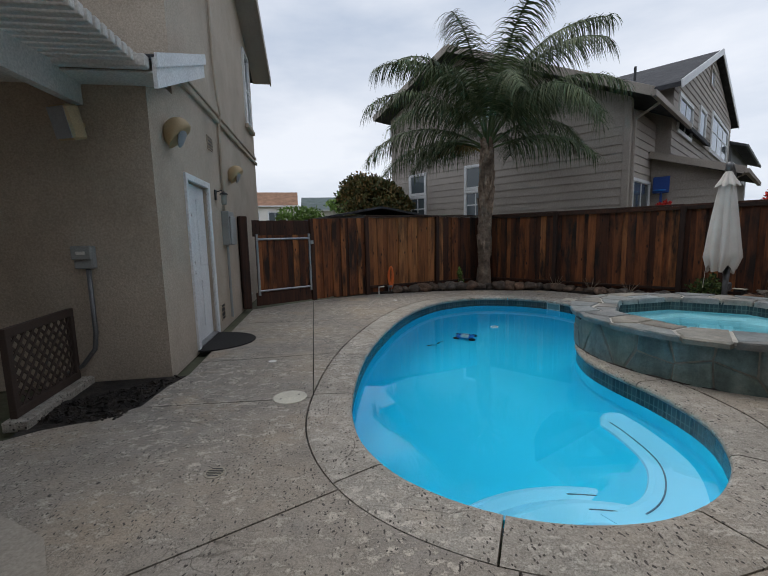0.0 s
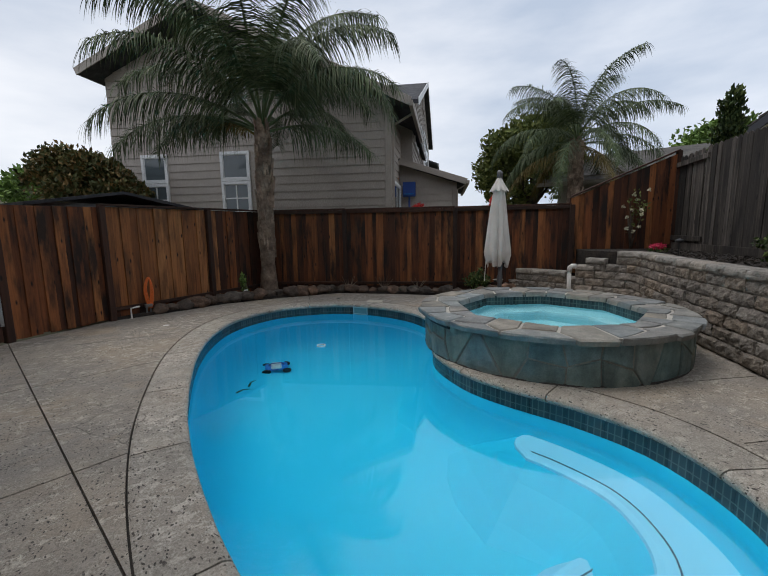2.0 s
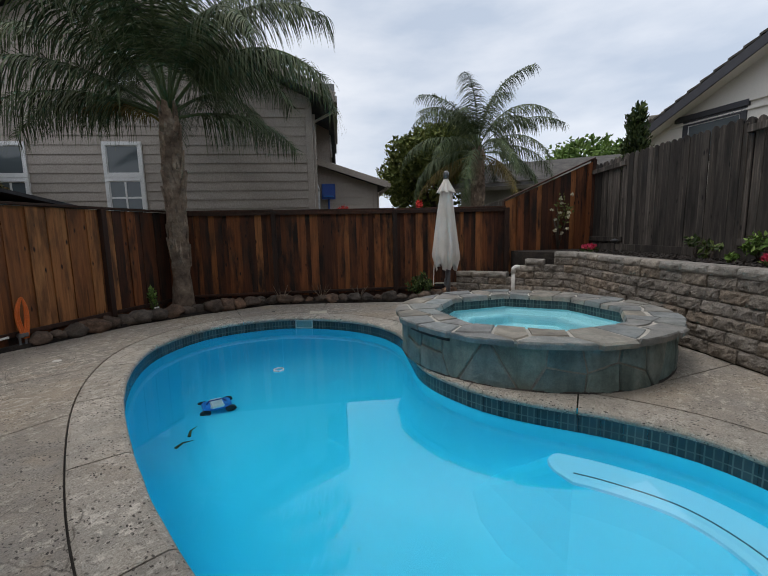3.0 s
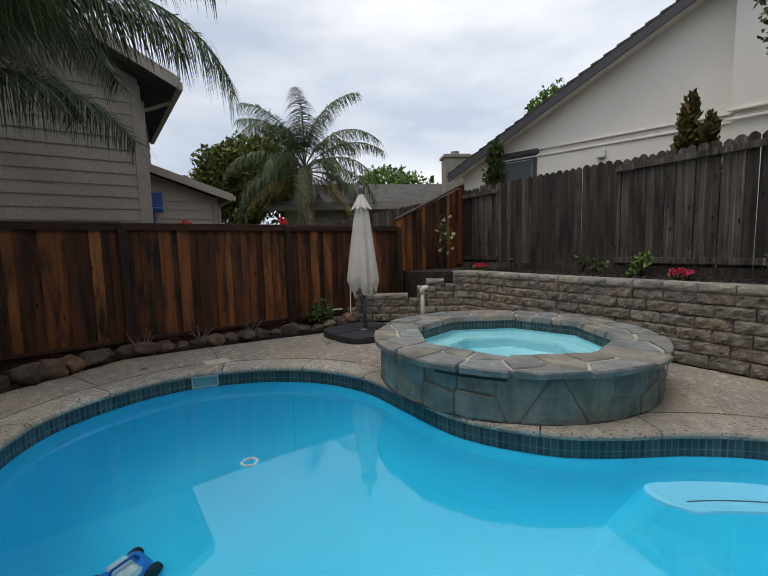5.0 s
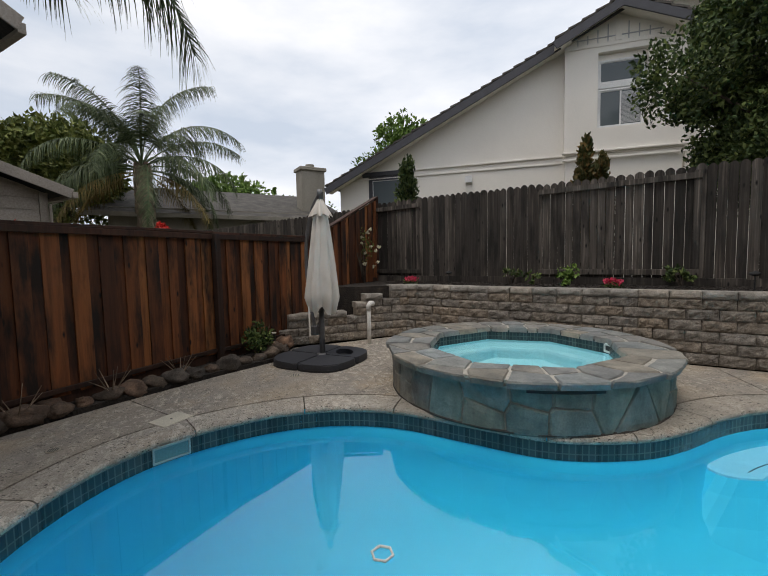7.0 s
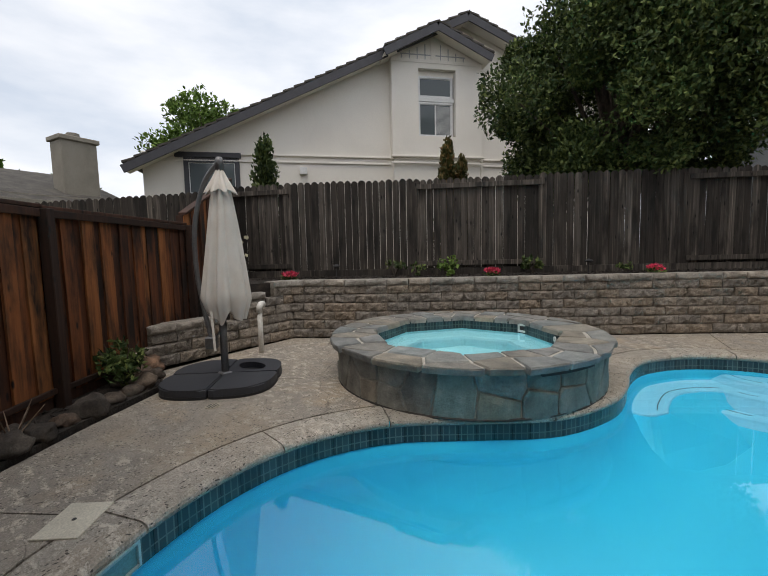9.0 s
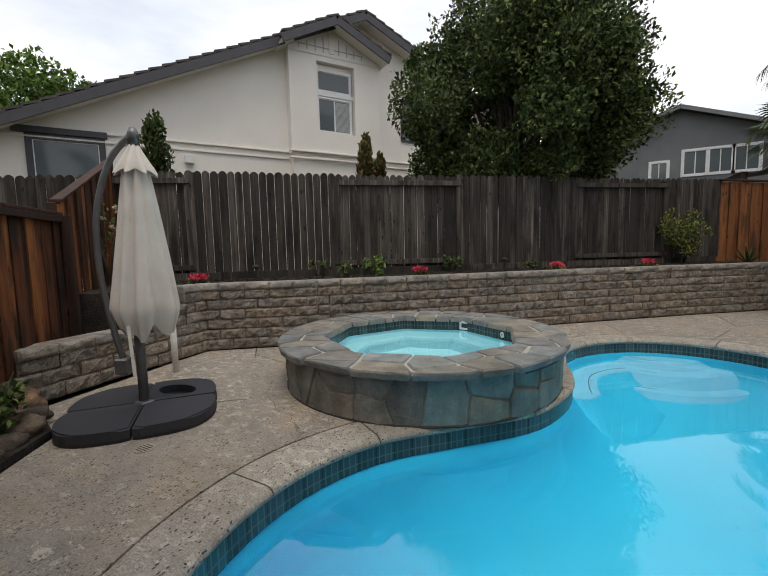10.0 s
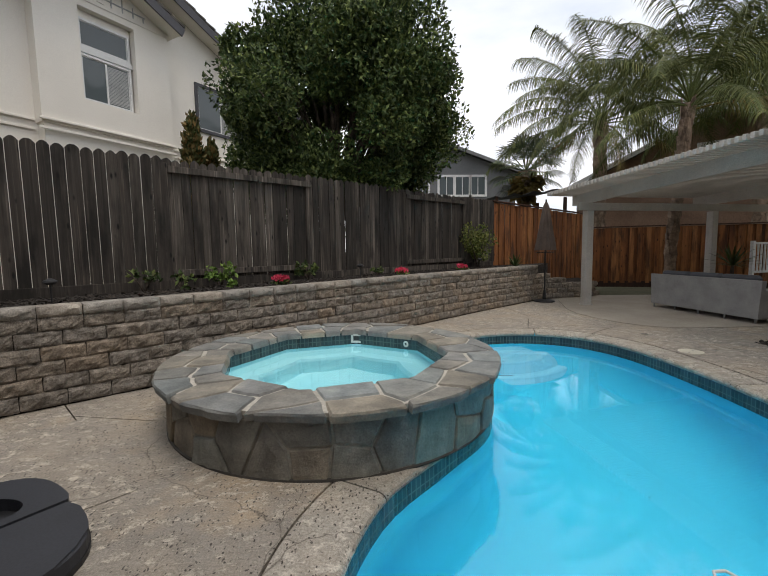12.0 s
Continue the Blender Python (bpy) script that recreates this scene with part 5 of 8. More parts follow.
def wall_fixture(name, x, y, z, rz, label, category):
    return thing(name, HOUSE @ pose(x, y, z, 0, 0, rz), label, category)


def loudspeaker(x, y, z, rz, tilt):
    s = wall_fixture("loudspeaker", x, y, z, rz, "weathered beige outdoor loudspeaker on a wall bracket", "speaker")
    m = pose(0, -0.13, 0, tilt, 0, 0)
    bm = bmesh.new()
    bmesh.ops.create_uvsphere(bm, u_segments=24, v_segments=16, radius=1.0)
    for v in bm.verts:
        v.co = Vector((v.co.x * 0.125, max(v.co.y * 0.15, -0.05 - 0.12 * v.co.z), v.co.z * 0.17))
    part("cabinet", bm, M_SPEAKER, s, "", True).matrix_local = m
    bm = bmesh.new()
    bmesh.ops.create_uvsphere(bm, u_segments=24, v_segments=12, radius=1.0)
    for v in bm.verts:
        v.co = Vector((v.co.x * 0.104, v.co.y * 0.022 - 0.048 - 0.02 * v.co.z, v.co.z * 0.145))
    part("grille", bm, M_GRILLE, s, "grey grille", True).matrix_local = m
    part("bracket", tube([(0, 0, 0), (0, -0.06, -0.01), (0, -0.1, 0)], 0.02, 8), M_SPEAKER, s)


bs = wall_fixture("loudspeaker", -0.62, 0.0, 2.50, 0, "weathered beige wedge-shaped outdoor loudspeaker on a wall bracket", "speaker")
part("cabinet", boxed(-0.105, 0.105, -0.10, 0.05, -0.15, 0.15, None, 0.02), M_SPEAKER, bs).matrix_local = pose(0, -0.14, 0, 14, 0, -22)
part("grille", boxed(-0.092, 0.092, -0.108, -0.102, -0.135, 0.135, None, 0.002), M_GRILLE, bs, "grey grille").matrix_local = pose(0, -0.14, 0, 14, 0, -22)
part("bracket", tube([(0.03, 0, 0), (0.06, -0.06, 0.0), (0.05, -0.1, 0)], 0.025, 8), M_SPEAKER, bs)
loudspeaker(0.0, 0.42, 2.55, 90, 10)
loudspeaker(0.0, 3.45, 2.55, 90, 10)


def vent(y, z, w, h):
    v = wall_fixture("wall_vent", 0, y, z, 90, "painted louvred vent in the stucco wall", "vent")
    bm = bmesh.new()
    for x0, x1, z0, z1 in ((-w / 2, w / 2, h / 2 - 0.015, h / 2), (-w / 2, w / 2, -h / 2, -h / 2 + 0.015), (-w / 2, -w / 2 + 0.015, -h / 2 + 0.015, h / 2 - 0.015), (w / 2 - 0.015, w / 2, -h / 2 + 0.015, h / 2 - 0.015)):
        add_box(bm, x0, x1, -0.014, 0, z0, z1)
    part("frame", bm, M_STUCCO, v)
    part("backing", boxed(-w / 2 + 0.015, w / 2 - 0.015, -0.004, 0, -h / 2 + 0.015, h / 2 - 0.015), M_BLACK, v)
    for i in range(3):
        zz = -h / 2 + 0.02 + (h - 0.04) * (i + 0.5) / 3
        part("slat", boxed(-w / 2 + 0.016, w / 2 - 0.016, -0.002, 0.002, -0.011, 0.011), M_STUCCO, v).matrix_local = pose(0, -0.012, zz, 35, 0, 0)


vent(2.25, 2.84, 0.30, 0.2)
vent(2.32, 0.25, 0.26, 0.26)
lamp = wall_fixture("wall_lantern", 0, 2.36, 2.05, 90, "small dark metal wall lantern beside the door", "lantern")
part("back_plate", boxed(-0.05, 0.05, -0.02, 0, -0.04, 0.12, None, 0.006), M_BLACK, lamp)
part("arm", tube([(0, 0, 0.08), (0, -0.1, 0.11), (0, -0.13, 0.05)], 0.01, 8), M_BLACK, lamp)
bm = lathe([(0.0, 0.09), (0.05, 0.06), (0.055, 0.04), (0.045, 0.04), (0.04, -0.1), (0.03, -0.11), (0, -0.11)], 8)
part("lantern_glass", bm, glass_pane("lantern_glass", (0.3, 0.32, 0.3)), lamp).matrix_local = pose(0, -0.13, 0)
part("cap", lathe([(0, 0.1), (0.062, 0.055), (0.062, 0.045), (0, 0.05)], 8), M_BLACK, lamp).matrix_local = pose(0, -0.13, 0)
panel = wall_fixture("electrical_panel", 0, 2.85, 1.58, 90, "grey metal electrical panel on the stucco wall", "electrical panel")
part("body", boxed(-0.2, 0.2, -0.12, 0, -0.28, 0.28, None, 0.01), M_BOX, panel)
part("cover", boxed(-0.19, 0.19, -0.15, -0.122, -0.27, 0.2, None, 0.012), M_BOX, panel)
part("conduit", tube([(-0.1, -0.05, -0.28), (-0.1, -0.05, -1.5)], 0.022, 8), M_BOX, panel)
pipe = wall_fixture("wall_conduit", 0, 2.78, 0, 90, "painted conduit that climbs the stucco wall", "conduit")
part("pipe", tube([(0.0, -0.03, 1.86), (0.0, -0.03, 3.2), (0.02, -0.07, 3.42), (-0.1, -0.06, 3.7), (-0.1, -0.035, 4.2), (-0.1, -0.035, 7.4)], 0.022, 8), M_STUCCO, pipe, "", True)
swbox = wall_fixture("junction_box", -0.68, 0, 1.26, 0, "grey weatherproof disconnect box on the wall", "junction box")
part("body", boxed(-0.085, 0.085, -0.09, 0, -0.11, 0.11, None, 0.012), M_BOX, swbox)
part("cover", boxed(-0.09, 0.09, -0.12, -0.088, -0.02, 0.115, None, 0.01), M_BOX, swbox)
part("label_plate", boxed(-0.04, 0.04, -0.1215, -0.119, 0.03, 0.06), M_PVC, swbox, "pale blank label")
part("conduit", tube([(0.02, -0.05, -0.11), (0.02, -0.05, -0.75), (0.0, -0.06, -0.92), (-0.12, -0.08, -1.08), (-0.25, -0.1, -1.14)], 0.022, 8), M_STEEL, swbox, "grey flexible conduit", True)
tap = wall_fixture("wall_tap", 0, 4.15, 0.3, 90, "small white hose tap on the wall", "tap")
part("spout", tube([(0, 0, 0), (0, -0.1, 0), (0, -0.16, -0.02)], 0.016, 8), M_PVC, tap)
mat_ob = thing("door_mat", HOUSE @ pose(0.02, 1.35, 0.0), "half-round black rubber doormat on the concrete", "doormat")
bm = prism([(0.0, -0.52)] + [(0.62 * math.cos(a), 0.52 * math.sin(a)) for a in [math.pi * (k / 20 - 0.5) for k in range(1, 20)]] + [(0.0, 0.52)], 0.001, 0.014)
part("mat", bm, M_MAT, mat_ob)

# lattice screen by the house wall
lat = thing("lattice_screen", pose(-2.86, 3.02, 0, 0, 0, 102), "dark brown wooden lattice screen on a concrete curb", "lattice")
for x0, x1, z0, z1 in ((0, 0.95, 0.70, 0.77), (0, 0.95, 0.06, 0.13), (0, 0.06, 0.13, 0.70), (0.89, 0.95, 0.13, 0.70)):
    part("frame_bar", boxed(x0, x1, -0.025, 0.025, z0, z1, None, 0.004), M_LATTICE, lat)
for s in range(-7, 13):
    for sgn in (1, -1):
        poly = [(s * 0.11, 0.13), (s * 0.11 + 0.035, 0.13), (s * 0.11 + 0.035 + sgn * 0.57, 0.70), (s * 0.11 + sgn * 0.57, 0.70)]
        poly = clip_poly(clip_poly(poly, 1, 0, 0.89), -1, 0, -0.06)
        if len(poly) > 2:
            part("lath", upright(poly, -0.008 if sgn > 0 else 0.001, -0.001 if sgn > 0 else 0.008), M_LATTICE, lat)
part("curb", boxed(-0.05, 1.0, -0.12, 0.06, -0.03, 0.06, None, 0.01), M_COPING, lat, "concrete curb")

# pergola over the patio
perg = thing("pergola", HOUSE, "pale painted wooden patio pergola with close slats", "pergola", kind="structure")
for x in (-0.60, -4.4, -8.2):
    beam(perg, "edge_beam", (x, -0.02, 2.82), (x, -5.68, 2.593), 0.09, 0.26, M_PERGOLA)
    part("post", boxed(x - 0.09, x + 0.09, -5.24, -5.06, 0.0, 2.30, None, 0.008), M_PERGOLA, perg)
    part("post_foot", boxed(x - 0.11, x + 0.11, -5.26, -5.04, 0.0, 0.03, None, 0.004), M_PERGOLA, perg)
beam(perg, "end_beam", (-0.30, -5.15, 2.40), (-8.8, -5.15, 2.40), 0.09, 0.18, M_PERGOLA)
y = -5.78
while y < -0.38:
    z = 2.95 + 0.04 * y
    part("slat", boxed(-9.0, 0.10, y, y + 0.060, z, z + 0.09, None, 0.006), M_PERGOLA, perg)
    y += 0.105

# neighbour's taupe house beyond the red fence
NB = pose(6.75, 11.54, 0, 0, 0, -45)
nb = thing("neighbour_house", NB, "two-storey taupe house with lapped siding and dark shingle roof", "house")
A_POLY = [(-9.0, 0), (0, 0), (0, 4.95), (-5.6, 7.6), (-8.7, 6.35), (-9.0, 6.2)]
part("wall", upright(A_POLY, 0.001, 0.25), M_SIDING, nb)
siding(nb, A_POLY, NB @ pose(0, 0, 0), 0.235)
B_POLY = [(0, 0), (9, 0), (9, 4.7), (0, 4.7)]
MB = NB @ pose(0, 0, 0, 0, 0, 90)
part("wall", upright(B_POLY, 0.001, 0.25), M_SIDING, nb).matrix_world = MB
siding(nb, B_POLY, MB, 0.235)
part("corner_board", boxed(-0.14, 0.035, -0.036, 0.12, 0, 4.85, None, 0.006), M_TAUPETRIM, nb)
part("downspout", boxed(0.04, 0.11, 0.14, 0.21, 0, 4.6, None, 0.01), M_TAUPETRIM, nb)
for (x0, z0), w in (((-5.2, 2.15), 0.78), ((-7.9, 2.15), 0.72)):
    window_unit(nb, NB @ pose(x0, -0.03, 2.0), w, 0.85, M_WHITE, 0.09, (w / 2,), (0.42,))
    window_unit(nb, NB @ pose(x0, -0.03, 3.04), w, 0.7, M_WHITE, 0.09)
window_unit(nb, NB @ pose(-4.8, -0.03, 5.3), 0.42, 0.6, M_WHITE, 0.09, (0.21,), (0.3,))
slab_roof(nb, "roof", (0.62, -0.7, 4.86), (0.62, 9, 4.86), (-5.6, 9, 7.85), (-5.6, -0.7, 7.85), 0.14, M_SHINGLE)
slab_roof(nb, "roof", (-5.6, -0.7, 7.85), (-5.6, 9, 7.85), (-9.35, 9, 6.26), (-9.35, -0.7, 6.26), 0.14, M_SHINGLE)
beam(nb, "rake_board", (0.65, -0.72, 4.78), (-5.6, -0.72, 7.78), 0.03, 0.22, M_TAUPETRIM)
beam(nb, "rake_board", (-9.35, -0.72, 6.19), (-5.6, -0.72, 7.78), 0.03, 0.22, M_TAUPETRIM)
beam(nb, "gutter", (0.67, -0.7, 4.74), (0.67, 4.2, 4.74), 0.1, 0.15, M_TAUPETRIM)
part("gutter_elbow", tube([(0.64, 0.0, 4.64), (0.36, 0.1, 4.52), (0.08, 0.17, 4.4)], 0.035, 8), M_TAUPETRIM, nb)
# upper storey with its gable end
G_POLY = [(2.75, 0), (17.2, 0), (17.2, 7.0), (10.1, 8.55), (2.75, 5.75)]
MG = NB @ pose(0.42, 0, 0, 0, 0, 90)
part("wall_gable", upright(G_POLY, 0.001, 0.25), M_SIDING, nb).matrix_world = MG
siding(nb, G_POLY, MG, 0.235)
part("wall_gable_side", boxed(-5, 0.42, 2.75, 2.95, 0, 5.75), M_SIDING, nb)
window_unit(nb, MG @ pose(3.5, -0.03, 4.6), 2.2, 1.0, M_WHITE, 0.12, (1.1,))
window_unit(nb, MG @ pose(7.3, -0.03, 5.0), 1.3, 0.95, M_WHITE, 0.12)
window_unit(nb, MG @ pose(10.4, -0.03, 4.85), 5.4, 1.45, M_WHITE, 0.16, (1.8, 3.6), (0.8,))
window_unit(nb, MG @ pose(9.2, -0.03, 7.3), 0.8, 0.6, M_TAUPETRIM, 0.08)
slab_roof(nb, "roof_upper", (0.68, 2.3, 5.72), (0.68, 10.1, 8.8), (-6, 10.1, 8.8), (-6, 2.3, 5.72), 0.14, M_SHINGLE)
slab_roof(nb, "roof_upper", (0.68, 10.1, 8.8), (0.68, 18.2, 7.1), (-6, 18.2, 7.1), (-6, 10.1, 8.8), 0.14, M_SHINGLE)
beam(nb, "rake_board", (0.69, 2.3, 5.64), (0.69, 10.1, 8.72), 0.03, 0.24, M_WHITE)
beam(nb, "rake_board", (0.69, 10.1, 8.72), (0.69, 18.2, 7.02), 0.03, 0.24, M_WHITE)
part("vent_pipe", tube([(-1.5, 6.0, 6.9), (-1.5, 6.0, 7.7)], 0.05, 8), M_BLACK, nb)
# lean-to
part("lean_to_wall", upright([(0.0, 0), (1.95, 0), (1.95, 2.95), (0.0, 3.6)], 2.41, 2.6), M_SIDING, nb)
siding(nb, [(0.03, 0), (1.95, 0), (1.95, 2.95), (0.03, 3.6)], NB @ pose(0, 2.41, 0), 0.235)
part("lean_to_wall", boxed(1.75, 1.95, 2.61, 7.0, 0, 2.9), M_SIDING, nb)
slab_roof(nb, "lean_to_roof", (0.0, 2.05, 3.78), (2.3, 2.05, 3.03), (2.3, 7.2, 3.03), (0.0, 7.2, 3.78), 0.1, M_SHINGLE)
beam(nb, "lean_to_rake", (0.03, 2.04, 3.68), (2.3, 2.04, 2.94), 0.03, 0.2, M_TAUPETRIM)
part("lean_to_corner", boxed(1.84, 1.99, 2.36, 2.5, 0, 2.95, None, 0.006), M_TAUPETRIM, nb)
beam(nb, "gutter", (2.34, 2.0, 2.92), (2.34, 7.2, 2.92), 0.1, 0.12, M_TAUPETRIM)
part("downspout", tube([(2.3, 2.2, 2.86), (2.0, 2.3, 2.7), (2.0, 2.3, 0)], 0.03, 8), M_TAUPETRIM, nb)
window_unit(nb, MB @ pose(0.42, -0.03, 1.6), 1.75, 1.18, M_WHITE, 0.09, (0.87,))
hoop = thing("basketball_hoop", NB @ pose(0.36, 2.2, 2.5), "blue toy basketball backboard by the house wall", "basketball hoop")
part("backboard", boxed(-0.22, 0.22, -0.02, 0.02, 0.0, 0.5, None, 0.02), M_BLUE, hoop)
part("pole", tube([(0, 0.05, 0.1), (0, 0.05, -2.5)], 0.035, 8), M_BLUE, hoop)
part("rim", tube([(0.16 * math.cos(a), -0.18 + 0.16 * math.sin(a), 0.08) for a in [2 * math.pi * k / 16 for k in range(17)]], 0.012, 6), M_ROBOT, hoop)

# cream stucco house beyond the grey fence
WH = pose(15.5, 5.24, 0, 0, 0, -123.4)
wh = thing("cream_house", WH, "cream stucco house with a long dark-tiled gable roof", "house")
MAIN = [(0.55, 0), (17.5, 0), (17.5, 6.3), (10.9, 9.06), (0.55, 4.1)]
part("wall", upright(MAIN, 0.0, 0.3), M_WHITESTUCCO, wh)
bx0, bx1, wx0, wx1, wz0, wz1 = 8.29, 11.47, 9.20, 10.52, 5.25, 7.44
for outline in ([(bx0, 4.5), (wx0, 4.5), (wx0, wz1), (bx0, wz1)], [(wx1, 4.5), (bx1, 4.5), (bx1, wz1), (wx1, wz1)], [(wx0, 4.5), (wx1, 4.5), (wx1, wz0), (wx0, wz0)], [(bx0, wz1), (bx1, wz1), (bx1, 7.72), (9.72, 8.52), (bx0, 7.72)]):
    part("bay_wall", upright(outline, -0.35, -0.001), M_WHITESTUCCO, wh)
part("bay_wall", boxed(bx0 + 0.05, bx1 - 0.05, -0.30, -0.001, 0, 4.5), M_WHITESTUCCO, wh)
window_unit(wh, WH @ pose(9.29, -0.14, 5.33), 1.12, 1.03, M_WHITE, 0.06, (0.56,), (), True)
window_unit(wh, WH @ pose(9.29, -0.14, 6.62), 1.12, 0.58, M_WHITE, 0.06)
part("window_sill", boxed(wx0 + 0.005, wx1 - 0.005, -0.20, -0.12, 6.43, 6.555, None, 0.006), M_WHITE, wh)
part("window_head", boxed(wx0 + 0.005, wx1 - 0.005, -0.16, -0.12, 7.265, 7.435, None, 0.004), M_WHITESTUCCO, wh)
for z, d in ((4.33, 0.05), (4.54, 0.07)):
    part("band", boxed(0.55, bx0 - 0.01, -d, -0.001, z, z + 0.06, None, 0.01), M_WHITESTUCCO, wh)
    part("band", boxed(bx0 - 0.07, bx1 + 0.07, -0.351 - d, -0.351, z, z + 0.06, None, 0.01), M_WHITESTUCCO, wh)
    part("band", boxed(11.66, 17.5, -d, -0.001, z, z + 0.06, None, 0.01), M_WHITESTUCCO, wh)
part("gable_band", boxed(bx0 - 0.005, bx1 + 0.005, -0.375, -0.351, 7.60, 7.70, None, 0.006), M_WHITESTUCCO, wh)
for k in range(9):
    part("gable_lattice", boxed(8.62 + 0.27 * k, 8.65 + 0.27 * k, -0.362, -0.351, 7.72, 7.86 + 0.46 * (1 - abs(k - 4) / 4)), M_DRAPE, wh)
part("gable_lattice", boxed(8.60, 10.85, -0.365, -0.351, 7.84, 7.87), M_DRAPE, wh)
part("gable_post", boxed(9.64, 9.80, -0.385, -0.351, 7.71, 8.40), M_WHITESTUCCO, wh)
window_unit(wh, WH @ pose(1.86, -0.005, 3.35), 1.36, 0.94, M_DARKTRIM, 0.14, (), (), False)
part("window_head", boxed(1.48, 3.42, -0.09, -0.001, 4.44, 4.60, None, 0.01), M_DARKTRIM, wh)
window_unit(wh, WH @ pose(12.62, -0.005, 5.45), 1.7, 1.3, M_DARKTRIM, 0.1, (0.85,), (), True)
part("wall_light", boxed(5.23, 5.46, -0.16, -0.001, 3.97, 4.19, None, 0.01), M_WHITE, wh)
part("downspout", boxed(11.56, 11.64, -0.08, -0.001, 0, 7.7, None, 0.01), M_WHITESTUCCO, wh)


def tiled_rake(parent, p, q, depth, up=0.16, fore=0.6):
    """A roof plane over p-q (x, z), with stepped tile courses, and its dark fascia."""
    p, q = Vector((p[0], 0, p[1])), Vector((q[0], 0, q[1]))
    d = q - p
    n_rows = max(2, int(d.length / 0.36))
    for i in range(n_rows):
        a, b = p + d * (i / n_rows), p + d * ((i + 1.12) / n_rows)
        low_first = d.z > 0
        za, zb = (0.055, 0.0) if low_first else (0.0, 0.055)
        bm = bmesh.new()
        c = [(a.x, -fore, a.z + za + up), (b.x, -fore, b.z + zb + up), (b.x, depth, b.z + zb + up), (a.x, depth, a.z + za + up)]
        hi = [bm.verts.new(v) for v in c]
        lo = [bm.verts.new((v[0], v[1], v[2] - 0.06)) for v in c]
        bm.faces.new(hi)
        bm.faces.new(lo[::-1])
        for k in range(4):
            bm.faces.new((hi[(k + 1) % 4], hi[k], lo[k], lo[(k + 1) % 4]))
        bmesh.ops.recalc_face_normals(bm, faces=bm.faces)
        part("tile_course", bm, M_ROOFTILE, parent)
    beam(parent, "fascia", (p.x, 0.03 - fore, p.z - 0.02), (q.x, 0.03 - fore, q.z - 0.02), 0.05, 0.24, M_DARKTRIM)
    slab_roof(parent, "soffit", (p.x, 0.05 - fore, p.z - 0.02), (q.x, 0.05 - fore, q.z - 0.02), (q.x, 0.0, q.z - 0.02), (p.x, 0.0, p.z - 0.02), 0.03, M_WHITESTUCCO)


tiled_rake(wh, (0.2, 3.97), (8.1, 7.75), 8)
tiled_rake(wh, (7.95, 7.62), (9.72, 8.52), 3, 0.16, 0.95)
tiled_rake(wh, (9.72, 8.52), (11.6, 7.68), 3, 0.16, 0.95)
tiled_rake(wh, (8.4, 7.9), (10.9, 9.10), 9)
tiled_rake(wh, (10.9, 9.10), (18.0, 6.2), 9)


def simple_house(name, m, label, length, depth, eave, ridge, wall_mat, roof_mat, wins=(), gable=True, rake=None):
    """A far house: walls, gable roof with overhang, windows on the side that faces local -y (the gable end if so)."""
    h = thing(name, m, label, "house", "far houses")
    poly = [(0, 0), (length, 0), (length, eave), (length / 2, ridge), (0, eave)] if gable else [(0, 0), (length, 0), (length, eave), (0, eave)]
    part("wall", upright(poly, 0, 0.25), wall_mat, h)
    part("wall", boxed(0, 0.25, 0.25, depth, 0, eave), wall_mat, h)
    part("wall", boxed(length - 0.25, length, 0.25, depth, 0, eave), wall_mat, h)
    if gable:
        for x0 in (0, length):
            sx = -0.5 if x0 == 0 else length + 0.5
            ez = eave - 0.5 * (ridge - eave) / (length / 2)
            slab_roof(h, "roof", (sx, -0.5, ez + 0.15), (length / 2, -0.5, ridge + 0.15), (length / 2, depth, ridge + 0.15), (sx, depth, ez + 0.15), 0.14, roof_mat)
            beam(h, "rake_board", (sx, -0.52, ez + 0.05), (length / 2, -0.52, ridge + 0.05), 0.04, 0.2, rake or M_WHITE)
    else:
        slab_roof(h, "roof", (-0.5, -0.5, eave), (length + 0.5, -0.5, eave), (length + 0.5, depth / 2, ridge), (-0.5, depth / 2, ridge), 0.14, roof_mat)
        slab_roof(h, "roof", (-0.5, depth / 2, ridge), (length + 0.5, depth / 2, ridge), (length + 0.5, depth, eave), (-0.5, depth, eave), 0.14, roof_mat)
        beam(h, "gutter", (-0.5, -0.52, eave - 0.08), (length + 0.5, -0.52, eave - 0.08), 0.08, 0.14, M_WHITE)
    for x, z, w, hh in wins:
        window_unit(h, m @ pose(x, -0.005, z), w, hh, M_WHITE, 0.12, (w / 2,))
    return h


# grey house past the tree, tan house behind the palms, chimney house, and the far row by the gate
simple_house("grey_house", pose(3.8, -17.5, 0, 0, 0, 180), "slate-grey sided house with white windows, far behind the fence", 10.6, 8, 6.3, 8.2, M_GREYSIDING, M_SHINGLE, [(4.2, 4.5, 0.7, 1.1), (5.62, 4.9, 0.95, 1.15), (6.64, 4.9, 0.95, 1.15), (7.66, 4.9, 0.95, 1.15)], True, M_GREYSIDING)
simple_house("brown_house", pose(-7.5, -11.3, 0, 0, 0, 137), "brown gabled house behind the palms", 11, 8, 4.4, 6.9, grainy("brown_siding", (0.20, 0.12, 0.08), (0.26, 0.16, 0.11), (0.31, 0.2, 0.14), 0.8, 20), M_SHINGLE, [(4.8, 4.9, 1.1, 0.7)], True)
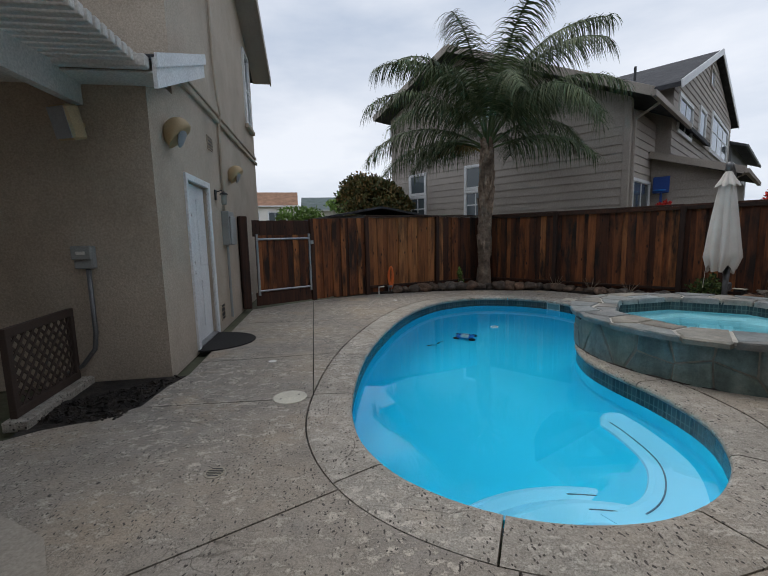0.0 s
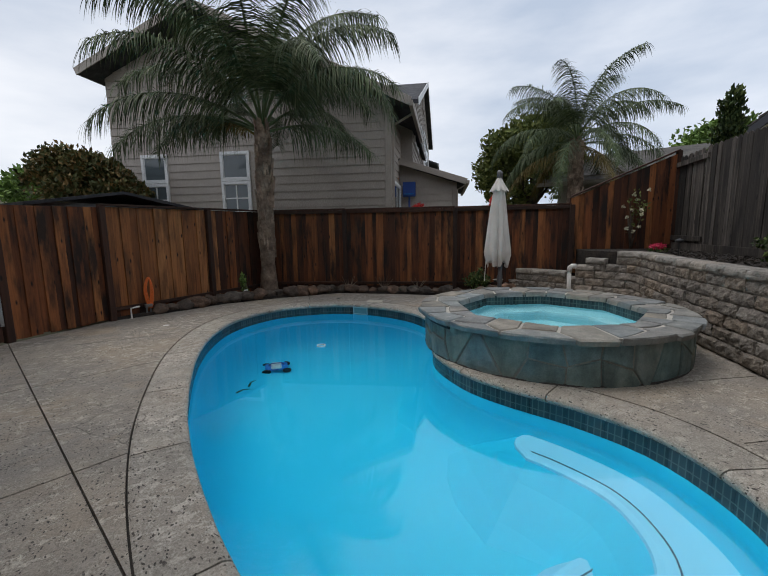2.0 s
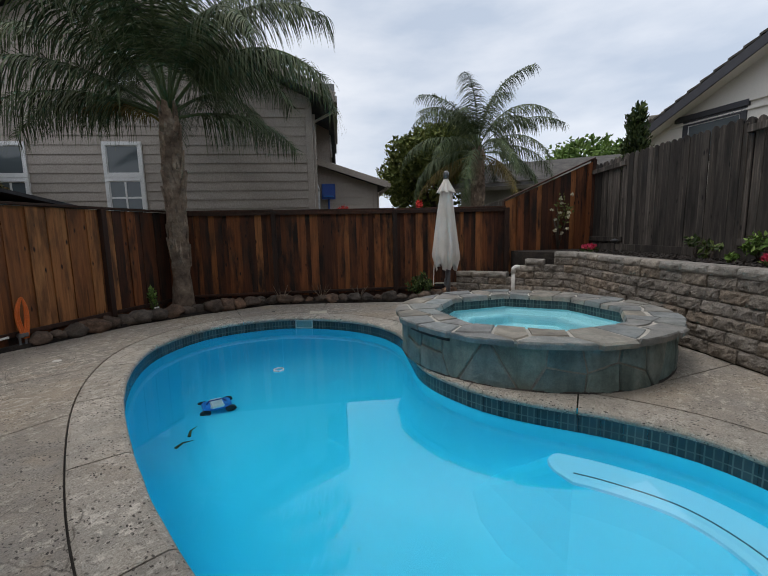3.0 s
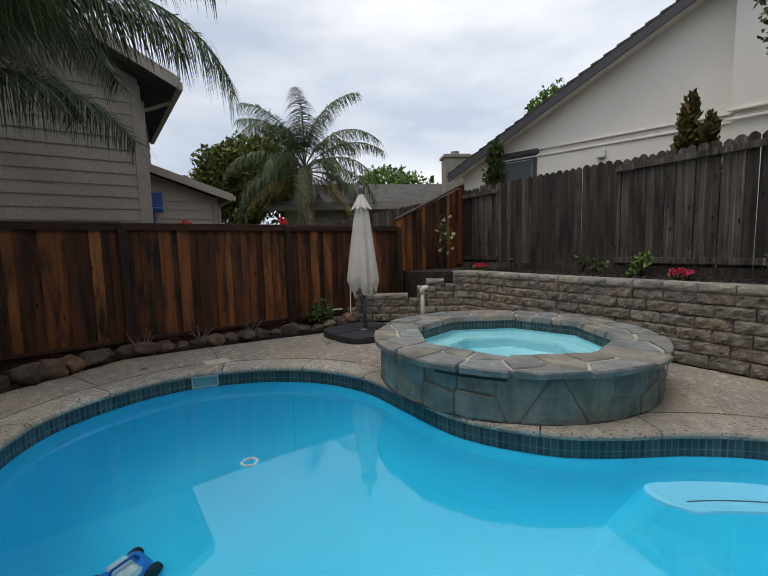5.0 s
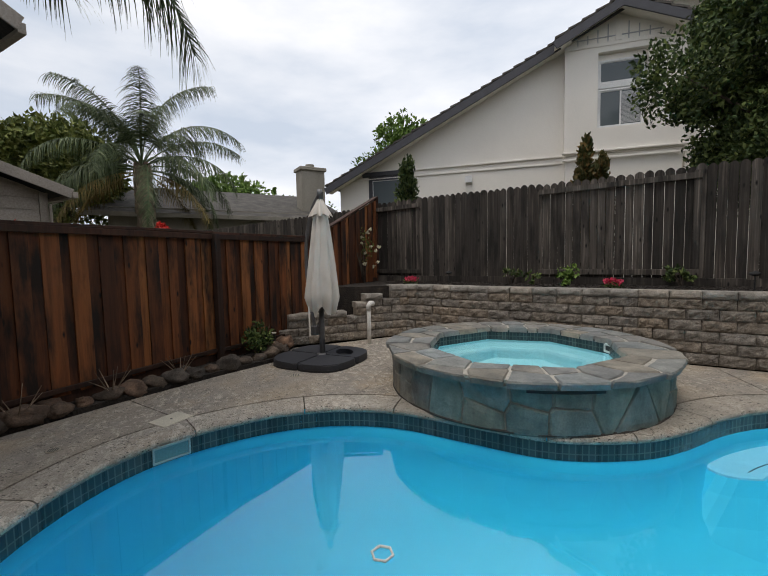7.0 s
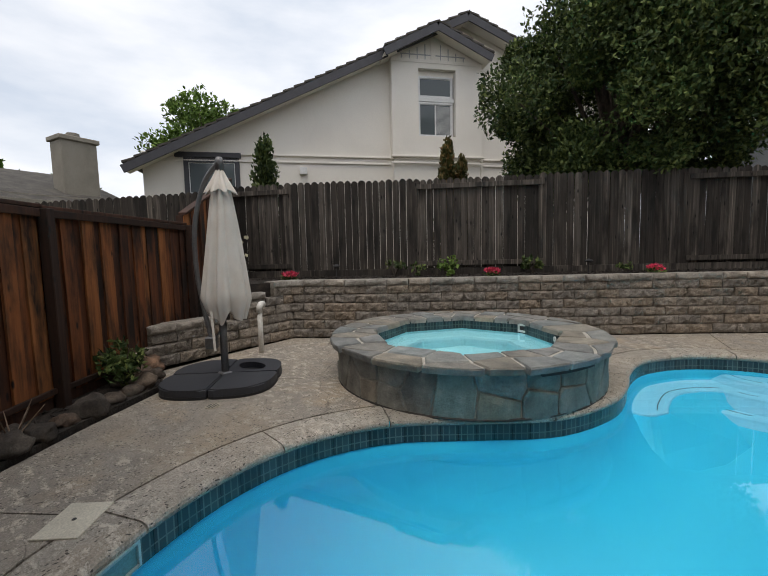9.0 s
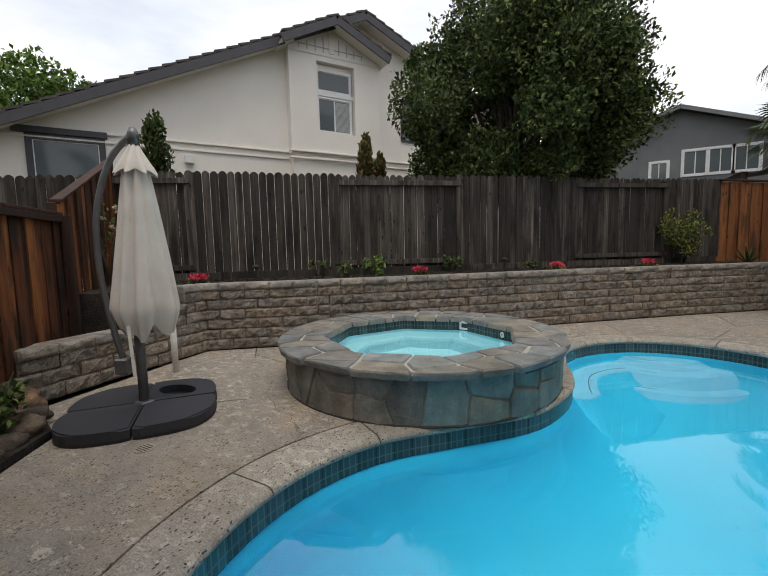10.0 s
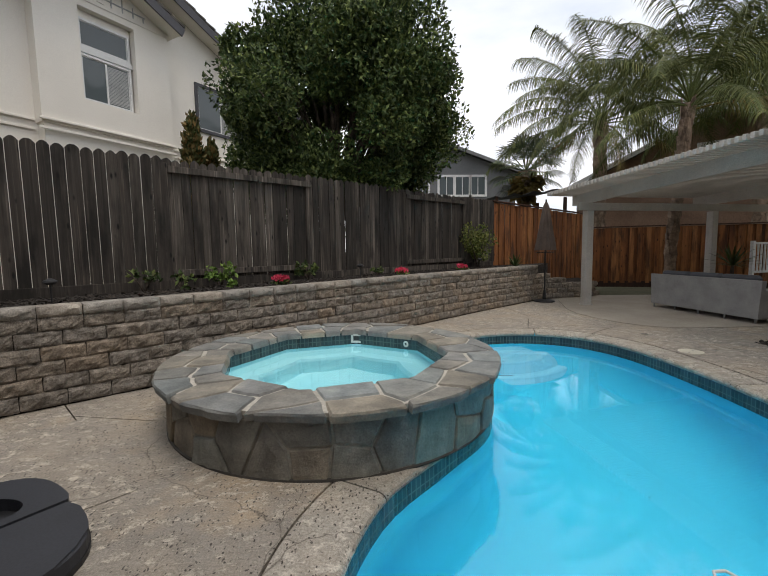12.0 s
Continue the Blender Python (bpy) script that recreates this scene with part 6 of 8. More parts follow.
simple_house("far_cream_house", pose(-18.6, 50.0, 0, 0, 0, 12), "far cream house with a brown tile roof and balcony windows", 7.4, 9, 5.3, 7.4, M_WHITESTUCCO, M_TERRACOTTA, [(1.6, 3.0, 1.5, 1.5), (4.3, 3.0, 1.5, 1.5)], False)
simple_house("far_green_roof_house", pose(-10.6, 54.5, 0, 0, 0, 10), "far pale house with a grey-green roof", 9, 10, 4.9, 7.0, M_WHITESTUCCO, M_GREENROOF, [(5.0, 3.0, 1.4, 1.1)], False)
simple_house("far_tan_house", pose(25.2, 13.3, 0, 0, 0, -72), "tan house with white windows behind the second palm", 12, 8, 3.2, 5.0, M_CHIMNEY, M_ROOFTILE, [(1.2, 1.9, 0.9, 1.2), (4.4, 1.9, 0.9, 1.2)], False)
ch = thing("chimney_house", pose(22.4, 6.55, 0, 0, 0, -75), "low house with a tiled roof and a stuccoed chimney", "house", "far houses")
part("wall", boxed(-8, 3, 0, 8, 0, 4.0), M_CHIMNEY, ch)
slab_roof(ch, "roof", (-9, -0.7, 3.7), (3.5, -0.7, 3.7), (3.5, 5, 5.7), (-9, 5, 5.7), 0.15, M_ROOFTILE)
beam(ch, "fascia", (-9, -0.72, 3.6), (3.5, -0.72, 3.6), 0.05, 0.2, M_CHIMNEY)
part("chimney", boxed(1.2, 2.6, 0.8, 1.8, 3.0, 6.75, None, 0.02), M_CHIMNEY, ch, "taupe stucco chimney")
part("chimney_cap", boxed(1.1, 2.7, 0.7, 1.9, 6.55, 6.75, None, 0.03), M_CHIMNEY, ch)
part("flue", tube([(1.9, 1.3, 6.75), (1.9, 1.3, 6.98)], 0.25, 10), M_CHIMNEY, ch)
side = thing("slate_house", NB @ pose(0.3, 20.0, 0, 0, 0, 90), "dark slate-sided house beyond the taupe one", "house", "far houses")
part("wall", boxed(0, 11, 0, 8, 0, 6.3), M_GREYSIDING, side)
slab_roof(side, "roof", (-0.6, -0.7, 6.2), (11.6, -0.7, 6.2), (11.6, 4, 8.0), (-0.6, 4, 8.0), 0.14, M_SHINGLE)
beam(side, "gutter", (-0.6, -0.74, 6.1), (11.6, -0.74, 6.1), 0.1, 0.16, M_GREYSIDING)
for x in (1.0, 4.2, 7.4):
    window_unit(side, NB @ pose(0.3, 20.0, 0, 0, 0, 90) @ pose(x, -0.005, 4.0), 1.3, 1.3, M_WHITE, 0.12, (0.65,))
shed = thing("garden_shed", pose(-1.25, 9.75, 0, 0, 0, 25), "grey shed with a low dark roof behind the fence", "shed")
part("wall", boxed(0.05, 2.6, 0.05, 2.0, 0, 1.9), M_GREYSIDING, shed)
slab_roof(shed, "roof", (-0.1, -0.1, 1.88), (1.3, -0.1, 2.12), (1.3, 2.2, 2.12), (-0.1, 2.2, 1.88), 0.05, M_SHINGLE)
slab_roof(shed, "roof", (1.3, -0.1, 2.12), (2.75, -0.1, 1.88), (2.75, 2.2, 1.88), (1.3, 2.2, 2.12), 0.05, M_SHINGLE)


# ---- plants ----
def frond_mesh(name, elev, length, droop, leaf, mat, seed, step=0.05, width=0.03):
    """A feather frond that leaves the hub along +x at elev degrees and arches over."""
    r = random.Random(seed)
    bm = bmesh.new()
    n = 22
    p, pts = Vector((0.0, 0.0, 0.0)), []
    for i in range(n + 1):
        f = i / n
        a = radians(elev - droop * f ** 1.35)
        pts.append((p.copy(), Vector((math.cos(a), 0, math.sin(a)))))
        p = p + Vector((math.cos(a), 0, math.sin(a))) * (length / n)
    tube([q for q, _ in pts], [0.028 * (1 - 0.85 * i / n) + 0.003 for i in range(n + 1)], 5, bm, False)
    s = 0.22 * length
    while s < length:
        f = s / length
        i = min(n - 1, int(f * n))
        base = pts[i][0].lerp(pts[i + 1][0], f * n - i)
        d = pts[i][1]
        up = Vector((-d.z, 0, d.x))
        ln = leaf * (0.55 + 0.45 * math.sin(math.pi * min(1, 0.18 + f * 0.9))) * r.uniform(0.8, 1.1)
        for side in (-1, 1):
            out = (Vector((0, side, 0)) * r.uniform(0.75, 1.0) + d * r.uniform(0.35, 0.65) + up * r.uniform(-0.25, 0.55)).normalized()
            q, prev = base.copy(), None
            w = width * r.uniform(0.8, 1.2)
            wide = d
            for k in range(5):
                g = k / 4
                ww = w * (1 - 0.92 * g ** 2)
                row = (bm.verts.new(q - wide * ww / 2), bm.verts.new(q + wide * ww / 2))
                if prev:
                    bm.faces.new((prev[0], prev[1], row[1], row[0]))
                prev = row
                out = (out + Vector((0, 0, -1)) * r.uniform(0.32, 0.72)).normalized()
                q = q + out * ln / 4
        s += step
    me = bpy.data.meshes.new(name)
    bm.to_mesh(me)
    bm.free()
    me.materials.append(mat)
    return me


def palm(base, hub_z, lean, r0, length, leaf, count, label, seed, droop=(70, 120), low=-15, boots=True, dry=1, step=0.05, width=0.03, fronds=None, green=None):
    green = green or M_FROND
    r = random.Random(seed)
    t = thing("palm_tree", Matrix.Translation(base), label, "palm tree", "palm trees")
    rel = hub_z - base[2]
    n = 26
    bm = bmesh.new()
    pts = [(lean[0] * (i / n) ** 1.5, lean[1] * (i / n) ** 1.5, rel * i / n) for i in range(n + 1)]
    rad = [r0 * (1.35 - 0.35 * min(1, i / 4)) * (1 + 0.06 * math.sin(i * 2.4)) for i in range(n + 1)]
    tube(pts, rad, 16, bm)
    for v in bm.verts:
        v.co.x += 0.025 * noise.noise(v.co * 5)
        v.co.y += 0.025 * noise.noise(v.co * 5 + Vector((9, 0, 0)))
    part("trunk", bm, M_BARK, t, "grey-brown fibrous trunk", True)
    if boots:
        for k in range(70):
            f = 0.22 + 0.78 * (k / 70) ** 0.8
            a = k * 2.4
            i = int(f * n)
            c = Vector(pts[min(i, n)])
            bm = bmesh.new()
            rr = rad[min(i, n)]
            tri = [(-0.66 * rr, 0, 0), (0.66 * rr, 0, 0), (0.24 * rr, 0.10, 0.40), (-0.30 * rr, 0.08, 0.37)]
            fr = [bm.verts.new(v) for v in tri]
            bk = [bm.verts.new((v[0], v[1] - 0.035, v[2])) for v in tri]
            bm.faces.new(fr)
            bm.faces.new(bk[::-1])
            for i2 in range(4):
                bm.faces.new((fr[(i2 + 1) % 4], fr[i2], bk[i2], bk[(i2 + 1) % 4]))
            b = part("leaf_base", bm, M_BARK, t)
            b.matrix_local = Matrix.Translation(c) @ pose(0, 0, 0, 0, 0, math.degrees(a)) @ pose(0, rr * 0.95, 0, r.uniform(2, 16), r.uniform(-10, 10), 0)
    kinds = []
    for k, e in enumerate((82, 70, 58, 46, 34, 20, 6, low)):
        kinds.append((frond_mesh("frond", e, length * r.uniform(0.92, 1.05), r.uniform(*droop), leaf, green, seed * 31 + k, step, width), frond_mesh("frond", e - 6, length * r.uniform(0.9, 1.05), r.uniform(*droop), leaf * 0.95, green, seed * 37 + k, step, width)))
    drym = frond_mesh("frond", 42 if fronds else low - 22, 1.7 if fronds else length * 0.85, 85 if fronds else 60, leaf * (0.35 if fronds else 0.8), M_FRONDDRY, seed + 3, step, width)
    top = Vector(pts[-1])
    for k, (a, e, d, ln) in enumerate(fronds or ()):
        ob = new("frond", frond_mesh("frond", e, ln, d, leaf * (0.7 + 0.3 * ln / length), M_FROND, seed * 41 + k, step, width))
        ob.parent = t
        ob.matrix_local = Matrix.Translation(top + Vector((0, 0, 0.25 * e / 90 - 0.1))) @ pose(0, 0, 0, r.uniform(-10, 10), 0, a)
    for k in range(0 if fronds else count):
        a = k * 137.5 + r.uniform(-14, 14)
        lvl = min(7, int(8 * (k / count) ** 0.95))
        ob = new("frond", kinds[lvl][k % 2])
        ob.parent = t
        ob.matrix_local = Matrix.Translation(top + Vector((0, 0, 0.15 - 0.3 * k / count))) @ pose(0, 0, 0, r.uniform(-14, 14), 0, a)
    for k in range(dry):
        ob = new("frond", drym)
        ob.parent = t
        ob["label"] = "dry yellow frond"
        ob.matrix_local = Matrix.Translation(top + Vector((0, 0, -0.2))) @ pose(0, 0, 0, 0, 0, 140 + 97 * k)
    return t


# compass turn, rise, arch and length of the fronds of the corner palm
CORNER_FRONDS = [(352, 22, 66, 2.8), (150, 24, 78, 3.4), (172, 34, 90, 3.5), (128, 30, 88, 3.2), (20, 42, 92, 3.4), (62, 38, 82, 3.0), (96, 44, 92, 3.1),
                 (6, 58, 106, 3.8), (332, 60, 104, 3.7), (308, 66, 100, 3.8), (194, 56, 102, 3.7), (216, 66, 100, 3.7), (244, 74, 94, 3.8), (268, 55, 116, 3.6),
                 (146, 60, 108, 3.7), (80, 62, 100, 3.6), (40, 66, 106, 3.7), (180, 76, 106, 4.0), (350, 79, 88, 4.3), (286, 82, 80, 4.2), (112, 80, 88, 4.1), (60, 86, 60, 3.9), (296, 48, 128, 4.0)]
palm((2.62, 10.70, 0.03), 3.55, (0.10, 0.16), 0.155, 4.0, 1.02, 26, "tall queen palm with a rough trunk in the fence corner", 5, (78, 125), 0, True, 1, 0.020, 0.020, CORNER_FRONDS)
palm((18.2, 12.2, -0.05), 5.3, (0.2, 0.1), 0.30, 4.7, 1.1, 28, "queen palm in the yard beyond the fence", 11, (80, 118), 12, True, 4, 0.032, 0.028)
palm((-7.0, -8.6, -0.05), 6.7, (0.2, 0.2), 0.24, 5.0, 1.0, 32, "tall queen palm behind the patio fence", 17, (58, 105), 8, True, 4, 0.035, 0.028, None, M_FRONDOLIVE)
palm((-5.3, -2.45, -0.05), 5.3, (-0.3, 0.1), 0.14, 4.0, 0.85, 28, "queen palm beside the pergola", 23, (50, 95), 30, True, 1, 0.03, 0.022, None, M_FRONDOLIVE)
palm((-10.3, -4.6, -0.05), 6.6, (0.2, 0.1), 0.2, 4.4, 1.0, 30, "queen palm behind the pergola", 29, (55, 100), 20, True, 1, 0.035, 0.028, None, M_FRONDOLIVE)


def leaf_cloud(bm, centre, radii, count, size, r, shell=0.55, gaps=0.35, bias=0.0):
    """Many small leaves in an uneven rounded mass."""
    c = Vector(centre)
    made, tries = 0, 0
    while made < count and tries < count * 6:
        tries += 1
        d = Vector((r.gauss(0, 1), r.gauss(0, 1), r.gauss(0, 1)))
        if d.length < 1e-3:
            continue
        d.normalize()
        lump = 1 + 0.28 * noise.noise(d * 2.1 + c) + 0.16 * noise.noise(d * 5.3 + c)
        rad = (shell + (1 - shell) * r.random() ** 0.6) * lump
        p = Vector((d.x * radii[0], d.y * radii[1], d.z * radii[2])) * rad
        if noise.noise((p + c) * (1.6 / max(radii) + 0.9)) < -gaps:
            continue
        p += c
        w = Vector((r.gauss(0, 1), r.gauss(0, 1), r.gauss(0, 1) + bias)).normalized()
        u = (d * 0.6 + w * 0.8 + Vector((0, 0, 0.3))).normalized()
        v = u.cross(Vector((r.gauss(0, 1), r.gauss(0, 1), r.gauss(0, 1)))).normalized()
        s = size * r.uniform(0.65, 1.25)
        n = u.cross(v) * s * 0.12
        a, b_, e, f = p - u * s * 0.5, p + v * s * 0.28 + n, p + u * s * 0.5, p - v * s * 0.28 + n
        bm.faces.new([bm.verts.new(q) for q in (a, b_, e, f)])
        made += 1
    return bm


def bush(name, base, radii, count, size, mat, label, category, seed, stems=5, clumps=1, stem_mat=None, group=""):
    r = random.Random(seed)
    t = thing(name, Matrix.Translation(base), label, category, group)
    for k in range(stems):
        a = r.uniform(0, 6.28)
        e = Vector((radii[0] * 0.6 * math.cos(a), radii[1] * 0.6 * math.sin(a), radii[2] * r.uniform(1.0, 1.6)))
        part("stem", tube([(0, 0, -0.02), e * 0.5 + Vector((0, 0, 0.1 * radii[2])), e], [0.016 * radii[2] + 0.006, 0.010 * radii[2] + 0.004, 0.003], 6), stem_mat or M_TREEBARK, t, "", True)
    bm = bmesh.new()
    for k in range(clumps):
        if clumps == 1:
            c, rr = (0, 0, radii[2]), radii
        else:
            a, q = r.uniform(0, 6.28), r.uniform(0.2, 0.75)
            c = (radii[0] * q * math.cos(a), radii[1] * q * math.sin(a), radii[2] * r.uniform(0.5, 1.6))
            rr = [x * r.uniform(0.3, 0.5) for x in radii]
        leaf_cloud(bm, c, rr, count // clumps, size, r, 0.25 if clumps > 1 else 0.35)
    tagged(part("foliage", bm, mat, t), kind="stuff")
    return t


def tree(base, trunk_h, r0, crown, radii, count, size, mat, label, seed, lumps=14, small=0.40, large=0.58):
    r = random.Random(seed)
    t = thing("tree", Matrix.Translation(base), label, "tree")
    part("trunk", tube([(0, 0, -0.1), (0.05, 0.02, trunk_h * 0.5), (0.0, 0.1, trunk_h), (0.05, 0.05, crown[2])], [r0 * 1.25, r0, r0 * 0.8, r0 * 0.3], 10), M_TREEBARK, t, "", True)
    bm = bmesh.new()
    for k in range(lumps):
        th, ph = k * 2.4 + r.uniform(-0.4, 0.4), r.uniform(-0.75, 0.95)
        q = math.sqrt(max(0, 1 - ph * ph)) * r.uniform(0.45, 0.84)
        c = Vector((crown[0] + radii[0] * q * math.cos(th), crown[1] + radii[1] * q * math.sin(th), crown[2] + radii[2] * ph * 0.74))
        part("limb", tube([(0, 0.05, trunk_h * r.uniform(0.75, 1.05)), (c.x * 0.5, c.y * 0.5, (c.z + trunk_h) / 2), tuple(c)], [r0 * 0.4, r0 * 0.25, r0 * 0.06], 7), M_TREEBARK, t, "", True)
        s = r.uniform(small, large)
        leaf_cloud(bm, c, (radii[0] * s, radii[1] * s, radii[2] * s * 0.85), count // lumps, size, r, 0.35, 0.3)
    # loose sprigs that break the outline
    for k in range(34):
        d = Vector((r.gauss(0, 1), r.gauss(0, 1), r.gauss(0, 0.8))).normalized()
        p = Vector(crown) + Vector((d.x * radii[0], d.y * radii[1], d.z * radii[2])) * r.uniform(0.80, 0.95)
        leaf_cloud(bm, p, (0.16, 0.16, 0.34), 42, size, r, 0.1, 0.9)
    tagged(part("crown", bm, mat, t), kind="stuff")
    return t


tree((4.0, -1.75, 0.4), 2.2, 0.17, (0, 0, 4.35), (3.15, 3.0, 3.25), 125000, 0.105, M_LEAF, "dense round glossy evergreen tree behind the grey fence", 41, 62, 0.16, 0.38)
tree((22.4, 17.2, 0), 3, 0.3, (0, 0, 4.6), (3.3, 3.3, 3.3), 22000, 0.30, M_LEAFOLIVE, "broad olive-green tree beyond the taupe house", 43, 16)
tree((24.0, -1.2, 0), 4, 0.3, (0, 0, 7.1), (3.0, 3.0, 3.2), 9000, 0.28, M_LEAFBRIGHT, "bright green tree rising over the tiled roof", 47, 14)
tree((34.0, 9.0, 0), 3, 0.3, (0, 0, 5.5), (5.0, 6.0, 3.0), 5000, 0.45, M_LEAFBRIGHT, "far green trees behind the low roofs", 51, 12)
tree((-2.0, 52.5, 0), 2.5, 0.3, (0, 0, 5.5), (4.5, 4.5, 2.6), 4000, 0.5, M_LEAFBRIGHT, "far yellow-green tree between the houses", 53, 10)
tree((-0.5, 16.3, 0), 1.6, 0.2, (0, 0, 2.35), (1.55, 1.55, 1.35), 16000, 0.15, M_LEAFRUST, "rust-tinged shrub tree beside the taupe house", 57, 12)
tree((-7.5, 36.0, 0), 1.0, 0.2, (0, 0, 2.3), (2.4, 2.2, 1.6), 2600, 0.3, M_LEAFBRIGHT, "bright green shrub tree in front of the far houses", 59, 8)


def conifer(base, h, r0, label, seed, mat):
    r = random.Random(seed)
    t = thing("cypress", Matrix.Translation(base), label, "cypress")
    part("trunk", tube([(0, 0, 0), (0, 0, h * 0.95)], [0.06, 0.01], 7), M_TREEBARK, t)
    bm = bmesh.new()
    for k in range(16):
        f = k / 15
        rad = r0 * (0.55 + 0.9 * f) * (1.25 - f) * 1.25
        leaf_cloud(bm, (rad * 0.25 * math.cos(k * 2.4), rad * 0.25 * math.sin(k * 2.4), h * (0.35 + 0.62 * f)), (rad, rad, h * 0.07), 240, 0.10, r, 0.2, 0.8, 1.5)
    tagged(part("foliage", bm, mat, t), kind="stuff")


conifer((8.88, 4.26, 0), 3.70, 0.34, "narrow dark cypress behind the grey fence", 61, M_LEAF)
conifer((6.18, 1.68, 0), 3.55, 0.24, "small browning cypress behind the grey fence", 63, M_LEAFRUST)
conifer((5.95, 1.52, 0), 3.2, 0.20, "stunted browning cypress behind the grey fence", 65, M_LEAFRUST)

# fan palm behind the far fence
fp = thing("fan_palm", Matrix.Translation((-3.6, -8.2, 0)), "fan palm with a shaggy trunk behind the fence", "palm tree", "palm trees")
part("trunk", tube([(0, 0, 0), (0.1, 0, 2.4), (0.1, 0.05, 4.6)], [0.3, 0.24, 0.22], 12), M_BARK, fp, "", True)
r = random.Random(67)
bm = bmesh.new()
for k in range(24):
    a, e = k * 2.4, radians(75 - 4.6 * k)
    stem = Vector((math.cos(a) * math.cos(e), math.sin(a) * math.cos(e), math.sin(e)))
    p = Vector((0.1, 0.05, 4.6)) + stem * 0.9
    s = stem.cross(Vector((0, 0, 1))).normalized()
    for j in range(18):
        b_ = radians(-85 + 10 * j)
        d = (stem * math.cos(b_) + s * math.sin(b_)).normalized()
        q = d.cross(stem.cross(s)).normalized() * 0.035
        tip = p + d * r.uniform(0.75, 0.95) + Vector((0, 0, -0.18))
        mid = p + d * 0.55
        bm.faces.new([bm.verts.new(v) for v in (p, mid + q, tip, mid - q)])
    tube([(0.1, 0.05, 4.6), tuple(p)], 0.02, 5, bm, False)
tagged(part("fan_leaves", bm, M_FROND, fp), kind="stuff")
bm = bmesh.new()
leaf_cloud(bm, (0.1, 0, 3.9), (0.7, 0.7, 0.7), 260, 0.4, r, 0.3, 0.9, -2)
tagged(part("dead_skirt", bm, M_FRONDDRY, fp, "dead brown leaf skirt"), kind="stuff")

# bed planting
for k, (x, y) in enumerate(((7.38, 4.72), (4.74, 2.42), (2.74, 0.66), (1.18, -0.68))):
    f = thing("flower_clump", Matrix.Translation((x, y, BED_Z)), "low clump of bright pink flowers in the mulch", "flowers", "bed flowers")
    bm = bmesh.new()
    leaf_cloud(bm, (0, 0, 0.10), (0.13, 0.13, 0.055), 150, 0.05, random.Random(k), 0.5, 0.9, 1)
    tagged(part("petals", bm, M_PINK, f, "pink petals"), kind="stuff")
    bm = bmesh.new()
    leaf_cloud(bm, (0, 0, 0.05), (0.15, 0.15, 0.05), 90, 0.06, random.Random(k + 9), 0.3, 0.9)
    tagged(part("foliage", bm, M_LEAF, f), kind="stuff")
for k, (x, y, h, n, mat, lab) in enumerate(((5.60, 2.50, 0.26, 130, M_LEAFBRIGHT, "young light-green shrub by the fence"), (4.45, 1.45, 0.24, 150, M_LEAF, "small green shrub by the fence"), (6.35, 3.12, 0.25, 60, M_LEAF, "sparse bare-stemmed rose bush"), (5.35, 2.75, 0.08, 70, M_LEAFBRIGHT, "low lime-green plant in the mulch"), (5.95, 2.95, 0.2, 40, M_LEAF, "sparse little shrub by the fence"), (3.2, 0.55, 0.15, 60, M_LEAF, "small dark shrub in the mulch"))):
    bush("garden_shrub", (x, y, BED_Z), (h * 0.95, h * 0.95, h * 0.72), n, 0.085, mat, lab, "shrub", 70 + k, 6, 5)
bush("garden_shrub", (0.45, -1.85, BED_Z), (0.50, 0.50, 0.60), 1500, 0.075, M_LEAFOLIVE, "tall loose rose bush beside the grey fence", "shrub", 81, 9, 14)
bush("climbing_rose", (8.20, 5.50, 0.95), (0.26, 0.26, 0.62), 120, 0.07, M_LEAFOLIVE, "thin climbing rose with cream blooms on the fence", "rose", 83, 6, 7)
rz = thing("rose_bloom", Matrix.Translation((8.1, 5.4, 1.75)), "scattered cream rose blooms", "flowers")
bm = bmesh.new()
for k in range(11):
    leaf_cloud(bm, (rng.uniform(-0.25, 0.25), rng.uniform(-0.22, 0.22), rng.uniform(-0.55, 0.5)), (0.035, 0.035, 0.03), 16, 0.05, rng, 0.3, 0.9)
tagged(part("petals", bm, M_CREAMPETAL, rz), kind="stuff")
bush("garden_shrub", (6.05, 7.60, 0.05), (0.30, 0.30, 0.30), 520, 0.075, M_LEAF, "leafy green shrub beside the umbrella base", "shrub", 85, 7, 10)
bush("garden_shrub", (1.95, 10.28, 0.05), (0.16, 0.16, 0.26), 130, 0.075, M_LEAFBRIGHT, "young shrub with a white nursery tag", "shrub", 87, 5, 5)
tag = thing("plant_tag", pose(1.93, 10.20, 0.05, 0, 0, 20), "white and black nursery tag in the soil", "plant tag")
part("card", boxed(-0.045, 0.045, -0.004, 0.004, 0.05, 0.17), M_PVC, tag)
for zz in (0.075, 0.12):
    part("mark", boxed(-0.03, 0.03, -0.006, -0.004, zz, zz + 0.025), M_BLACK, tag, "dark printed bar")
part("stake", boxed(-0.006, 0.006, -0.003, 0.003, -0.02, 0.05), M_PVC, tag)
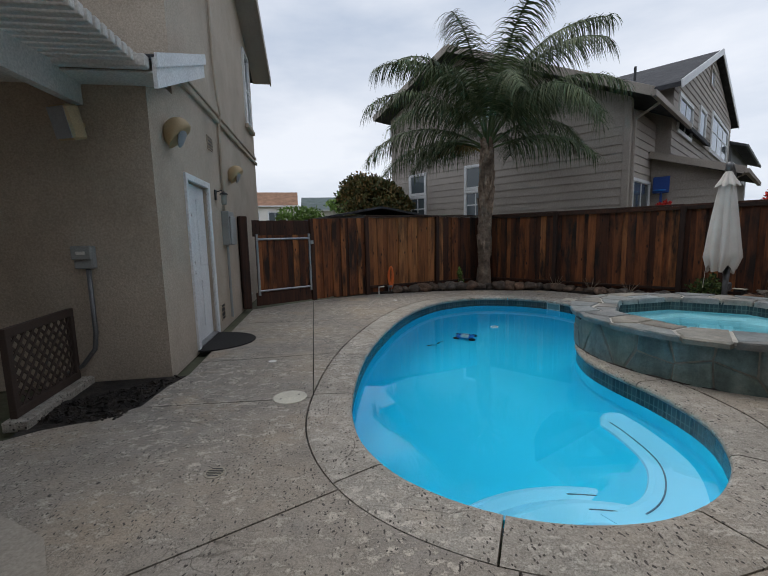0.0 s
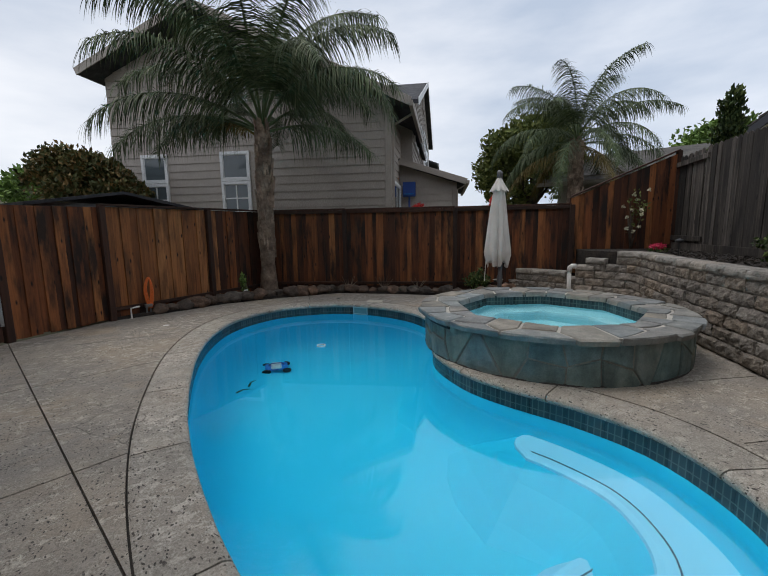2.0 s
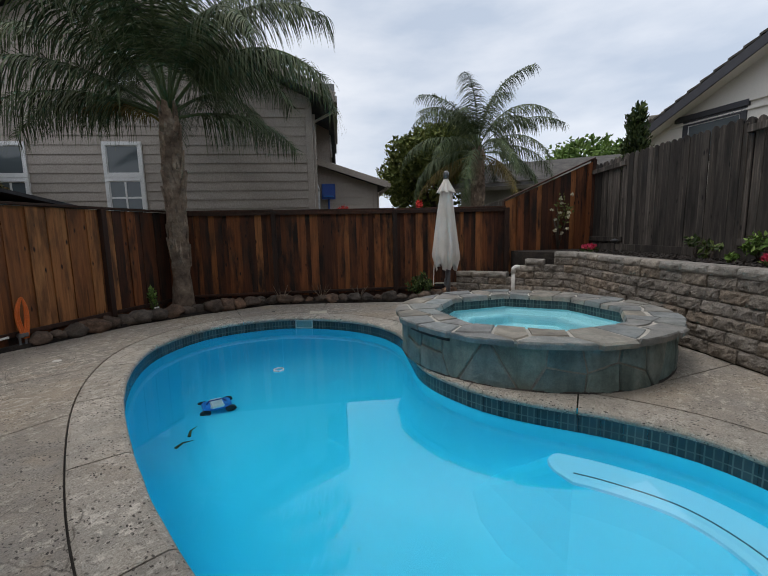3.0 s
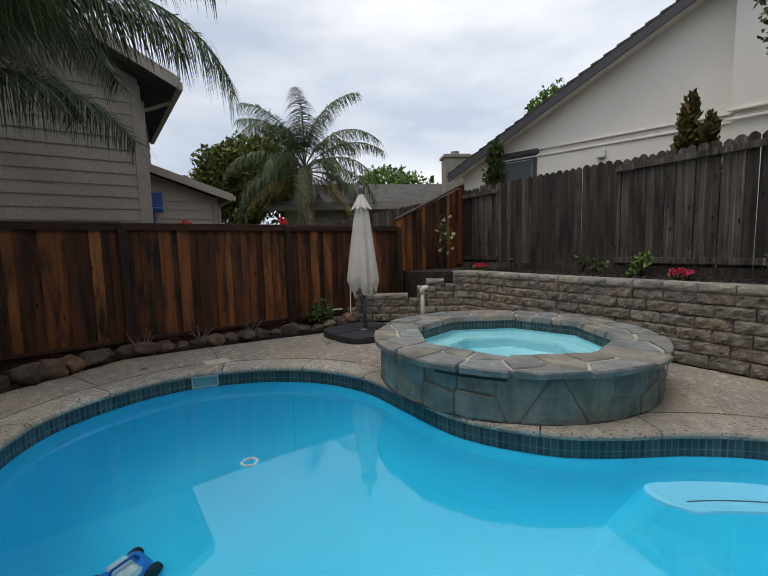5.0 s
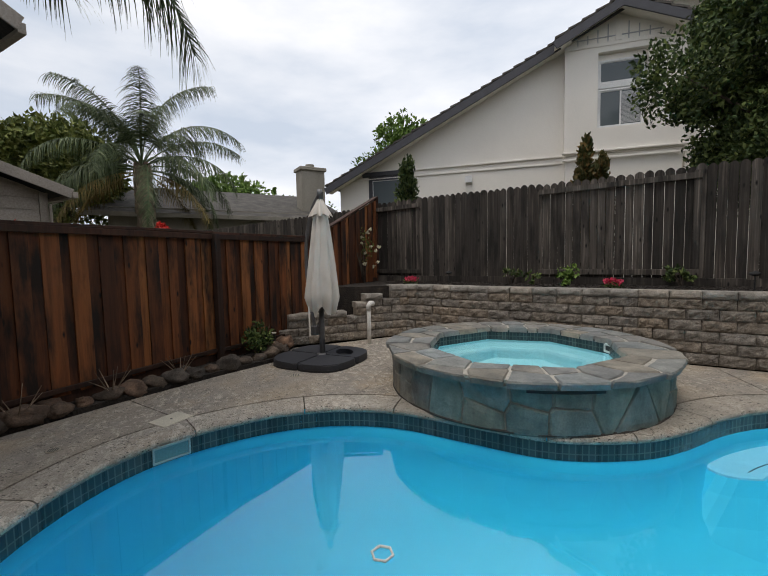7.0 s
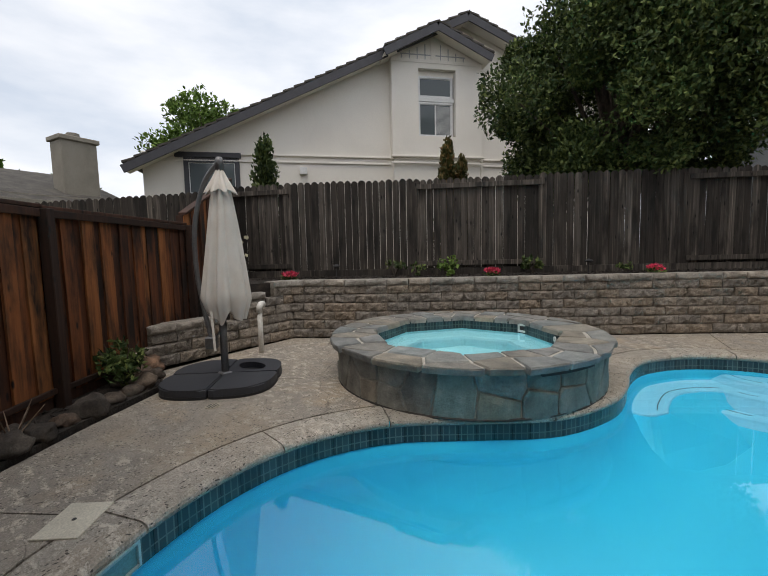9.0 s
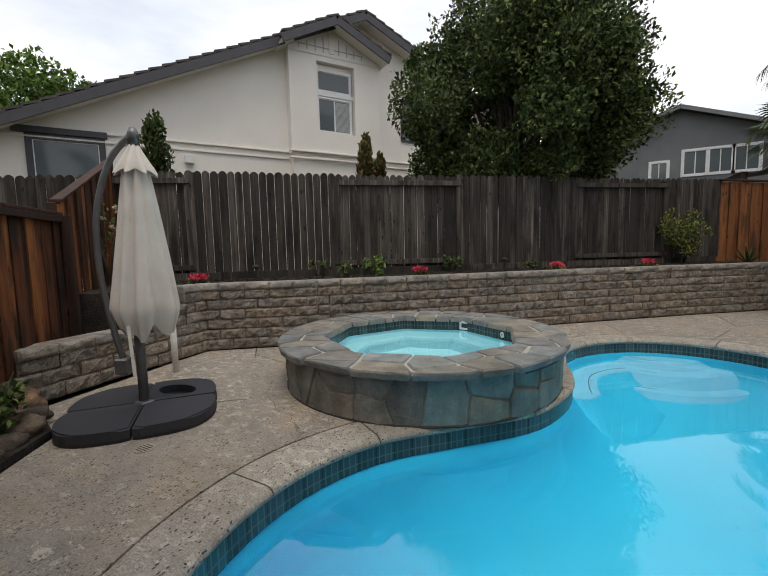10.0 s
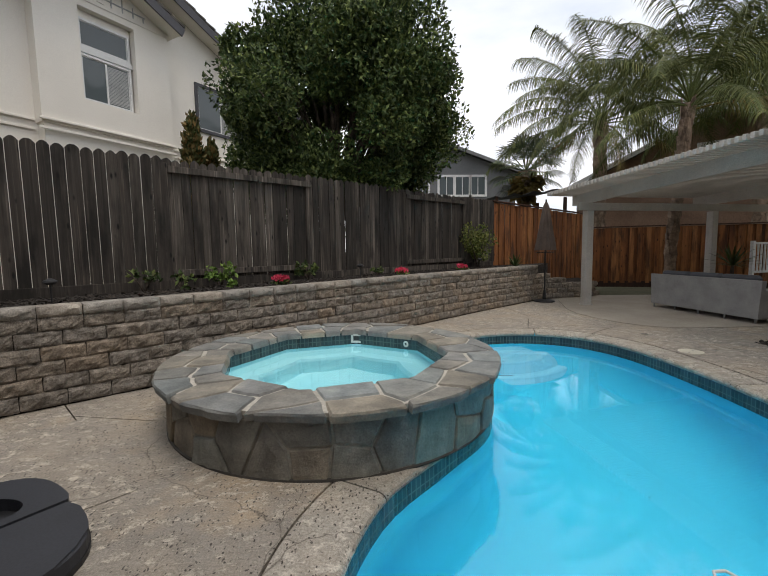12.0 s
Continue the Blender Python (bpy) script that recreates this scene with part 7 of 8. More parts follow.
for k, (x, y) in enumerate(((4.62, 9.05), (5.15, 8.5), (4.05, 9.6))):
    tw = thing("bare_shrub", Matrix.Translation((x, y, 0.04)), "leafless pale-stemmed shrub in the fence bed", "shrub", "bare shrubs")
    for j in range(7):
        a = j * 0.9 + k
        part("twig", tube([(0, 0, 0), (0.07 * math.cos(a), 0.07 * math.sin(a), 0.12), (0.2 * math.cos(a), 0.2 * math.sin(a), rng.uniform(0.2, 0.38))], [0.008, 0.006, 0.002], 5), M_BARK, tw)
bush("rose_bush", (8.9, 9.6, 0), (0.5, 0.5, 0.95), 420, 0.10, M_LEAF, "tall rose bush behind the red fence", "rose", 89, 7, 9)
rb = thing("rose_bloom", Matrix.Translation((8.75, 9.4, 2.12)), "red rose bloom above the fence", "flowers")
bm = bmesh.new()
for c in ((0, 0, 0), (0.12, 0.1, 0.08), (-0.1, 0.0, -0.12)):
    leaf_cloud(bm, c, (0.09, 0.09, 0.08), 60, 0.09, rng, 0.3, 0.9)
tagged(part("petals", bm, M_ROSE, rb), kind="stuff")
rb2 = thing("rose_bloom", NB @ pose(0.7, 0.5, 2.05), "orange-red rose bloom by the neighbour's window", "flowers")
bm = bmesh.new()
for c in ((0, 0, 0), (0.14, 0.1, 0.06)):
    leaf_cloud(bm, c, (0.10, 0.10, 0.08), 60, 0.09, rng, 0.3, 0.9)
tagged(part("petals", bm, M_ROSE, rb2), kind="stuff")
ag = thing("agave", Matrix.Translation((-0.75, -2.35, 0.9)), "spiky dark agave in the raised bed", "agave")
for k in range(20):
    a, e = k * 2.4, radians(80 - 3 * k)
    d = Vector((math.cos(a) * math.cos(e), math.sin(a) * math.cos(e), math.sin(e)))
    s = d.cross(Vector((0, 0, 1))).normalized()
    bm = bmesh.new()
    vs = [bm.verts.new(v) for v in (-s * 0.02, s * 0.02, d * 0.25 + s * 0.022, d * 0.42, d * 0.25 - s * 0.022)]
    bm.faces.new((vs[0], vs[1], vs[2], vs[4]))
    bm.faces.new((vs[2], vs[3], vs[4]))
    part("leaf", bm, M_LEAF, ag)

# rocks along the bed
path_r = [Vector((0.20, 9.86)), Vector((1.50, 10.17)), Vector((2.60, 10.10)), Vector((3.85, 9.84)), Vector((4.62, 9.05)), Vector((5.32, 8.20)), Vector((5.87, 7.45)), Vector((6.45, 7.32))]
ROCKS = []
for k in range(7):
    bm = bmesh.new()
    bmesh.ops.create_icosphere(bm, subdivisions=3, radius=1.0)
    for v in bm.verts:
        d = v.co.normalized()
        v.co = d * (1 + 0.30 * noise.noise(d * 1.3 + Vector((k * 7, 0, 0))) + 0.20 * noise.noise(d * 2.6 + Vector((k * 3, 5, 0))) - 0.16 * abs(noise.noise(d * 4.3 + Vector((k, 1, 2)))) + 0.05 * noise.noise(d * 9))
        v.co.z = max(v.co.z, -0.55) * 0.8
    me = bpy.data.meshes.new("rock")
    bm.to_mesh(me)
    bm.free()
    me.materials.append(M_ROCK)
    for p in me.polygons:
        p.use_smooth = True
    ROCKS.append(me)
i = 0
for p, a in walk_line(path_r, 0.235, 0.1):
    for rep in range(2 if i % 3 == 0 else 1):
        ob = new("rock", ROCKS[(i * 3 + rep) % 7])
        s = (rng.uniform(0.075, 0.155) if i > 14 else rng.uniform(0.10, 0.18)) * (0.75 if rep else 1.0)
        back = Vector((-math.sin(radians(a)), math.cos(radians(a)))) * (0.17 * rep + rng.uniform(-0.02, 0.03))
        ob.matrix_world = Matrix.Translation((p.x + back.x, p.y + back.y, 0.035 + s * 0.35)) @ pose(0, 0, 0, rng.uniform(-12, 12), rng.uniform(-12, 12), rng.uniform(0, 360)) @ Matrix.Diagonal((s * rng.uniform(1.0, 1.4), s, s * rng.uniform(0.8, 1.0), 1))
        tagged(ob, "rounded brown field rock edging the soil bed", "rock", "edging rocks")
    i += 1
for x, y, s in ((6.55, 7.22, 0.2), (6.32, 7.45, 0.16), (6.2, 7.25, 0.12)):
    ob = new("rock", ROCKS[2])
    ob.matrix_world = Matrix.Translation((x, y, 0.04 + s * 0.35)) @ Matrix.Diagonal((s, s * 0.8, s * 0.8, 1))
    tagged(ob, "large reddish rock beside the umbrella base", "rock", "edging rocks")

# mulch chips on the beds
r = random.Random(91)
bm = bmesh.new()


def chip(bm, x, y, z, s):
    m = pose(x, y, z, r.uniform(-35, 35), r.uniform(-35, 35), r.uniform(0, 360))
    add_box(bm, -s, s, -s * 0.35, s * 0.35, -s * 0.12, s * 0.12, m)


for k in range(1500):
    f, w = r.random(), r.uniform(0.1, 0.85)
    p = GREY_A.lerp(GREY_B, 0.06 + 0.92 * f)
    chip(bm, p.x + w * -0.65, p.y + w * 0.76, BED_Z + 0.012, r.uniform(0.015, 0.04))
for k in range(420):
    a, b_ = r.random(), r.random()
    chip(bm, -2.85 + 0.72 * a, 3.05 + 0.05 + 1.0 * b_ * (0.35 + 0.65 * a), 0.0, r.uniform(0.015, 0.045))
for k in range(500):
    f, w = r.random(), r.uniform(0.12, 0.8)
    p = Vector((0.6, 9.95)).lerp(Vector((2.7, 10.2)), f * 2) if f < 0.5 else Vector((2.9, 10.3)).lerp(Vector((6.4, 7.3)), f * 2 - 1)
    chip(bm, p.x + w * 0.5, p.y + w * 0.5, 0.058, r.uniform(0.012, 0.035))
tagged(shape("mulch", bm, M_SOIL), "loose dark bark chips on the planting beds", "mulch", kind="stuff")

# ---- things in the yard ----
# cantilever umbrella, folded
um = thing("cantilever_umbrella", pose(5.63, 6.70, 0, 0, 0, 35), "folded cream cantilever umbrella on a grey pole", "umbrella")
bm = bmesh.new()
K = 112
rows = []
for f in [i / 22 for i in range(23)]:
    z = 2.20 - 1.47 * f
    base_r = 0.07 + 0.175 * f ** 0.75 if f < 0.86 else 0.2265 - 0.42 * (f - 0.86)
    row = []
    for k in range(K):
        a = 2 * math.pi * k / K
        w_ = a + 0.10 * math.sin(2.2 * f + 3 * a)
        fold = 0.30 * (abs(math.sin(4 * w_)) - 0.6) + 0.10 * math.sin(11 * w_ + 2.5 * f) * f
        rr = base_r * (1 + fold * (0.5 + 0.6 * f))
        row.append(bm.verts.new((rr * math.cos(a), rr * math.sin(a), z - (0.05 * math.cos(4 * a) + 0.03 * math.cos(7 * a)) * f ** 6)))
    rows.append(row)
for a, b_ in zip(rows, rows[1:]):
    for k in range(K):
        bm.faces.new((a[k], a[(k + 1) % K], b_[(k + 1) % K], b_[k]))
bm.faces.new(rows[0][::-1])
part("canopy", bm, M_CANVAS, um, "cream canvas hanging in folds", True).matrix_local = pose(-0.10, 0.05, 0)
bm = bmesh.new()
rows = []
for z, r0 in ((2.30, 0.04), (2.22, 0.075), (2.12, 0.125), (2.07, 0.145)):
    rows.append([bm.verts.new((r0 * (1 + 0.22 * math.cos(8 * 2 * math.pi * k / K)) * math.cos(2 * math.pi * k / K), r0 * (1 + 0.22 * math.cos(8 * 2 * math.pi * k / K)) * math.sin(2 * math.pi * k / K), z - 0.02 * math.cos(16 * math.pi * k / K))) for k in range(K)])
for a, b_ in zip(rows, rows[1:]):
    for k in range(K):
        bm.faces.new((a[k], a[(k + 1) % K], b_[(k + 1) % K], b_[k]))
part("vent_flap", bm, M_CANVAS, um, "ruffled canvas top flap", True).matrix_local = pose(-0.10, 0.05, 0)
part("mast", tube([(0, 0, 0.09), (0, 0, 0.9)], 0.032, 14), M_STEEL, um, "", True)
part("mast_sleeve", tube([(0, 0, 0.09), (0, 0, 0.75)], 0.04, 14), M_STEEL, um, "", True)
part("arm", tube([tuple(v) for v in spline([(0.13, 0.02, 0.46), (0.20, 0.02, 0.80), (0.255, 0.03, 1.25), (0.24, 0.03, 1.75), (0.11, 0.02, 2.18), (-0.08, 0.02, 2.40)], 6, False)], 0.026, 12), M_STEEL, um, "curved grey arm", True)
part("arm_lower", tube([(0.0, 0.0, 0.62), (0.12, 0.02, 0.42), (0.2, 0.02, 0.72)], 0.018, 10), M_STEEL, um)
part("crank_box", boxed(0.08, 0.2, -0.04, 0.06, 0.36, 0.5, None, 0.015), M_STEEL, um)
part("hub", lathe([(0.0, 0.08), (0.03, 0.075), (0.045, 0.03), (0.045, -0.06), (0.0, -0.06)], 14), M_STEEL, um, "", True).matrix_local = pose(-0.10, 0.05, 2.36)
part("strap", boxed(-0.012, 0.012, -0.003, 0.003, -0.42, 0.0), M_CANVAS, um, "hanging canvas tie").matrix_local = pose(-0.04, 0.26, 0.82, 4, 3, 20)
ub = thing("umbrella_base", pose(5.60, 6.72, 0, 0, 0, 4), "four-part charcoal plastic umbrella base filled with water", "umbrella base")
for q in range(4):
    pts = [(0.085, 0.0), (0.045, -0.04)]
    for k in range(17):
        a = radians(-44.2 + 88.4 * k / 16)
        rr = 0.585 / (abs(math.cos(a + math.pi / 4)) ** 3.4 + abs(math.sin(a + math.pi / 4)) ** 3.4) ** (1 / 3.4) - (0.02 if k in (0, 16) else 0.0)
        pts.append((rr * math.cos(a), rr * math.sin(a)))
    pts.append((0.045, 0.04))
    if q == 0:
        hole = [(0.34 + 0.125 * math.cos(2 * math.pi * k / 24), 0.20 * math.sin(2 * math.pi * k / 24)) for k in range(24)]
        bm = filled([Vector(p) for p in pts], [[Vector(p) for p in hole]], 0.10)
        rim_ = bmesh.ops.extrude_face_region(bm, geom=list(bm.faces))
        for v in rim_["geom"]:
            if isinstance(v, bmesh.types.BMVert):
                v.co.z = 0.0
        bmesh.ops.recalc_face_normals(bm, faces=bm.faces)
        part("well_floor", prism(hole, 0.002, 0.03), M_BLACK, ub, "dark floor of the oval handle well").matrix_local = pose(0, 0, 0, 0, 0, -90)
    else:
        bm = prism(pts, 0.0, 0.10)
        bmesh.ops.bevel(bm, geom=[e for e in bm.edges if min(v.co.z for v in e.verts) > 0.09], offset=0.014, segments=3, affect="EDGES")
    part("weight", bm, M_BASE, ub).matrix_local = pose(0, 0, 0, 0, 0, 90 * q - 90)
    band = [(p[0] * 1.008, p[1] * 1.008) for p in pts[2:-1]] + [(p[0] * 0.97, p[1] * 0.97) for p in pts[2:-1]][::-1]
    part("foot_band", prism(band, 0.002, 0.028), M_BLACK, ub).matrix_local = pose(0, 0, 0, 0, 0, 90 * q - 90)
part("pole_socket", boxed(-0.06, 0.06, -0.06, 0.06, 0.0, 0.11, None, 0.01), M_STEEL, ub)

# white pipe by the wing wall
pp = thing("vent_pipe", Matrix.Translation((6.48, 5.80, 0)), "upright white plastic pipe with an elbow cap", "pipe")
part("pipe", tube([(0, 0, 0), (0, 0, 0.62)], 0.035, 14), M_PVC, pp, "", True)
part("elbow", tube([(0, 0, 0.58), (0, 0, 0.66), (0.02, -0.03, 0.69), (0.06, -0.09, 0.69)], 0.046, 12), M_PVC, pp, "", True)
bn = thing("plastic_bin", pose(6.62, 7.48, 0.05, 0, 0, 20), "low black plastic box with a cream lid", "box")
part("body", boxed(-0.12, 0.12, -0.1, 0.1, 0, 0.22, None, 0.015), M_BLACK, bn)
part("lid", boxed(-0.13, 0.13, -0.11, 0.11, 0.222, 0.245, None, 0.01), M_LID, bn)

# lids, drains and plugs in the deck
for x, y, rad, lab in ((-0.83, 3.49, 0.148, "round cream plastic skimmer lid in the deck"),):
    o = thing("access_cover", Matrix.Translation((x, y, 0.0)), lab, "lid", "deck lids")
    part("disc", lathe([(rad, 0.0), (rad, 0.006), (rad - 0.008, 0.009), (0, 0.009)], 36), M_LID, o)
    for s in (-1, 1):
        part("finger_hole", lathe([(0.009, 0.009), (0.009, 0.0105), (0, 0.0105)], 10), M_BLACK, o).matrix_local = pose(0.07 * s, 0.05 * s, 0)
o = thing("access_cover", pose(3.86, 8.32, 0.0, 0, 0, -43), "square cream skimmer lid in the deck", "lid", "deck lids")
part("plate", boxed(-0.15, 0.15, -0.12, 0.12, 0, 0.010, None, 0.003), M_LID, o)
part("finger_hole", lathe([(0.012, 0.010), (0.012, 0.0115), (0, 0.0115)], 12), M_BLACK, o)
M_DRAIN = plain("tan_drain_plastic", (0.36, 0.32, 0.25), 0.6)
for x, y, rad in ((-1.02, 2.35, 0.062), (4.95, 7.13, 0.07), (3.47, 9.08, 0.05)):
    o = thing("floor_drain", Matrix.Translation((x, y, 0.0)), "small round slotted drain cover in the concrete", "drain", "deck drains")
    part("cover", lathe([(rad, 0.0), (rad, 0.004), (rad - 0.006, 0.005), (0, 0.005)], 24), M_DRAIN, o)
    for k in range(5):
        hw = math.sqrt(max(0, (rad * 0.8) ** 2 - (0.3 * rad * (k - 2)) ** 2))
        part("slot", boxed(-hw, hw, 0.3 * rad * (k - 2) - 0.0045, 0.3 * rad * (k - 2) + 0.0045, 0.005, 0.0062), M_BLACK, o)
for x, y in ((0.23, 8.74), (-1.28, 4.55)):
    o = thing("deck_plug", Matrix.Translation((x, y, 0.0)), "small white plastic cap set in the concrete", "cap", "deck plugs")
    part("disc", lathe([(0.045, 0.0), (0.045, 0.005), (0, 0.006)], 18), M_PVC, o)

# pool robot on the floor, floating ring
rb_ = thing("pool_robot", pose(1.55, 7.72, -1.70, 0, 0, -20), "small blue and white pool cleaning robot with black wheels", "pool robot")
bm = boxed(-0.17, 0.17, -0.12, 0.12, 0.05, 0.17, None, 0.04)
part("body", bm, M_ROBOT, rb_)
part("top_band", boxed(-0.09, 0.09, -0.125, 0.125, 0.10, 0.185, None, 0.03), M_PVC, rb_)
for sx in (-1, 1):
    for sy in (-1, 1):
        part("wheel", tube([(0.15 * sx, 0.11 * sy, 0.06), (0.15 * sx, 0.15 * sy, 0.06)], 0.065, 16), M_BLACK, rb_)
part("handle", tube([(-0.12, 0, 0.15), (-0.08, 0, 0.24), (0.08, 0, 0.24), (0.12, 0, 0.15)], 0.014, 8), M_BLUE, rb_)
fl = thing("floating_ring", Matrix.Translation((1.87, 6.82, WATER_Z + 0.006)), "small white hexagonal ring afloat on the water", "ring")
part("ring", tube([(0.062 * math.cos(math.pi / 3 * k), 0.062 * math.sin(math.pi / 3 * k), 0) for k in range(7)], 0.008, 8, None, False), M_PVC, fl)
r = random.Random(97)
for k, (x, y) in enumerate(((0.75, 7.1), (0.95, 7.2))):
    o = thing("sunken_leaf", pose(x, y, floor_z(y) + 0.24, 0, 0, 40 * k), "dark leaf debris on the pool floor", "leaf", "pool debris")
    part("leaf", tube([(0, 0, 0), (0.1, 0.03, 0.01), (0.2, 0.0, 0.0)], [0.02, 0.012, 0.003], 6), M_LEAF, o)
for a, lab in ((radians(258), "white plastic spa skimmer mouth"),):
    o = thing("spa_skimmer", Matrix.Translation((SPA.x, SPA.y, 0.35)) @ pose((spa_inner(a) - 0.02) * math.cos(a), (spa_inner(a) - 0.02) * math.sin(a), 0, 0, 0, math.degrees(a) + 90), lab, "skimmer")
    bm = bmesh.new()
    for x0, x1, z0, z1 in ((-0.09, 0.09, 0.03, 0.055), (-0.09, 0.09, -0.055, -0.03), (-0.09, -0.065, -0.03, 0.03), (0.065, 0.09, -0.03, 0.03)):
        add_box(bm, x0, x1, -0.01, 0.01, z0, z1)
    part("frame", bm, M_PVC, o)
    part("mouth", boxed(-0.064, 0.064, -0.004, 0.002, -0.03, 0.03), M_BLACK, o)
o = thing("spa_jet", Matrix.Translation((SPA.x, SPA.y, 0.34)) @ pose((spa_inner(radians(222)) - 0.02) * math.cos(radians(222)), (spa_inner(radians(222)) - 0.02) * math.sin(radians(222)), 0, 0, 90, 222), "white round jet fitting in the spa tiles", "jet")
part("ring", lathe([(0.035, 0.0), (0.035, -0.012), (0.018, -0.014), (0.018, 0.0)], 18), M_PVC, o)
sp = thing("spillway", Matrix.Translation((SPA.x, SPA.y, 0)), "dark spillway slot under the rim stones of the spa", "spillway")
bm = bmesh.new()
a0, a1 = radians(148), radians(172)
for z0, z1, r1 in ((0.355, 0.378, SPA_R + 0.035),):
    pts = [((SPA_R - 0.02) * math.cos(a0 + (a1 - a0) * k / 8), (SPA_R - 0.02) * math.sin(a0 + (a1 - a0) * k / 8)) for k in range(9)] + [(r1 * math.cos(a1 - (a1 - a0) * k / 8), r1 * math.sin(a1 - (a1 - a0) * k / 8)) for k in range(9)]
    prism(pts, z0, z1, bm)
bmesh.ops.recalc_face_normals(bm, faces=bm.faces)
part("lip", bm, M_BLACK, sp)

# path lights in the raised bed
for x, y in ((6.72, 4.20), (3.55, 1.35), (0.55, -1.35)):
    o = thing("path_light", Matrix.Translation((x, y, BED_Z)), "small black garden path light on a stake", "path light", "path lights")
    part("stake", tube([(0, 0, -0.02), (0, 0, 0.20)], 0.009, 8), M_BLACK, o)
    part("shade", lathe([(0.0, 0.27), (0.06, 0.24), (0.065, 0.225), (0.035, 0.20), (0.0, 0.195)], 14), M_BLACK, o)

# hose bib, risers and orange hose by the fence
hb = thing("garden_hose", pose(0.10, 9.86, 0.0, 0, 0, 24), "orange hose looped over a tap riser on the fence", "hose")
for j in range(3):
    part("loop", tube([tuple(v) for v in spline([(0.0 + 0.02 * j, -0.06, 0.15), (-0.05 + 0.02 * j, -0.07, 0.45), (0.03, -0.08 - 0.01 * j, 0.66), (0.10 - 0.02 * j, -0.07, 0.45), (0.07 - 0.02 * j, -0.06, 0.12)], 6, False)], 0.011, 8), M_HOSE, hb, "", True)
rs = thing("pipe_riser", pose(-0.14, 9.70, 0, 0, 0, 24), "white plastic riser pipes with taps at the fence foot", "pipe")
part("pipe", tube([(0, 0, 0), (0, 0, 0.17), (0.14, 0, 0.18)], 0.016, 8), M_PVC, rs)
part("pipe", tube([(0.26, 0, 0), (0.26, 0, 0.2)], 0.014, 8), M_STEEL, rs)
part("pipe", tube([(0.33, 0, 0), (0.33, 0, 0.18)], 0.014, 8), M_STEEL, rs)
part("valve", boxed(0.24, 0.36, -0.03, 0.03, 0.14, 0.2, None, 0.01), M_STEEL, rs)
part("handle", lathe([(0.03, 0), (0.03, 0.02), (0, 0.025)], 10), M_HOSE, rs).matrix_local = pose(0.42, 0, 0.1, 0, 90, 0)

# taupe umbrella by the far wall
u2 = thing("patio_umbrella", Matrix.Translation((-1.36, -1.85, 0)), "closed taupe patio umbrella on a dark round base", "umbrella")
part("base", lathe([(0.26, 0.0), (0.26, 0.03), (0.2, 0.05), (0.05, 0.07), (0.03, 0.3), (0, 0.3)], 28), M_BLACK, u2)
part("pole", tube([(0, 0, 0.05), (0, 0, 2.68)], 0.02, 10), M_BLACK, u2)
bm = bmesh.new()
rows = []
for z, r0 in ((2.62, 0.02), (2.5, 0.07), (2.2, 0.12), (1.8, 0.18), (1.45, 0.24), (1.36, 0.25)):
    rows.append([bm.verts.new((r0 * (1 + 0.16 * math.cos(8 * a)) * math.cos(a), r0 * (1 + 0.16 * math.cos(8 * a)) * math.sin(a), z)) for a in [2 * math.pi * k / 48 for k in range(48)]])
for a, b_ in zip(rows, rows[1:]):
    for k in range(48):
        bm.faces.new((a[k], a[(k + 1) % 48], b_[(k + 1) % 48], b_[k]))
part("canopy", bm, M_TAUPECANVAS, u2, "taupe canvas in folds", True)
part("tray", lathe([(0.22, 1.30), (0.22, 1.32), (0, 1.32)], 20), M_BLACK, u2)

# wicker sofa under the pergola, its back to the pool
so = thing("wicker_sofa", pose(-3.30, -0.48, 0, 0, 0, 93), "grey wicker patio sofa with dark cushions", "sofa")
L = 2.42
bm = upright([(0, 0.10), (L, 0.10), (L + 0.04, 0.78), (-0.04, 0.78)], 0.0, 0.09)
part("back", bm, M_WICKER, so)
for x0 in (0.0, L - 0.12):
    part("arm", boxed(x0, x0 + 0.12, 0.09, 0.85, 0.10, 0.62, None, 0.02), M_WICKER, so)
part("seat", boxed(0.12, L - 0.12, 0.09, 0.85, 0.10, 0.34, None, 0.02), M_WICKER, so)
for k in range(3):
    w = (L - 0.28) / 3
    part("seat_cushion", boxed(0.14 + w * k, 0.13 + w * (k + 1), 0.12, 0.85, 0.342, 0.48, None, 0.03), M_CUSHION, so)
    part("back_cushion", boxed(0.14 + w * k, 0.13 + w * (k + 1), 0.10, 0.28, 0.48, 0.86, None, 0.05), M_CUSHION, so)
for k in range(5):
    for yy in (0.03, 0.78):
        part("foot", tube([(0.06 + (L - 0.12) * k / 4, yy, 0), (0.06 + (L - 0.12) * k / 4, yy, 0.10)], 0.018, 8), M_GALV, so)

# pale patio slab under the pergola
bm = prism([(-7.6, 2.4), (-2.2, 2.02), (-1.9, 1.95), (-1.62, 1.82), (-1.42, 1.6), (-1.28, 1.3), (-1.15, 0.75), (-1.1, 0.2), (-1.25, -0.5), (-1.9, -2.2), (-2.5, -2.9), (-8.0, -2.1)], 0.001, 0.010)
tagged(shape("pavement_patio", bm, grainy("patio_concrete", (0.30, 0.26, 0.21), (0.36, 0.315, 0.26), (0.43, 0.38, 0.32), 0.9, 60, 0.85, 0.3, 0.002)), "smooth tan concrete patio slab with a rounded edge", "pavement", kind="structure")

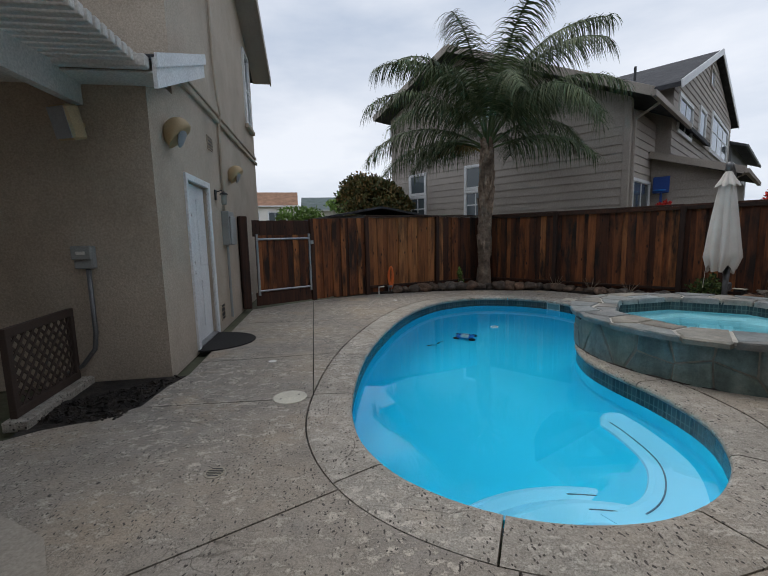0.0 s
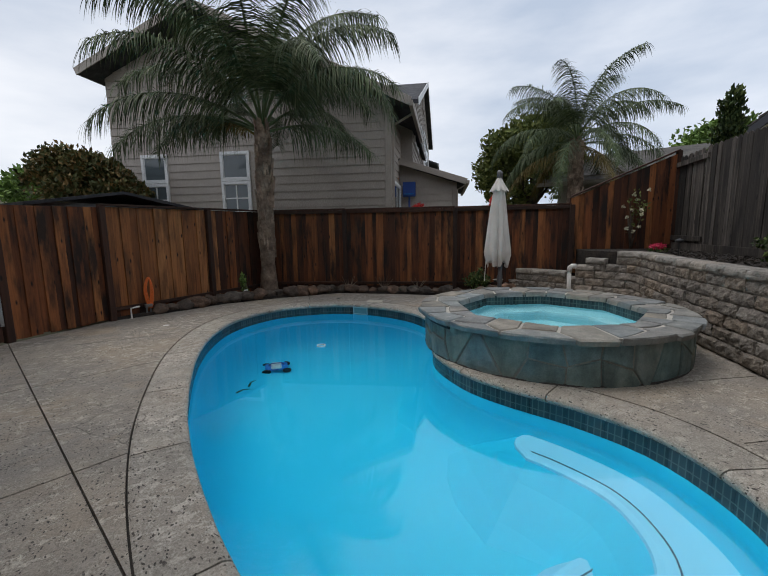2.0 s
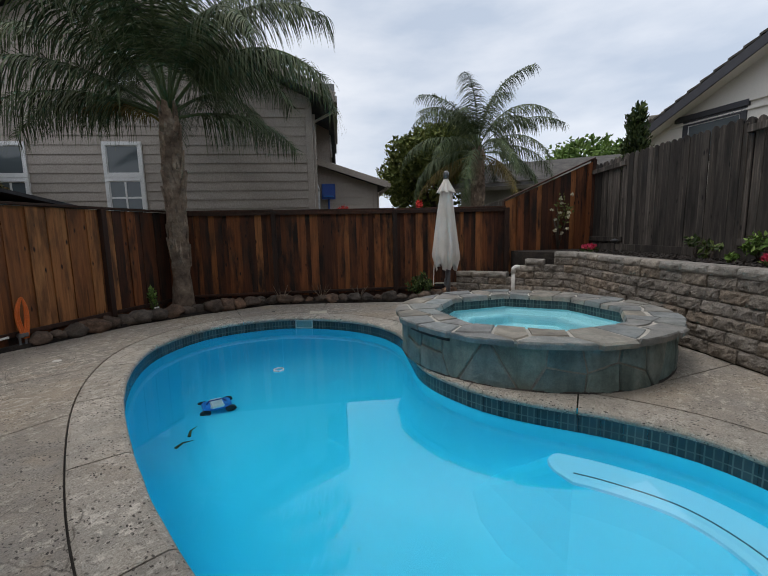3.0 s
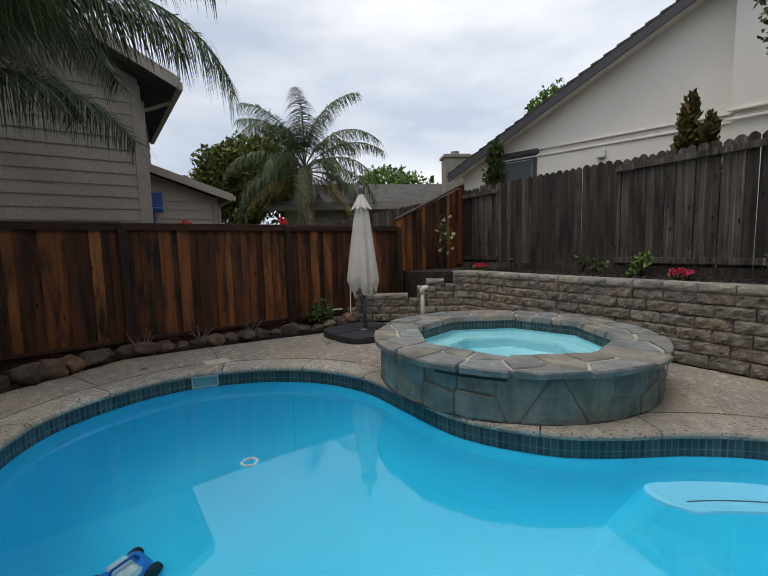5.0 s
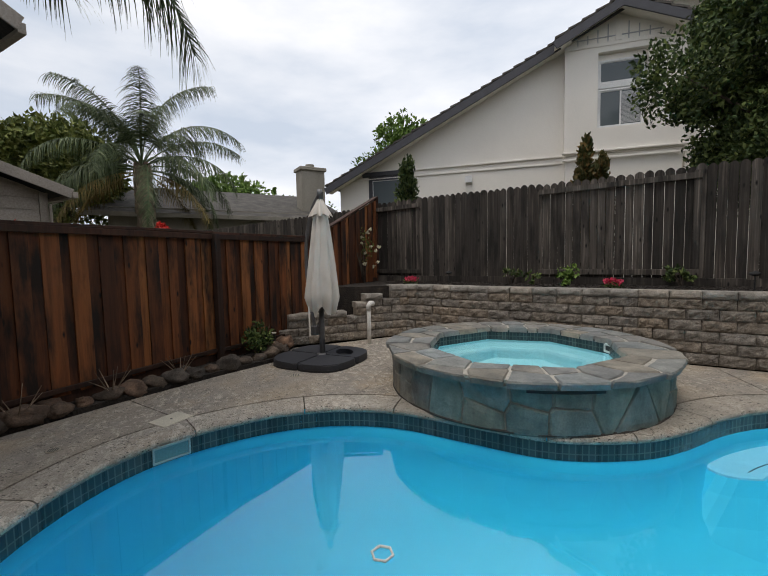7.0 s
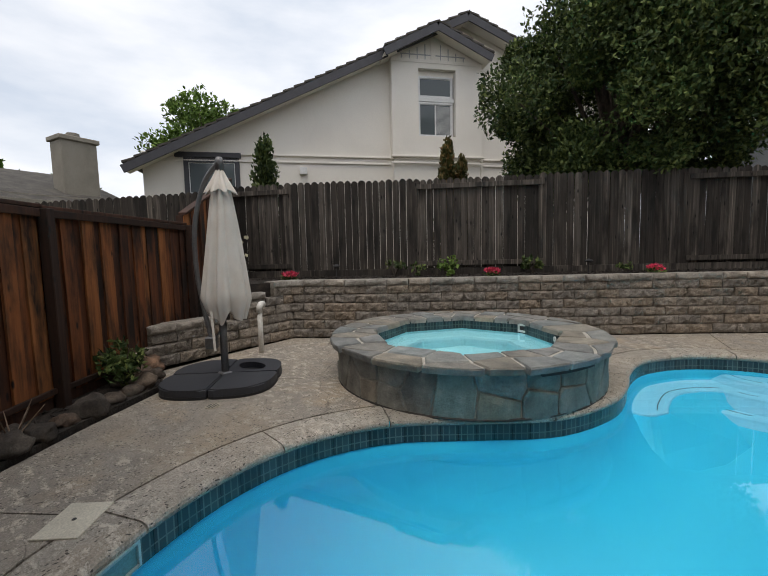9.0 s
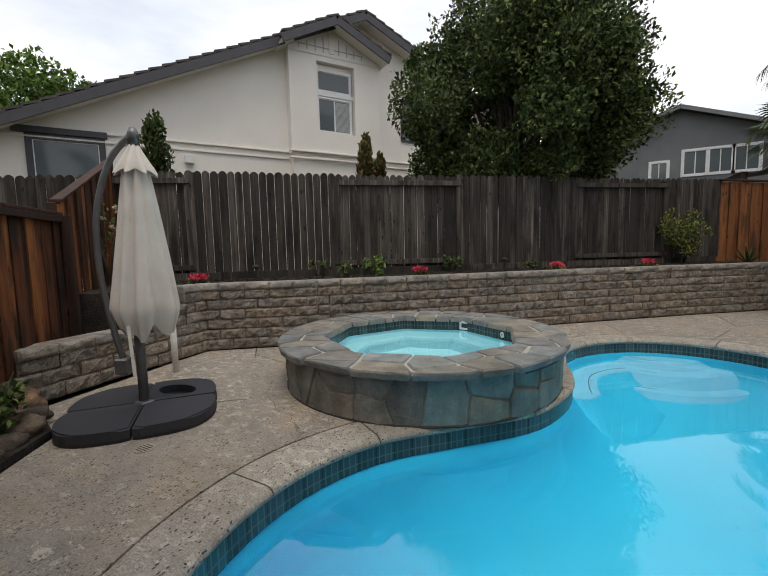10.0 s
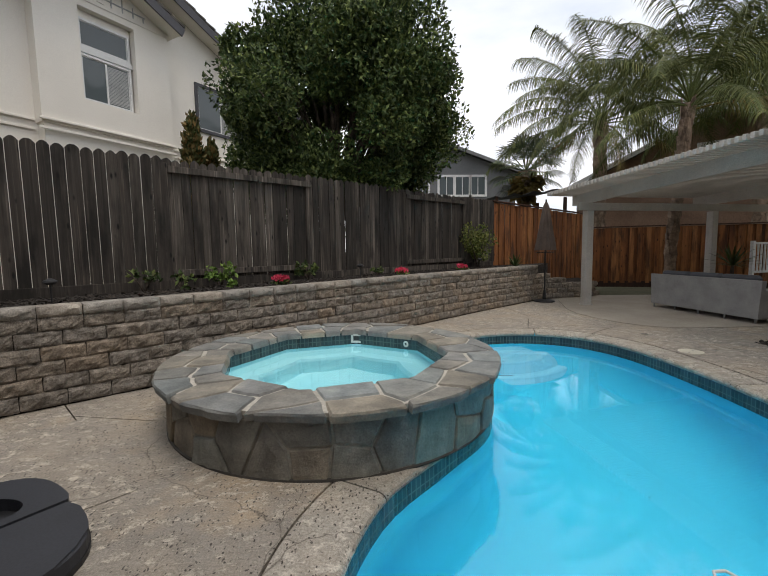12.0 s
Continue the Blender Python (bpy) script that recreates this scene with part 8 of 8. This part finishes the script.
# beyond the patio: a dark shade roof, a white railing and a spiky plant
sh = thing("shade_canopy", pose(-2.75, -7.05, 0, 0, 0, 8), "dark sagging shade roof behind the orange fence", "canopy")
bm = bmesh.new()
rows_ = []
for ix in range(13):
    x = -1.5 + 3.0 * ix / 12
    rows_.append([bm.verts.new((x, y, 3.62 - 0.03 * ix - 0.06 * math.sin(ix * 1.9) * (y > 0))) for y in (-1.0, 0.0, 1.0)])
for a_, b_ in zip(rows_, rows_[1:]):
    for k in range(2):
        bm.faces.new((a_[k], b_[k], b_[k + 1], a_[k + 1]))
bmesh.ops.solidify(bm, geom=bm.faces[:], thickness=0.12)
part("canopy_sheet", bm, M_BLACK, sh)
for x in (-1.4, 1.4):
    for y in (-0.9, 0.9):
        part("post", boxed(x - 0.05, x + 0.05, y - 0.05, y + 0.05, 0.0, 3.3, None, 0.005), M_REDDARK, sh)
rl = thing("white_railing", pose(-8.3, -2.2, 0, 0, 0, 10), "white painted railing at the end of the patio", "railing")
for z in (0.62, 1.42):
    part("rail", boxed(-0.9, 0.9, -0.025, 0.025, z, z + 0.06, None, 0.006), M_WHITE, rl)
for k in range(14):
    x = -0.82 + 1.64 * k / 13
    part("baluster", boxed(x - 0.018, x + 0.018, -0.018, 0.018, 0.68, 1.42, None, 0.003), M_WHITE, rl)
for x in (-0.9, 0.9):
    part("post", boxed(x - 0.045, x + 0.045, -0.045, 0.045, 0.0, 1.52, None, 0.006), M_WHITE, rl)
sp = thing("spiky_plant", pose(-6.0, -1.2, 0), "dark spiky leafed plant behind the sofa", "plant")
part("stem", tube([(0, 0, 0), (0.02, 0, 0.45), (0, 0.01, 0.9)], [0.06, 0.05, 0.04], 8), M_TREEBARK, sp)
for k in range(26):
    a, e = k * 2.4, 1.35 - 1.3 * k / 26
    d = Vector((math.cos(a) * math.cos(e), math.sin(a) * math.cos(e), math.sin(e)))
    side = Vector((-math.sin(a), math.cos(a), 0))
    bm = bmesh.new()
    prev = None
    for q, w in ((0.0, 0.02), (0.25, 0.035), (0.5, 0.024), (0.72, 0.003)):
        p = Vector((0, 0, 0.88)) + d * q - Vector((0, 0, 0.25 * q * q))
        row = [bm.verts.new(p - side * w), bm.verts.new(p - Vector((0, 0, 0.006))), bm.verts.new(p + side * w)]
        if prev:
            for i_ in range(2):
                bm.faces.new((prev[i_], prev[i_ + 1], row[i_ + 1], row[i_]))
        prev = row
    part("blade", bm, M_LEAFRUST if k % 3 == 0 else M_LEAF, sp)

# leaf litter on the pool floor
r = random.Random(131)
bm = bmesh.new()
for k in range(26):
    y = r.uniform(3.9, 8.0)
    x = r.uniform(0.75, 2.1) if k % 3 else r.gauss(1.25, 0.18)
    y = y if k % 3 else 5.2 + r.gauss(0, 0.2)
    chip(bm, x, y, floor_z(y) + 0.012, r.uniform(0.004, 0.010))
tagged(shape("leaf_litter", bm, M_SOIL), "dark leaf crumbs on the pool floor", "leaf litter", kind="stuff")
